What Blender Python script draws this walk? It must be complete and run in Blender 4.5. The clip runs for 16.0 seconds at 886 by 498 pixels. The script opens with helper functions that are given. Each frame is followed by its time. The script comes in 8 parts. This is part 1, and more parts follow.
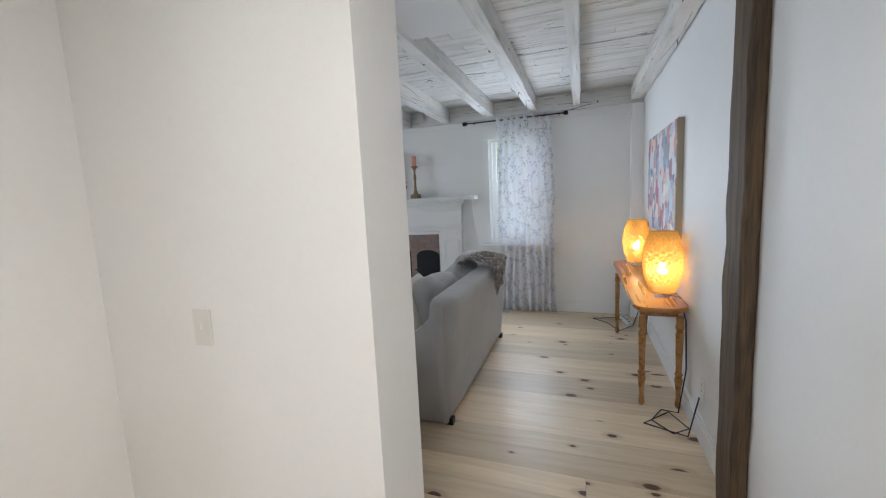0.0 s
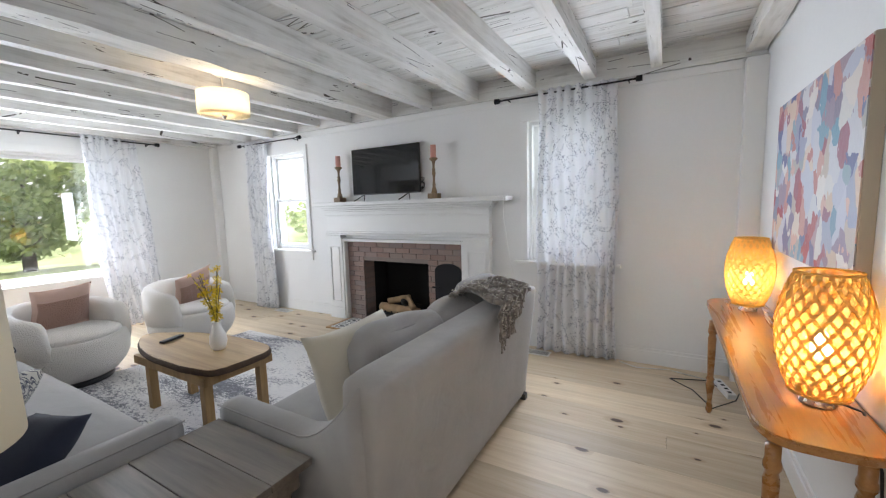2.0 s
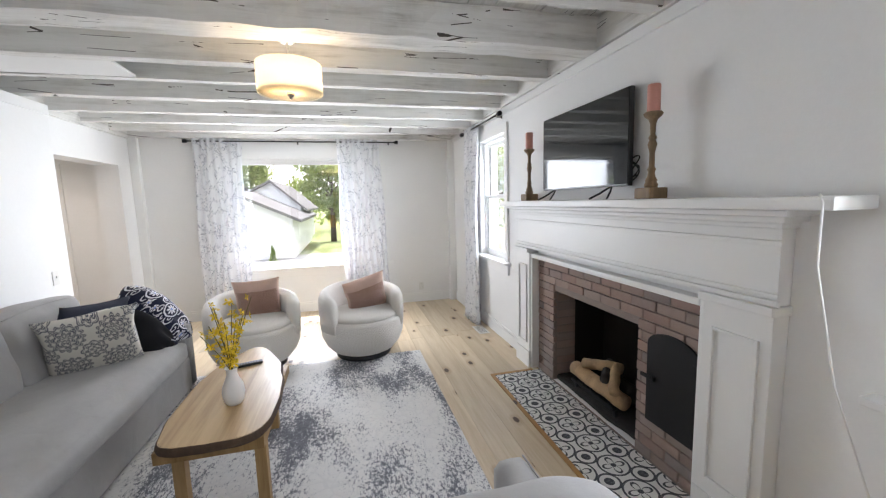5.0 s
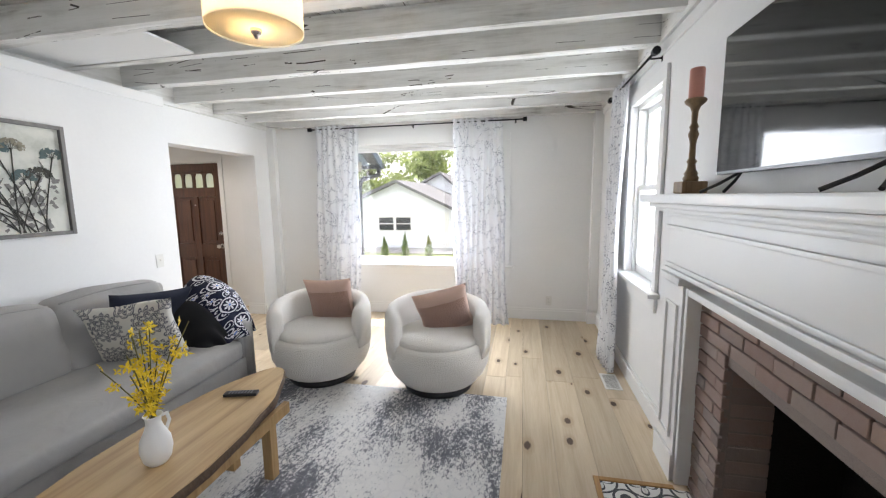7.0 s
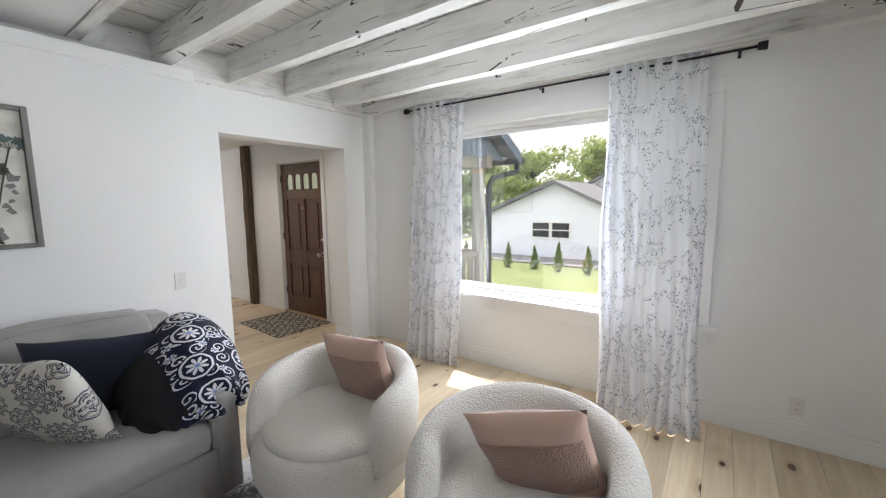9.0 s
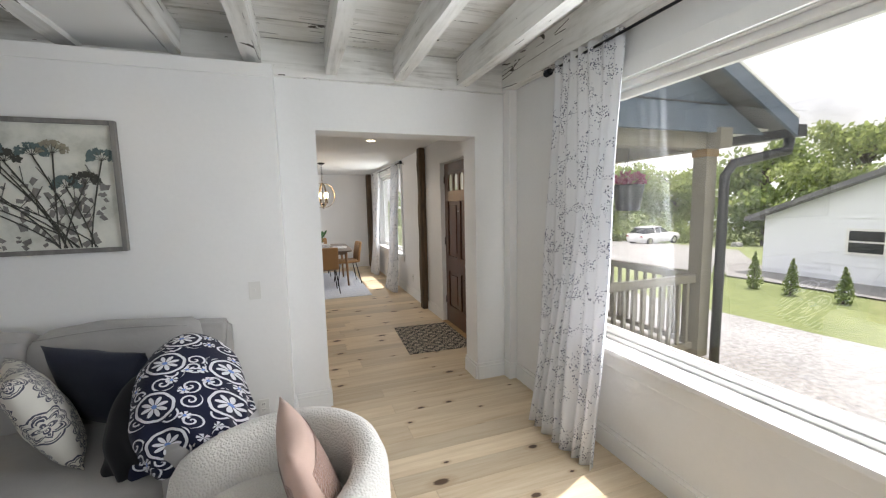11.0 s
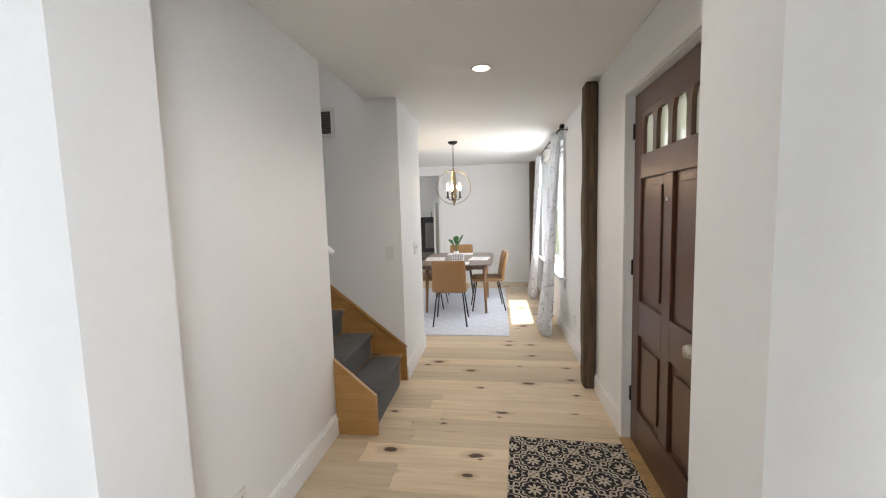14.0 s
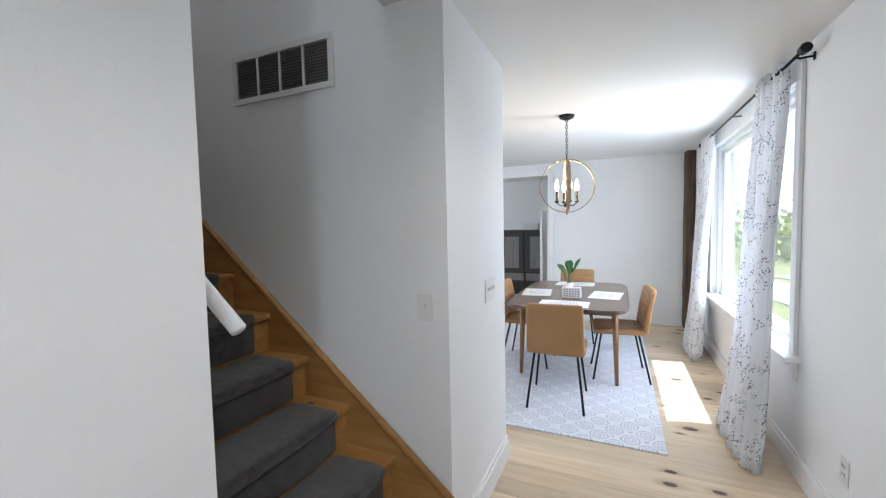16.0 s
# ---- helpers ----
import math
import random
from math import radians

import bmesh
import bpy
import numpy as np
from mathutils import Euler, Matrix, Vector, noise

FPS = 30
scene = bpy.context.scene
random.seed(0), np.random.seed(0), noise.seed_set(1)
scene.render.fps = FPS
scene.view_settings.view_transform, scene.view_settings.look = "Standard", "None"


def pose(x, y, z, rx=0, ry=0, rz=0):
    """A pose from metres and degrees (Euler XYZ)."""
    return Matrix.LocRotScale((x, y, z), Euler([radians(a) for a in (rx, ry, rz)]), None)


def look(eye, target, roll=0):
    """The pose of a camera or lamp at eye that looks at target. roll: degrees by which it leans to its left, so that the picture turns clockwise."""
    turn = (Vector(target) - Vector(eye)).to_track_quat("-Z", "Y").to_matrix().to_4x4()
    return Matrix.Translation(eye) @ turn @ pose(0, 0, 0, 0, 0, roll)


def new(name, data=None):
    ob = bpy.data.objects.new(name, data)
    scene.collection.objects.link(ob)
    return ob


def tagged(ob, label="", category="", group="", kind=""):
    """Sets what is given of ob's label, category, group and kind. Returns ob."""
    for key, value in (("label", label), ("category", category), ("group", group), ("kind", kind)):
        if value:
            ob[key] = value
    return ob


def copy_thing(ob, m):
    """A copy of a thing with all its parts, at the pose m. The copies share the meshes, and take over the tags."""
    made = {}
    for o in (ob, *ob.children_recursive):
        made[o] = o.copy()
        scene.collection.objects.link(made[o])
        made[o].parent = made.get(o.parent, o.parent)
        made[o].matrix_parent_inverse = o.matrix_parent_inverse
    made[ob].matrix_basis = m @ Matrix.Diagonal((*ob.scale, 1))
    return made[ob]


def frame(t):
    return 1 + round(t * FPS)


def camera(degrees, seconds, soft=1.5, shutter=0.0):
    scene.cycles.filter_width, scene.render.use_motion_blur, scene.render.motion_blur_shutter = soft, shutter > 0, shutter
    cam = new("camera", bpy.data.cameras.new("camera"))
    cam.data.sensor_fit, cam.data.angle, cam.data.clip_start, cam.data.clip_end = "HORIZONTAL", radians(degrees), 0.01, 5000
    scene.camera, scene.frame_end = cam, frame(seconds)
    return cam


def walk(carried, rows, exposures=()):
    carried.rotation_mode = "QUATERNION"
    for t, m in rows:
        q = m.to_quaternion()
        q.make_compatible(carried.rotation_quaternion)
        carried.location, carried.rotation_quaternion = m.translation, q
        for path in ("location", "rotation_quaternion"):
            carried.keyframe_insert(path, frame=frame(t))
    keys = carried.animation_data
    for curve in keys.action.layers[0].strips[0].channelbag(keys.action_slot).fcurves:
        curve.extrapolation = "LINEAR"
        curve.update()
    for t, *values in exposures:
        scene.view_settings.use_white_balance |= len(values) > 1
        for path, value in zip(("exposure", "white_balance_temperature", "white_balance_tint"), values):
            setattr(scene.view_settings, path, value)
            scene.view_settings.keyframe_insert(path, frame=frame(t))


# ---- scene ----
cam = camera(97.1, 16.0, 1.2)
PATH = [
    (0, (0.083, 0.085, 1.479), (-0.588, 1.953, 1.232), -2.8),
    (0.5, (0.11, 0.48, 1.418), (-0.42, 2.394, 1.178), -2.3),
    (1, (0.112, 0.814, 1.414), (-0.418, 2.729, 1.191), -1.9),
    (1.5, (0.146, 1.102, 1.431), (-0.576, 2.955, 1.215), -1.8),
    (2, (0.14, 1.385, 1.445), (-0.85, 3.109, 1.223), -1.6),
    (2.5, (0.105, 1.724, 1.489), (-1.168, 3.249, 1.255), -1.5),
    (3, (0.042, 2.04, 1.503), (-1.462, 3.337, 1.267), -1.4),
    (3.5, (-0.067, 2.37, 1.524), (-1.729, 3.457, 1.288), -1.5),
    (4, (-0.159, 2.705, 1.536), (-1.942, 3.579, 1.302), -1.8),
    (4.2, (-0.193, 2.854, 1.547), (-2.015, 3.645, 1.314), -2.0),
    (4.7, (-0.295, 3.22, 1.542), (-2.202, 3.821, 1.297), -1.8),
    (5.2, (-0.36, 3.72, 1.54), (-2.319, 4.122, 1.295), -1.6),
    (5.7, (-0.47, 4.08, 1.538), (-2.460, 4.282, 1.293), -1.35),
    (6.0, (-0.64, 4.2, 1.536), (-2.639, 4.277, 1.291), -1.2),
    (6.3, (-0.855, 4.195, 1.538), (-2.839, 4.153, 1.288), -1),
    (6.5, (-0.993, 4.203, 1.541), (-2.971, 4.058, 1.283), -0.8),
    (7, (-1.376, 4.302, 1.521), (-3.318, 3.902, 1.257), -0.8),
    (7.5, (-1.797, 4.306, 1.531), (-3.683, 3.695, 1.265), -0.8),
    (8, (-2.266, 4.316, 1.458), (-4.079, 3.505, 1.224), -2.0),
    (8.2, (-2.442, 4.283, 1.491), (-4.224, 3.406, 1.252), -1.5),
    (10.3, (-4.053, 4.101, 1.531), (-5.159, 2.448, 1.32), -1.5),
    (10.5, (-4.181, 4.062, 1.52), (-5.176, 2.34, 1.306), -1.5),
    (11, (-4.514, 3.943, 1.517), (-5.183, 2.071, 1.298), -1.3),
    (11.5, (-4.816, 3.715, 1.468), (-5.153, 1.757, 1.242), -0.9),
    (12, (-5.006, 3.351, 1.405), (-5.104, 1.367, 1.174), -0.9),
    (12.5, (-5.174, 2.942, 1.385), (-5.12, 0.956, 1.162), -1.0),
    (13, (-5.295, 2.514, 1.391), (-5.139, 0.532, 1.179), -1.1),
    (13.5, (-5.416, 2.067, 1.419), (-5.182, 0.091, 1.22), -1.5),
    (14, (-5.468, 1.596, 1.411), (-5.192, -0.376, 1.23), -1.6),
    (14.5, (-5.45, 1.156, 1.426), (-5.126, -0.81, 1.255), -1.5),
    (15, (-5.441, 0.706, 1.44), (-5.024, -1.243, 1.273), -1.4),
    (15.5, (-5.379, 0.271, 1.407), (-4.811, -1.642, 1.275), -1.6),
    (16, (-5.309, -0.127, 1.43), (-4.49, -1.948, 1.315), -1.2),
]
EXPOSURES = [(0, 1.2, 6100, 12), (0.5, 1.2, 5900, 12), (1, 1.45, 5700, 12), (1.5, 1.48, 6000, 13), (2, 1.36, 6500, 15), (3, 1.42, 6650, 16), (4, 1.4, 6650, 16), (7, 1.28, 6750, 15), (8, 1.08, 6700, 15), (10.5, 0.52, 6850, 14), (11, 0.5, 6950, 14), (11.5, 0.56, 7150, 15), (12.5, 0.78, 7000, 15), (13.5, 1.08, 6750, 14), (14.5, 1.22, 6550, 13), (15, 1.42, 6350, 12), (15.5, 1.35, 6200, 12), (16, 1.22, 5900, 12)]  # EXPO
walk(cam, [(t, look(eye, target, roll)) for t, eye, target, roll in PATH], EXPOSURES)

# ---- world, sun, lights ----
world = bpy.data.worlds.new("world")
scene.world = world
world.use_nodes = True
wn = world.node_tree.nodes
sky = wn.new("ShaderNodeTexSky")
sky.sky_type, sky.sun_disc = "NISHITA", False
sky.dust_density, sky.air_density, sky.ozone_density = 6.0, 1.0, 0.4
sky.sun_elevation, sky.sun_rotation = radians(68), radians(-104)
wn["Background"].inputs[1].default_value = 0.15
cloud = wn.new("ShaderNodeTexNoise")
cloud.inputs["Scale"].default_value, cloud.inputs["Detail"].default_value = 3.2, 6.0
cloud_ramp = wn.new("ShaderNodeValToRGB")
cloud_ramp.color_ramp.elements[0].position, cloud_ramp.color_ramp.elements[1].position = 0.2, 0.5
cloud_mix = wn.new("ShaderNodeMix")
cloud_mix.data_type = "RGBA"
cloud_mix.inputs[7].default_value = (8.8, 9.1, 9.5, 1)
wl = world.node_tree.links
wl.new(wn.new("ShaderNodeTexCoord").outputs["Generated"], cloud.inputs["Vector"])
wl.new(cloud.outputs[0], cloud_ramp.inputs[0])
wl.new(cloud_ramp.outputs[0], cloud_mix.inputs[0])
wl.new(sky.outputs[0], cloud_mix.inputs[6])
wl.new(cloud_mix.outputs[2], wn["Background"].inputs[0])
SUN_WAY = Vector((0.33, 0.08, -0.94))
sun = new("sun", bpy.data.lights.new("sun", "SUN"))
sun.data.energy, sun.data.angle, sun.data.color = 4.2, radians(0.5), (1.0, 0.96, 0.9)
sun.rotation_mode = "QUATERNION"
sun.rotation_quaternion = SUN_WAY.to_track_quat("-Z", "Y")


def window_or_fill_light(eye, target, w, h, watts, tint=(0.8, 0.9, 1.0)):
    """An area lamp: daylight in a window's opening, or unseen fill added to brighten."""
    ob = new("window_or_fill_light", bpy.data.lights.new("window_or_fill_light", "AREA"))
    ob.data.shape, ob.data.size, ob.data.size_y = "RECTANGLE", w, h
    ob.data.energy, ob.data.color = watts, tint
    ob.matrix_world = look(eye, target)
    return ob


def bulb_light(place, watts, radius=0.03, tint=(1.0, 0.76, 0.45)):
    ob = new("bulb_light", bpy.data.lights.new("bulb_light", "POINT"))
    ob.data.energy, ob.data.shadow_soft_size, ob.data.color = watts, radius, tint
    ob.location = place
    return ob


def spot_light(place, watts, tint=(1.0, 0.86, 0.7)):
    ob = new("downlight", bpy.data.lights.new("downlight", "SPOT"))
    ob.data.energy, ob.data.shadow_soft_size, ob.data.color = watts, 0.05, tint
    ob.data.spot_size, ob.data.spot_blend = radians(150), 0.8
    ob.location = place
    return ob


window_or_fill_light((-6.24, 2.86, 1.42), (0, 2.86, 1.2), 1.1, 1.45, 29.6)
window_or_fill_light((-6.36, 2.95, 1.42), (0, 2.95, 1.2), 2.2, 1.5, 5.18)
window_or_fill_light((-0.69, 5.35, 1.55), (-0.69, 0, 1.3), 0.7, 1.35, 4.44)
# One lamp added on the curtain's room side, for daylight it lets through.
window_or_fill_light((-0.62, 5.03, 1.42), (-0.62, 0, 1.42), 0.66, 1.1, 10)
window_or_fill_light((-4.55, 5.35, 1.55), (-4.55, 0, 1.3), 0.7, 1.35, 14)
window_or_fill_light((-6.24, -4.05, 1.42), (0, -4.05, 0.9), 1.2, 1.45, 12)
window_or_fill_light((-6.36, -4.0, 1.42), (0, -4.0, 1.2), 2.1, 1.5, 10.36)
# Two fill lamps added on the plain east wall, which has no window.
window_or_fill_light((0.7, -4.6, 1.5), (-3, -4.6, 1.3), 2.4, 1.6, 32)
window_or_fill_light((0.7, -7.4, 1.5), (-3, -7.4, 1.3), 1.4, 1.5, 14)
# Fill added under the kitchen ceiling; no fixture or window is seen there.
window_or_fill_light((0.13, -0.6, 2.38), (0.13, -0.6, 0), 1.0, 1.6, 13.0, (1.0, 0.93, 0.82))
# Fill added high in the stairwell to lift the stairs; its source is unseen.
window_or_fill_light((-2.6, -1.15, 4.9), (-2.6, -1.15, 0), 1.5, 0.6, 4.6, (1.0, 0.95, 0.88))
for y in (0.08, -1.07):
    spot_light((-5.38, y, 2.31), 10, (1.0, 0.93, 0.84))
spot_light((-4.1, -4.3, 2.31), 6.66)
spot_light((-3.57, 1.75, 2.47), 1.18)
bulb_light((-2.84, 3.26, 2.27), 1.78, 0.04, (1.0, 0.78, 0.5))
bulb_light((0.61, 3.13, 0.93), 2.66, 0.03, (1.0, 0.82, 0.55))
bulb_light((0.6, 4.44, 0.93), 2.22, 0.03, (1.0, 0.82, 0.55))
for dx in (-0.06, 0.06):
    bulb_light((-4.9 + dx, -3.66, 1.83), 0.96, 0.015)

# ---- materials ----
def nodes_of(name):
    m = bpy.data.materials.new(name)
    m.use_nodes = True
    t = m.node_tree
    return m, t, t.nodes["Principled BSDF"]


def N(t, kind, **ins):
    """A node with its inputs and properties set; an input may be a socket."""
    n = t.nodes.new("ShaderNode" + kind)
    for k, v in ins.items():
        if k == "p_operation":
            n.operation = v
            continue
        if k == "p_use_clamp":
            n.use_clamp = v
            continue
        if k == "p_blend_type":
            n.blend_type = v
            continue
        if k == "p_feature":
            n.feature = v
            continue
        key = int(k[1:]) if k[0] == "i" and k[1:].isdigit() else k.replace("_", " ")
        if isinstance(v, bpy.types.NodeSocket):
            t.links.new(v, n.inputs[key])
        else:
            n.inputs[key].default_value = v
    return n


def M(t, op, a, b=0.5, clamp=False):
    return N(t, "Math", p_operation=op, p_use_clamp=clamp, i0=a, i1=b).outputs[0]


def ramp(t, fac, stops):
    r = N(t, "ValToRGB", i0=fac)
    el = r.color_ramp.elements
    while len(el) < len(stops):
        el.new(0.5)
    for e, (p, c) in zip(el, stops):
        e.position = p
        e.color = (*c, 1) if len(c) == 3 else c
    return r.outputs[0]


def blend(t, fac, a, b, how="MIX"):
    n = N(t, "MixRGB", p_blend_type=how, i0=fac)
    for i, v in ((1, a), (2, b)):
        if isinstance(v, bpy.types.NodeSocket):
            t.links.new(v, n.inputs[i])
        else:
            n.inputs[i].default_value = (*v, 1)
    return n.outputs[0]


def place(t, scale=(1, 1, 1), local=False, turn=(0, 0, 0), shift=None):
    """World or object coordinates in metres, scaled."""
    src = N(t, "TexCoord").outputs["Object"] if local else N(t, "NewGeometry").outputs["Position"]
    n = N(t, "Mapping", Vector=src, Scale=scale, Rotation=turn)
    if shift is not None:
        n.inputs["Location"].default_value = shift
    return n.outputs[0]


def noise_of(t, vec, scale, detail=4, rough=0.55, distort=0.0):
    return N(t, "TexNoise", Vector=vec, Scale=scale, Detail=detail, Roughness=rough, Distortion=distort).outputs[0]


def bump(t, b, height, strength=0.2, dist=0.01):
    n = N(t, "Bump", Height=height, Strength=strength, Distance=dist)
    t.links.new(n.outputs[0], b.inputs["Normal"])


def plain(name, c, rough=0.6, metal=0.0, var=0.06, scale=6.0, bmp=0.05, bscale=90.0, local=False, sheen=0.0, spec=0.5, piece=0.0):
    """Paint, metal, plastic or cloth: a colour with broad variation, fine grain and relief."""
    m, t, b = nodes_of(name)
    v = place(t, local=local)
    f = M(t, "ADD", M(t, "MULTIPLY", noise_of(t, v, scale), 0.7), M(t, "MULTIPLY", noise_of(t, v, scale * 9), 0.3))
    k = M(t, "ADD", M(t, "MULTIPLY", M(t, "SUBTRACT", f, 0.5), var * 2.5), 1.0)
    if piece:
        k = M(t, "ADD", k, M(t, "MULTIPLY", M(t, "SUBTRACT", N(t, "ObjectInfo").outputs["Random"], 0.5), piece))
    col = N(t, "VectorMath", p_operation="SCALE", i0=c, Scale=k).outputs[0]
    t.links.new(col, b.inputs["Base Color"])
    t.links.new(M(t, "ADD", M(t, "MULTIPLY", M(t, "SUBTRACT", f, 0.5), 0.25), rough, True), b.inputs["Roughness"])
    b.inputs["Metallic"].default_value = metal
    b.inputs["Specular IOR Level"].default_value = spec
    b.inputs["Sheen Weight"].default_value = sheen
    if bmp:
        bump(t, b, noise_of(t, v, bscale), bmp, 0.01)
    return m


def wood(name, light, dark, axis="x", grain=1.0, rough=0.5, knots=0.0, local=False, bmp=0.15, gap=None, coat=0.0, piece=0.35):
    """Timber with grain along an axis, and knots where asked."""
    m, t, b = nodes_of(name)
    s = {"x": (0.9, 14, 14), "y": (14, 0.9, 14), "z": (14, 14, 0.9)}[axis]
    rnd = N(t, "ObjectInfo").outputs["Random"]
    base = place(t, (1, 1, 1), local)
    off = N(t, "CombineXYZ", X=M(t, "MULTIPLY", rnd, 37.0), Y=M(t, "MULTIPLY", rnd, 11.0), Z=M(t, "MULTIPLY", rnd, 23.0)).outputs[0]
    v = N(t, "VectorMath", p_operation="ADD", i0=base, i1=off).outputs[0]
    gv = N(t, "Mapping", Vector=v, Scale=s).outputs[0]
    g1 = noise_of(t, gv, 1.3 * grain, 6, 0.6, 0.6)
    g2 = noise_of(t, gv, 7 * grain, 3, 0.6)
    f = M(t, "ADD", M(t, "MULTIPLY", g1, 0.75), M(t, "MULTIPLY", g2, 0.25))
    col = ramp(t, f, [(0.3, dark), (0.62, light)])
    tone = M(t, "ADD", M(t, "MULTIPLY", rnd, piece), 1 - piece * 0.55)
    col = N(t, "VectorMath", p_operation="SCALE", i0=col, Scale=tone).outputs[0]
    if knots:
        kv = N(t, "Mapping", Vector=v, Scale={"x": (1.0, 1.9, 0.01), "y": (1.9, 1.0, 0.01), "z": (1.9, 0.01, 1.0)}[axis]).outputs[0]
        vo = N(t, "TexVoronoi", Vector=kv, Scale=knots)
        if axis != "z":
            vo.voronoi_dimensions = "2D"
        pick = M(t, "GREATER_THAN", N(t, "SeparateColor", Color=vo.outputs["Color"]).outputs[0], 0.42)
        size = M(t, "ADD", M(t, "MULTIPLY", N(t, "SeparateColor", Color=vo.outputs["Color"]).outputs[1], 0.085), 0.022)
        d = M(t, "DIVIDE", vo.outputs["Distance"], size)
        d = M(t, "ADD", d, M(t, "MULTIPLY", M(t, "SUBTRACT", g2, 0.5), 0.7))
        core = M(t, "MULTIPLY", pick, M(t, "MULTIPLY", M(t, "SUBTRACT", 1.2, d), 2.5, True))
        halo = M(t, "MULTIPLY", pick, M(t, "MULTIPLY", M(t, "SUBTRACT", 2.6, d, True), 0.35))
        col = blend(t, halo, col, (0.36, 0.22, 0.11))
        col = blend(t, core, col, (0.085, 0.045, 0.022))
    t.links.new(col, b.inputs["Base Color"])
    t.links.new(M(t, "ADD", M(t, "MULTIPLY", g1, 0.25), rough - 0.12, True), b.inputs["Roughness"])
    b.inputs["Coat Weight"].default_value = coat
    b.inputs["Coat Roughness"].default_value = 0.25
    bump(t, b, f, bmp, 0.006)
    return m


def cloth(name, c, c2=None, weave=420.0, rough=0.9, bmp=0.25, sheen=0.25, crease=0.0):
    m, t, b = nodes_of(name)
    v = place(t, local=True)
    n1, n2 = noise_of(t, v, 3.5), noise_of(t, v, weave, 2)
    f = M(t, "ADD", M(t, "MULTIPLY", n1, 0.6), M(t, "MULTIPLY", n2, 0.4))
    dark = tuple(x * 0.82 for x in c) if c2 is None else c2
    t.links.new(ramp(t, f, [(0.35, dark), (0.65, c)]), b.inputs["Base Color"])
    b.inputs["Roughness"].default_value = rough
    b.inputs["Sheen Weight"].default_value = sheen
    h = M(t, "ADD", M(t, "MULTIPLY", n2, 0.12), M(t, "MULTIPLY", noise_of(t, v, 7, 3, 0.5, 1.2), crease))
    bump(t, b, h, bmp, 0.02)
    return m


def emitter(name, c, power):
    m, t, b = nodes_of(name)
    b.inputs["Base Color"].default_value = (*c, 1)
    b.inputs["Emission Color"].default_value = (*c, 1)
    b.inputs["Emission Strength"].default_value = power
    return m


def glass(name, tint=(0.99, 0.995, 1.0), rough=0.0):
    """A thin pane: clear, with a mirror's sheen at the surface."""
    m, t, b = nodes_of(name)
    out = t.nodes["Material Output"]
    clear = N(t, "BsdfTransparent", Color=(*tint, 1)).outputs[0]
    gloss = N(t, "BsdfGlossy", Roughness=rough).outputs[0]
    lw = N(t, "LayerWeight", Blend=0.5).outputs["Facing"]
    fr = M(t, "ADD", M(t, "MULTIPLY", M(t, "POWER", lw, 5.0), 0.8), 0.11)
    t.links.new(N(t, "MixShader", i0=fr, i1=clear, i2=gloss).outputs[0], out.inputs[0])
    return m


def sheer(name, c, through_c, amount, pattern=None, clear=0.0):
    """Cloth that lets light through."""
    m, t, b = nodes_of(name)
    out = t.nodes["Material Output"]
    v = place(t, local=True)
    col = c
    if pattern:
        col = pattern(t, v, c)
        tr_c = blend(t, 1.0, col, through_c, "MULTIPLY")
    d = N(t, "BsdfDiffuse")
    tr = N(t, "BsdfTranslucent")
    if pattern:
        t.links.new(col, d.inputs[0])
        t.links.new(tr_c, tr.inputs[0])
    else:
        d.inputs[0].default_value = (*c, 1)
        tr.inputs[0].default_value = (*through_c, 1)
    sh = N(t, "MixShader", i0=amount, i1=d.outputs[0], i2=tr.outputs[0]).outputs[0]
    if clear:
        sh = N(t, "MixShader", i0=clear, i1=sh, i2=N(t, "BsdfTransparent").outputs[0]).outputs[0]
    n = N(t, "Bump", Height=noise_of(t, v, 500, 2), Strength=0.15, Distance=0.002)
    t.links.new(n.outputs[0], d.inputs["Normal"])
    t.links.new(sh, out.inputs[0])
    return m


def sprigs(t, v, c):
    """Thin climbing twigs with clusters of small round blue-black leaves."""
    w = N(t, "VectorMath", p_operation="ADD", i0=v, i1=N(t, "VectorMath", p_operation="SCALE", i0=N(t, "TexNoise", Vector=v, Scale=8.0, Detail=3.0).outputs[1], Scale=0.2).outputs[0]).outputs[0]
    line = N(t, "TexVoronoi", p_feature="DISTANCE_TO_EDGE", Vector=N(t, "Mapping", Vector=w, Scale=(1.5, 1.5, 1.0)).outputs[0], Scale=4.6).outputs["Distance"]
    twig = M(t, "MULTIPLY", M(t, "LESS_THAN", line, 0.009), M(t, "GREATER_THAN", noise_of(t, v, 10.0, 2), 0.5))
    clump = noise_of(t, v, 17.0, 2, 0.6)
    near = M(t, "LESS_THAN", line, 0.12)
    lv = N(t, "TexVoronoi", Vector=N(t, "Mapping", Vector=v, Rotation=(0.5, 0.3, 0.6)).outputs[0], Scale=96.0)
    pick = N(t, "SeparateColor", Color=lv.outputs["Color"])
    size = M(t, "ADD", M(t, "MULTIPLY", pick.outputs[1], 0.26), 0.2)
    leaf = M(t, "LESS_THAN", lv.outputs["Distance"], size)
    leaf = M(t, "MULTIPLY", M(t, "MULTIPLY", leaf, near), M(t, "GREATER_THAN", clump, 0.455))
    ink = blend(t, M(t, "POWER", pick.outputs[0], 1.6), (0.028, 0.038, 0.08), (0.28, 0.31, 0.4))
    return blend(t, M(t, "MAXIMUM", leaf, M(t, "MULTIPLY", twig, 0.38)), c, ink)


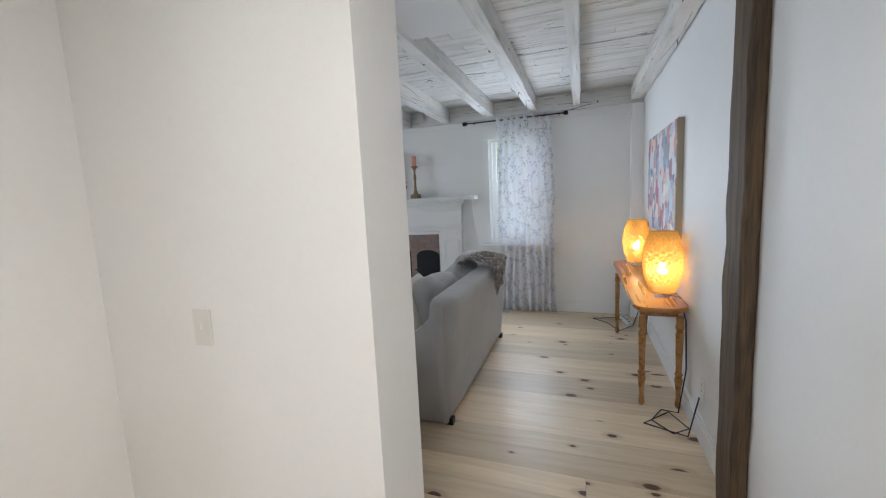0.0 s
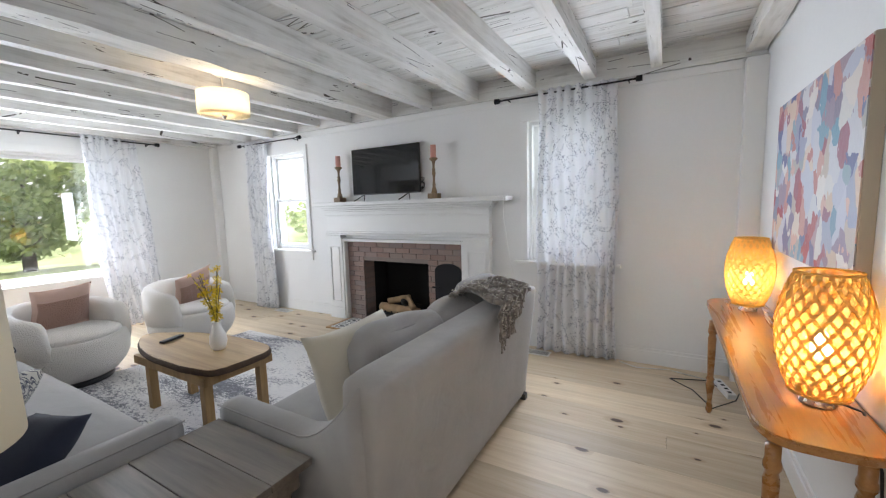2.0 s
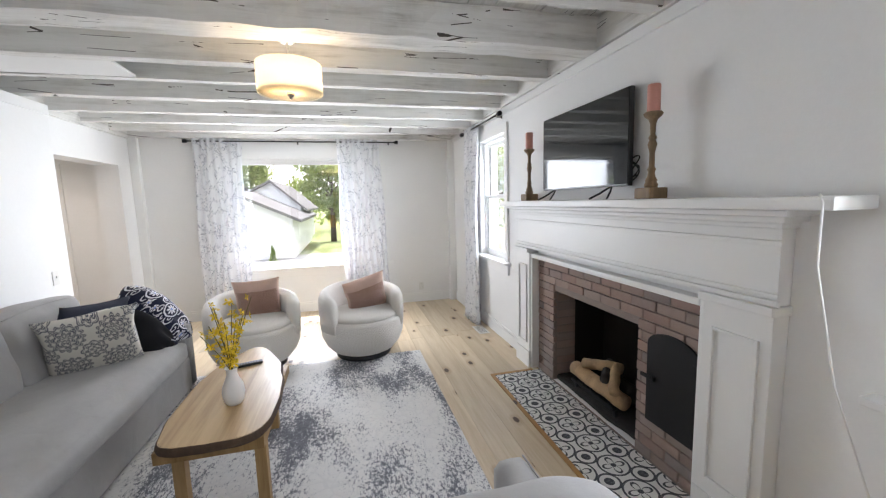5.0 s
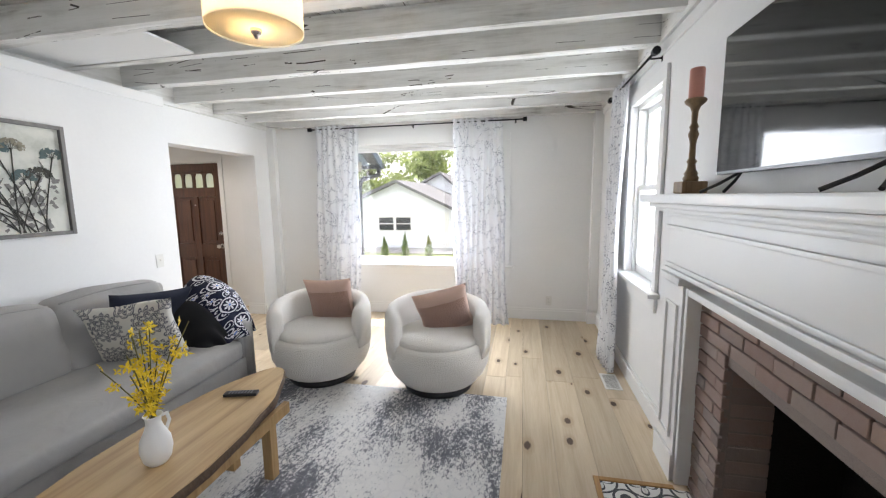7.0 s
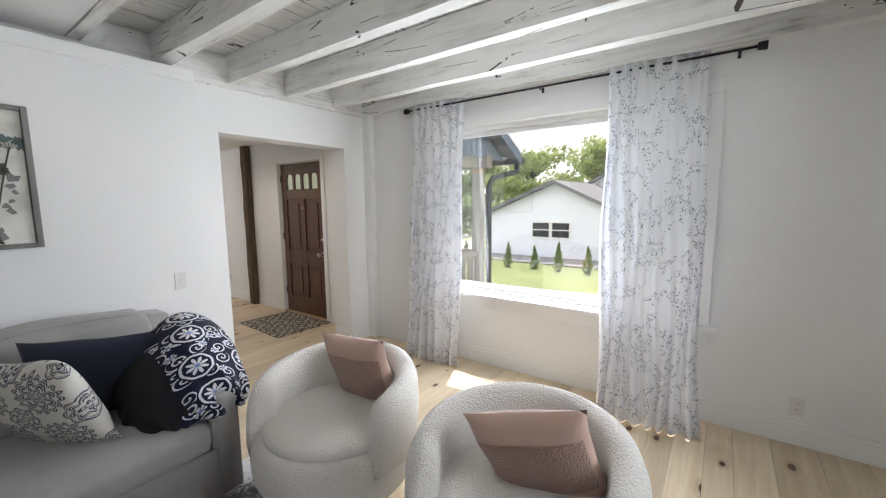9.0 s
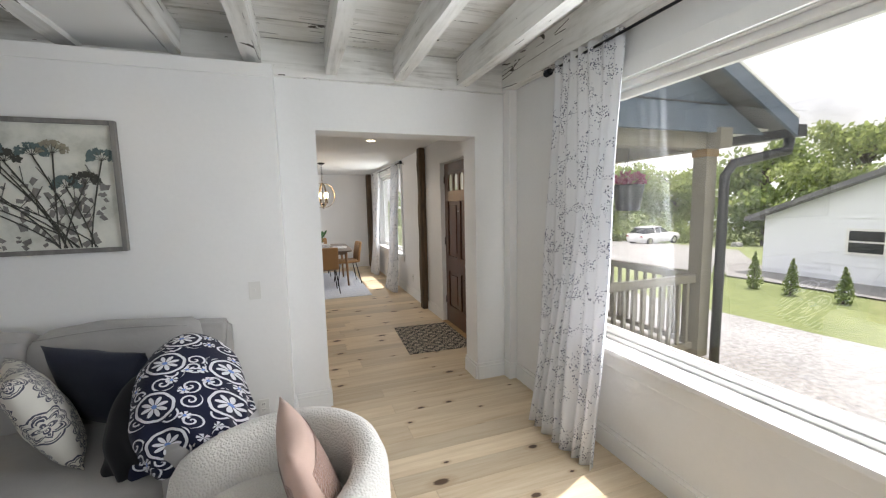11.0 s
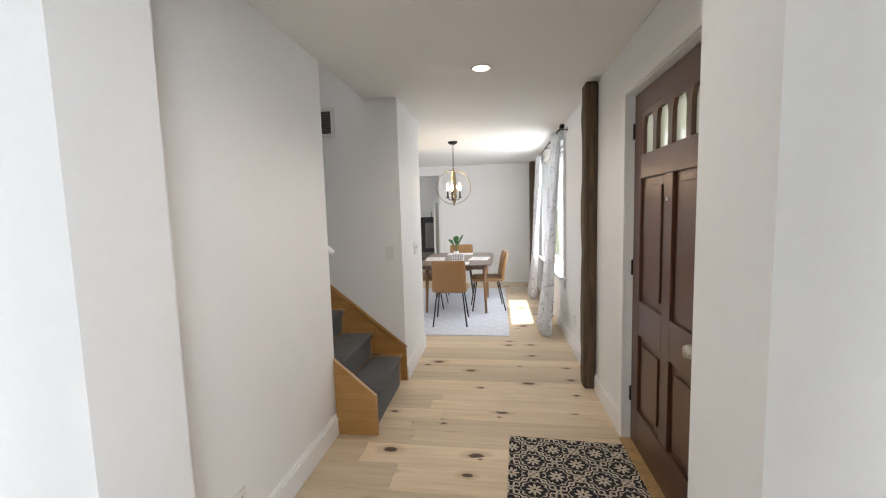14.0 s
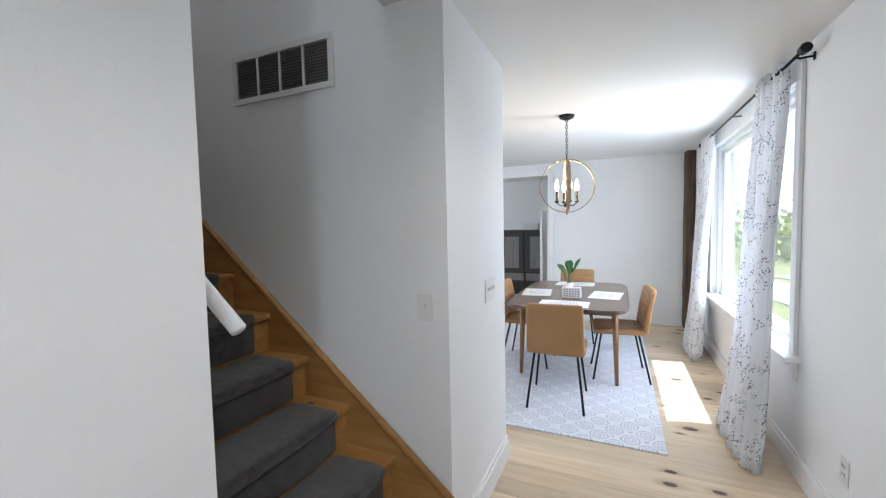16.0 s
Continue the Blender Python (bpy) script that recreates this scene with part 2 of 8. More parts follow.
def damask(name, ground, ink, scale):
    """A print of many-petalled rosettes with smaller ones in the corners between them."""
    m, t, b = nodes_of(name)
    v = place(t, (scale, scale, scale), local=True)
    w = N(t, "VectorMath", p_operation="ADD", i0=v, i1=N(t, "VectorMath", p_operation="SCALE", i0=N(t, "TexNoise", Vector=v, Scale=9.0, Detail=2.0).outputs[1], Scale=0.03).outputs[0]).outputs[0]
    x, y = [N(t, "SeparateXYZ", Vector=w).outputs[i] for i in (0, 2)]

    def rosette(shift, rings):
        fx = M(t, "SUBTRACT", M(t, "FRACT", M(t, "ADD", x, shift), 0), 0.5)
        fy = M(t, "SUBTRACT", M(t, "FRACT", M(t, "ADD", y, shift), 0), 0.5)
        r = M(t, "SQRT", M(t, "ADD", M(t, "MULTIPLY", fx, fx), M(t, "MULTIPLY", fy, fy)))
        a = M(t, "ARCTAN2", fy, fx)
        line, fill = 0.0, 0.0
        for r0, amp, half, turn in rings:
            lobe = M(t, "ABSOLUTE", M(t, "COSINE", M(t, "ADD", M(t, "MULTIPLY", a, half), turn)), 0)
            edge = M(t, "ADD", M(t, "MULTIPLY", lobe, amp), r0)
            gap = M(t, "SUBTRACT", edge, r)
            line = M(t, "MAXIMUM", M(t, "LESS_THAN", M(t, "ABSOLUTE", gap, 0), 0.014), line)
            core = M(t, "MULTIPLY", M(t, "GREATER_THAN", gap, 0.03), M(t, "LESS_THAN", gap, amp * 0.75))
            fill = M(t, "MAXIMUM", M(t, "MULTIPLY", core, M(t, "GREATER_THAN", lobe, 0.5)), fill)
        return M(t, "MAXIMUM", line, fill)

    big = rosette(0.0, ((0.03, 0.05, 4.0, 0.0), (0.1, 0.08, 4.0, 0.8), (0.2, 0.09, 4.0, 0.0), (0.31, 0.08, 8.0, 0.0)))
    small = rosette(0.5, ((0.03, 0.06, 2.0, 0.0), (0.12, 0.08, 4.0, 0.6), (0.22, 0.06, 4.0, 0.0)))
    f = M(t, "MAXIMUM", big, small)
    thin = noise_of(t, v, 22.0, 3)
    mask = M(t, "MULTIPLY", f, M(t, "ADD", thin, 0.56, True))
    col = blend(t, mask, ground, ink)
    t.links.new(col, b.inputs["Base Color"])
    b.inputs["Roughness"].default_value = 0.85
    b.inputs["Sheen Weight"].default_value = 0.15
    bump(t, b, M(t, "ADD", noise_of(t, v, 120.0, 2), mask), 0.15, 0.003)
    return m


def scroll_blanket(name):
    """Navy fleece printed with ringed white flower medallions, curling scrolls and blue touches."""
    m, t, b = nodes_of(name)
    v = place(t, (4.4, 4.4, 4.4), local=True)
    xyz = N(t, "SeparateXYZ", Vector=v)
    flat = N(t, "CombineXYZ", X=xyz.outputs[0], Y=M(t, "SUBTRACT", xyz.outputs[1], xyz.outputs[2])).outputs[0]

    def cells(scale, jitter):
        p = N(t, "VectorMath", p_operation="SCALE", i0=flat, Scale=scale).outputs[0]
        vo = N(t, "TexVoronoi", Vector=p, Scale=1.0, Randomness=jitter)
        vo.voronoi_dimensions = "2D"
        d = N(t, "SeparateXYZ", Vector=N(t, "VectorMath", p_operation="SUBTRACT", i0=p, i1=vo.outputs["Position"]).outputs[0])
        pick = N(t, "SeparateColor", Color=vo.outputs["Color"])
        a = M(t, "ADD", M(t, "ARCTAN2", d.outputs[1], d.outputs[0]), M(t, "MULTIPLY", pick.outputs[0], 6.0))
        return vo.outputs["Distance"], a, pick.outputs[1]

    def within(x, mid, half):
        return M(t, "LESS_THAN", M(t, "ABSOLUTE", M(t, "SUBTRACT", x, mid), 0), half)

    r, a, _ = cells(1.0, 0.3)
    lobe = M(t, "ABSOLUTE", M(t, "COSINE", M(t, "MULTIPLY", a, 4.0)), 0)
    petal = M(t, "LESS_THAN", r, M(t, "ADD", M(t, "MULTIPLY", lobe, 0.17), 0.06))
    petal = M(t, "MULTIPLY", petal, M(t, "GREATER_THAN", lobe, 0.35))
    ring = within(r, M(t, "ADD", M(t, "MULTIPLY", lobe, 0.012), 0.3), 0.026)
    rs, as_, side = cells(2.5, 0.65)
    turn = M(t, "MULTIPLY", M(t, "SUBTRACT", M(t, "GREATER_THAN", side, 0.5), 0.5), 44.0)
    curl = M(t, "GREATER_THAN", M(t, "SINE", M(t, "ADD", as_, M(t, "MULTIPLY", rs, turn))), 0.56)
    curl = M(t, "MULTIPLY", curl, M(t, "LESS_THAN", rs, 0.47))
    rf, af, keep = cells(3.4, 0.8)
    fan = M(t, "ABSOLUTE", M(t, "COSINE", M(t, "MULTIPLY", af, 3.0)), 0)
    fan = M(t, "MULTIPLY", M(t, "MULTIPLY", M(t, "GREATER_THAN", fan, 0.55), M(t, "LESS_THAN", rf, 0.34)), M(t, "GREATER_THAN", keep, 0.55))
    outside = M(t, "GREATER_THAN", r, 0.37)
    field = M(t, "MULTIPLY", M(t, "MAXIMUM", curl, fan), outside)
    mask = M(t, "MAXIMUM", M(t, "MAXIMUM", petal, ring), field)
    col = blend(t, mask, (0.006, 0.008, 0.03), (0.7, 0.71, 0.75))
    blue = M(t, "MAXIMUM", M(t, "LESS_THAN", r, 0.045), M(t, "MULTIPLY", M(t, "LESS_THAN", rf, 0.1), M(t, "MULTIPLY", outside, M(t, "GREATER_THAN", keep, 0.6))))
    col = blend(t, blue, col, (0.16, 0.27, 0.6))
    t.links.new(col, b.inputs["Base Color"])
    b.inputs["Roughness"].default_value = 0.95
    b.inputs["Sheen Weight"].default_value = 0.1
    bump(t, b, noise_of(t, v, 110.0, 2), 0.3, 0.004)
    return m


def worn_rug(name):
    """Pale rug with broken streaks of slate blue."""
    m, t, b = nodes_of(name)
    v = place(t)
    st = N(t, "Mapping", Vector=v, Scale=(0.75, 1.9, 1), Rotation=(0, 0, 0.12)).outputs[0]
    big = noise_of(t, st, 1.5, 3, 0.55, 0.4)
    fine = noise_of(t, N(t, "Mapping", Vector=v, Scale=(1, 1.8, 1)).outputs[0], 38, 6, 0.78)
    f = M(t, "ADD", M(t, "MULTIPLY", big, 1.1), M(t, "MULTIPLY", M(t, "SUBTRACT", fine, 0.5), 1.5))
    vo = N(t, "TexVoronoi", p_feature="DISTANCE_TO_EDGE", Vector=v, Scale=11.0).outputs["Distance"]
    col = ramp(t, f, [(0.5, (0.78, 0.77, 0.76)), (0.585, (0.66, 0.66, 0.68)), (0.61, (0.15, 0.155, 0.19)), (0.8, (0.07, 0.075, 0.1))])
    col = blend(t, M(t, "MULTIPLY", M(t, "LESS_THAN", vo, 0.05), 0.12), col, (0.4, 0.4, 0.44))
    col = blend(t, M(t, "MULTIPLY", noise_of(t, v, 160, 2), 0.14), col, (0.74, 0.74, 0.74))
    t.links.new(col, b.inputs["Base Color"])
    b.inputs["Roughness"].default_value = 0.97
    b.inputs["Sheen Weight"].default_value = 0.2
    bump(t, b, M(t, "ADD", noise_of(t, v, 220, 2), M(t, "MULTIPLY", vo, 2.0)), 0.5, 0.006)
    return m


def faded_rug(name):
    """Grey and white trellis rug."""
    m, t, b = nodes_of(name)
    v = place(t, (5.2, 5.2, 1))
    x, y = [N(t, "SeparateXYZ", Vector=v).outputs[i] for i in (0, 1)]
    a = M(t, "ABSOLUTE", M(t, "SUBTRACT", M(t, "FRACT", M(t, "ADD", x, y), 0), 0.5), 0)
    c = M(t, "ABSOLUTE", M(t, "SUBTRACT", M(t, "FRACT", M(t, "SUBTRACT", x, y), 0), 0.5), 0)
    f = M(t, "SINE", M(t, "ADD", M(t, "MULTIPLY", M(t, "MULTIPLY", a, c), 95), M(t, "MULTIPLY", noise_of(t, v, 3.0, 3), 7.0)))
    mask = M(t, "MULTIPLY", M(t, "GREATER_THAN", f, 0.1), M(t, "ADD", noise_of(t, v, 5.0, 5, 0.7), 0.05, True))
    col = blend(t, mask, (0.74, 0.75, 0.79), (0.36, 0.41, 0.52))
    t.links.new(col, b.inputs["Base Color"])
    b.inputs["Roughness"].default_value = 0.95
    bump(t, b, noise_of(t, v, 120, 2), 0.4, 0.004)
    return m


def mat_print(name, size, ground, ink):
    """A black and cream print of interlaced quatrefoils, in object coordinates."""
    m, t, b = nodes_of(name)
    v = place(t, (1 / size, 1 / size, 1 / size), local=True)
    x, y = [N(t, "SeparateXYZ", Vector=v).outputs[i] for i in (0, 1)]
    fx = M(t, "SUBTRACT", M(t, "FRACT", x, 0), 0.5)
    fy = M(t, "SUBTRACT", M(t, "FRACT", y, 0), 0.5)
    ax, ay = M(t, "ABSOLUTE", fx, 0), M(t, "ABSOLUTE", fy, 0)
    r = M(t, "SQRT", M(t, "ADD", M(t, "MULTIPLY", fx, fx), M(t, "MULTIPLY", fy, fy)))
    cx, cy = M(t, "SUBTRACT", 0.5, ax), M(t, "SUBTRACT", 0.5, ay)
    rc = M(t, "SQRT", M(t, "ADD", M(t, "MULTIPLY", cx, cx), M(t, "MULTIPLY", cy, cy)))
    a = M(t, "ARCTAN2", fy, fx)
    rose = M(t, "SUBTRACT", r, M(t, "MULTIPLY", M(t, "ABSOLUTE", M(t, "COSINE", M(t, "MULTIPLY", a, 2.0)), 0), 0.3))
    s1 = M(t, "LESS_THAN", M(t, "ABSOLUTE", rose, 0), 0.035)
    s2 = M(t, "LESS_THAN", M(t, "ABSOLUTE", M(t, "SUBTRACT", rc, 0.27), 0), 0.03)
    s3 = M(t, "LESS_THAN", rc, 0.13)
    s4 = M(t, "LESS_THAN", M(t, "ABSOLUTE", M(t, "SUBTRACT", r, 0.4), 0), 0.028)
    s5 = M(t, "LESS_THAN", r, 0.075)
    mask = M(t, "MAXIMUM", M(t, "MAXIMUM", s1, s2), M(t, "MAXIMUM", M(t, "MAXIMUM", s3, s4), s5))
    mask = M(t, "MULTIPLY", mask, M(t, "ADD", noise_of(t, v, 25, 2), 0.5, True))
    t.links.new(blend(t, mask, ground, ink), b.inputs["Base Color"])
    b.inputs["Roughness"].default_value = 0.55
    bump(t, b, noise_of(t, v, 70, 2), 0.1, 0.002)
    return m


def lattice_print(name, size, ground, ink):
    """A cream lattice of scalloped diamonds with flower heads, on black."""
    m, t, b = nodes_of(name)
    v = place(t, (1 / size, 1 / size, 1 / size), local=True)
    x, y = [N(t, "SeparateXYZ", Vector=v).outputs[i] for i in (0, 1)]
    f = M(t, "ADD", M(t, "COSINE", M(t, "MULTIPLY", x, 6.2832)), M(t, "COSINE", M(t, "MULTIPLY", y, 6.2832)))
    ripple = M(t, "MULTIPLY", M(t, "SINE", M(t, "MULTIPLY", M(t, "SUBTRACT", x, y), 18.85)), M(t, "SINE", M(t, "MULTIPLY", M(t, "ADD", x, y), 18.85)))
    g = M(t, "ADD", f, M(t, "MULTIPLY", ripple, 0.3))

    def band(mid, half):
        return M(t, "LESS_THAN", M(t, "ABSOLUTE", M(t, "SUBTRACT", M(t, "ABSOLUTE", g, 0), mid), 0), half)

    def flower(sx, sy):
        fx = M(t, "SUBTRACT", M(t, "FRACT", M(t, "ADD", x, sx), 0), 0.5)
        fy = M(t, "SUBTRACT", M(t, "FRACT", M(t, "ADD", y, sy), 0), 0.5)
        r = M(t, "SQRT", M(t, "ADD", M(t, "MULTIPLY", fx, fx), M(t, "MULTIPLY", fy, fy)))
        lobe = M(t, "ABSOLUTE", M(t, "COSINE", M(t, "MULTIPLY", M(t, "ARCTAN2", fy, fx), 4.0)), 0)
        return M(t, "MULTIPLY", M(t, "LESS_THAN", r, M(t, "ADD", M(t, "MULTIPLY", lobe, 0.14), 0.04)), M(t, "GREATER_THAN", r, 0.03))

    mask = M(t, "MAXIMUM", M(t, "MAXIMUM", band(0.16, 0.13), band(0.85, 0.1)), M(t, "MAXIMUM", flower(0.5, 0.5), flower(0.0, 0.0)))
    mask = M(t, "MULTIPLY", mask, M(t, "ADD", noise_of(t, v, 25, 2), 0.5, True))
    t.links.new(blend(t, mask, ground, ink), b.inputs["Base Color"])
    b.inputs["Roughness"].default_value = 0.9
    bump(t, b, noise_of(t, v, 70, 2), 0.2, 0.002)
    return m


def abstract_canvas(name):
    m, t, b = nodes_of(name)
    v = place(t, (1, 3.4, 2.6))
    w = N(t, "VectorMath", p_operation="ADD", i0=v, i1=N(t, "VectorMath", p_operation="SCALE", i0=N(t, "TexNoise", Vector=v, Scale=3.0, Detail=3.0).outputs[1], Scale=0.55).outputs[0]).outputs[0]
    vo = N(t, "TexVoronoi", Vector=w, Scale=3.2)
    pick = N(t, "SeparateColor", Color=vo.outputs["Color"]).outputs[0]
    col = ramp(t, pick, [(0.0, (0.62, 0.6, 0.58)), (0.2, (0.5, 0.52, 0.6)), (0.36, (0.06, 0.09, 0.26)), (0.5, (0.62, 0.4, 0.34)),
                         (0.62, (0.34, 0.03, 0.05)), (0.74, (0.13, 0.3, 0.42)), (0.86, (0.6, 0.45, 0.34)), (1.0, (0.7, 0.68, 0.66))])
    hue = noise_of(t, w, 14, 4, 0.6)
    col = blend(t, M(t, "MULTIPLY", M(t, "SUBTRACT", hue, 0.35, True), 0.3), col, (0.45, 0.45, 0.52))
    t.links.new(col, b.inputs["Base Color"])
    b.inputs["Roughness"].default_value = 0.5
    bump(t, b, M(t, "ADD", hue, pick), 0.3, 0.01)
    return m


def wash_canvas(name):
    m, t, b = nodes_of(name)
    v = place(t)
    n = noise_of(t, v, 4.0, 5, 0.65)
    col = ramp(t, n, [(0.3, (0.4, 0.42, 0.37)), (0.5, (0.62, 0.63, 0.58)), (0.7, (0.72, 0.71, 0.65))])
    t.links.new(col, b.inputs["Base Color"])
    b.inputs["Roughness"].default_value = 0.7
    bump(t, b, noise_of(t, v, 300, 2), 0.15, 0.002)
    return m


def rough_plaster(name):
    m, t, b = nodes_of(name)
    v = place(t)
    f = M(t, "ADD", M(t, "MULTIPLY", noise_of(t, v, 1.2, 3), 0.7), M(t, "MULTIPLY", noise_of(t, v, 40, 3), 0.3))
    t.links.new(ramp(t, f, [(0.3, (0.77, 0.77, 0.765)), (0.7, (0.82, 0.82, 0.815))]), b.inputs["Base Color"])
    b.inputs["Roughness"].default_value = 0.62
    bump(t, b, M(t, "ADD", M(t, "MULTIPLY", noise_of(t, v, 2.2, 2), 3.0), noise_of(t, v, 120, 3)), 0.05, 0.012)
    return m


def limewashed(name, axis):
    """White paint worn thin over old boards and beams, with dark checks along the grain."""
    m, t, b = nodes_of(name)
    s = {"x": (0.7, 9, 9), "y": (9, 0.7, 9)}[axis]
    v = place(t)
    rnd = M(t, "ADD", N(t, "ObjectInfo").outputs["Random"], M(t, "MULTIPLY", N(t, "NewGeometry").outputs["Random Per Island"], 3.0))
    off = N(t, "CombineXYZ", X=M(t, "MULTIPLY", rnd, 9.0), Y=M(t, "MULTIPLY", rnd, 7.0), Z=M(t, "MULTIPLY", rnd, 3.0)).outputs[0]
    w = N(t, "VectorMath", p_operation="ADD", i0=v, i1=off).outputs[0]
    g = noise_of(t, N(t, "Mapping", Vector=w, Scale=s).outputs[0], 2.2, 6, 0.62, 0.3)
    worn = noise_of(t, w, 2.6, 5, 0.62)
    f = M(t, "ADD", M(t, "MULTIPLY", g, 0.65), M(t, "MULTIPLY", worn, 0.35))
    col = ramp(t, f, [(0.3, (0.3, 0.28, 0.25)), (0.4, (0.6, 0.59, 0.56)), (0.5, (0.73, 0.725, 0.7)), (0.7, (0.8, 0.795, 0.78))])
    line = N(t, "TexVoronoi", p_feature="DISTANCE_TO_EDGE", Vector=N(t, "Mapping", Vector=w, Scale=tuple(k * 0.55 for k in s)).outputs[0], Scale=2.0).outputs["Distance"]
    crack = M(t, "MULTIPLY", M(t, "LESS_THAN", line, 0.012), M(t, "GREATER_THAN", worn, 0.555))
    col = blend(t, crack, col, (0.07, 0.06, 0.05))
    t.links.new(col, b.inputs["Base Color"])
    b.inputs["Roughness"].default_value = 0.7
    bump(t, b, M(t, "SUBTRACT", f, crack), 0.4, 0.01)
    return m


def brick_mat(name):
    m, t, b = nodes_of(name)
    v = place(t)
    rnd = N(t, "ObjectInfo").outputs["Random"]
    n = noise_of(t, v, 22, 5, 0.65)
    base = ramp(t, rnd, [(0.0, (0.24, 0.19, 0.17)), (0.35, (0.3, 0.2, 0.165)), (0.6, (0.27, 0.16, 0.13)), (0.8, (0.21, 0.17, 0.16)), (1.0, (0.33, 0.22, 0.18))])
    col = blend(t, M(t, "MULTIPLY", n, 0.45), base, (0.34, 0.3, 0.28))
    t.links.new(col, b.inputs["Base Color"])
    b.inputs["Roughness"].default_value = 0.85
    bump(t, b, n, 0.5, 0.01)
    return m


def carpet_mat(name, a, c):
    m, t, b = nodes_of(name)
    v = place(t)
    n = noise_of(t, v, 130, 4, 0.8)
    n2 = noise_of(t, v, 24, 4, 0.75)
    t.links.new(ramp(t, M(t, "ADD", M(t, "MULTIPLY", n, 0.5), M(t, "MULTIPLY", n2, 0.5)), [(0.4, a), (0.62, c)]), b.inputs["Base Color"])
    b.inputs["Roughness"].default_value = 1.0
    b.inputs["Sheen Weight"].default_value = 0.3
    bump(t, b, n, 0.9, 0.01)
    return m


def boucle(name, c, size=85.0, deep=0.7):
    m, t, b = nodes_of(name)
    v = place(t, local=True)
    vo = N(t, "TexVoronoi", Vector=v, Scale=size).outputs["Distance"]
    n = noise_of(t, v, size * 0.7, 4, 0.7)
    f = M(t, "ADD", M(t, "MULTIPLY", vo, 0.6), M(t, "MULTIPLY", n, 0.6))
    t.links.new(ramp(t, f, [(0.3, c), (0.85, tuple(x * (1.5 - deep) for x in c))]), b.inputs["Base Color"])
    b.inputs["Roughness"].default_value = 0.95
    b.inputs["Sheen Weight"].default_value = 0.4
    bump(t, b, M(t, "SUBTRACT", n, vo), deep, 0.012)
    return m


def ground_mat(name, a, c, scale, bmp=0.5, rough=0.95):
    m, t, b = nodes_of(name)
    v = place(t)
    f = M(t, "ADD", M(t, "MULTIPLY", noise_of(t, v, scale, 5, 0.7), 0.65), M(t, "MULTIPLY", noise_of(t, v, 0.35, 3), 0.35))
    t.links.new(ramp(t, f, [(0.35, a), (0.65, c)]), b.inputs["Base Color"])
    b.inputs["Roughness"].default_value = rough
    bump(t, b, f, bmp, 0.03)
    return m


def leaf_mat(name, a, c):
    m, t, b = nodes_of(name)
    rnd = N(t, "NewGeometry").outputs["Random Per Island"]
    f = M(t, "ADD", M(t, "MULTIPLY", rnd, 0.6), M(t, "MULTIPLY", noise_of(t, place(t), 1.5, 3), 0.4))
    col = ramp(t, f, [(0.2, a), (0.8, c)])
    d = N(t, "BsdfDiffuse", Color=col)
    tr = N(t, "BsdfTranslucent", Color=blend(t, 0.6, col, (0.5, 0.6, 0.2)))
    t.links.new(N(t, "MixShader", i0=0.5, i1=d.outputs[0], i2=tr.outputs[0]).outputs[0], t.nodes["Material Output"].inputs[0])
    return m


WALL = rough_plaster("wall_paint")
TRIM = plain("trim_paint", (0.8, 0.8, 0.79), 0.4, var=0.02, bmp=0.04, bscale=40)
FLOOR = wood("pine_floor", (0.7, 0.58, 0.42), (0.54, 0.41, 0.265), "x", 1.0, 0.5, knots=2.2, bmp=0.08, coat=0.12, piece=0.36)
BOARD = limewashed("limewashed_boards", "x")
BEAM = limewashed("limewashed_beam", "y")
PANEL = plain("drywall_panel", (0.76, 0.76, 0.75), 0.7, var=0.02)
OLDWOOD = wood("dark_old_wood", (0.13, 0.083, 0.046), (0.008, 0.006, 0.005), "z", 1.5, 0.75, bmp=0.7, piece=0.1)
SOFA = cloth("grey_slipcover", (0.385, 0.375, 0.365), weave=600, crease=1.0)
CREAM = cloth("cream_linen", (0.62, 0.58, 0.48), weave=500, crease=0.5)
BOUCLE = boucle("cream_boucle", (0.8, 0.77, 0.72), 120.0, 0.5)
PINK = cloth("dusty_pink_cotton", (0.68, 0.47, 0.385), weave=500, crease=0.3)
PINKTUFT = boucle("tufted_pink", (0.44, 0.26, 0.2), 120.0)
NAVY = cloth("navy_velvet", (0.018, 0.023, 0.045), weave=500, crease=0.4, sheen=0.1)
PLUSH = cloth("black_plush", (0.006, 0.006, 0.008), weave=300, crease=0.4, sheen=0.05)
KNIT = boucle("taupe_knit", (0.33, 0.285, 0.245), 34.0, 1.1)
DAMASK = damask("damask_print", (0.64, 0.62, 0.56), (0.065, 0.068, 0.1), 4.2)
BLANKET = scroll_blanket("navy_scroll_fleece")
BLACK = plain("black_metal", (0.018, 0.018, 0.02), 0.45, 0.6, var=0.2)
BLACKP = plain("black_plastic", (0.02, 0.02, 0.022), 0.35, var=0.1, bmp=0.02)
SCREEN = plain("tv_glass", (0.006, 0.007, 0.008), 0.06, var=0.02, bmp=0.0)
NICKEL = plain("brushed_nickel", (0.55, 0.53, 0.5), 0.28, 1.0, var=0.08)
PLASTIC = plain("white_plastic", (0.71, 0.705, 0.68), 0.35, var=0.02, bmp=0.02)
CERAMIC = plain("white_ceramic", (0.8, 0.79, 0.77), 0.35, var=0.03, bmp=0.05, bscale=30)
OAKTOP = wood("honey_console_wood", (0.42, 0.2, 0.06), (0.25, 0.1, 0.025), "y", 1.0, 0.28, coat=0.5, bmp=0.04, piece=0.05)
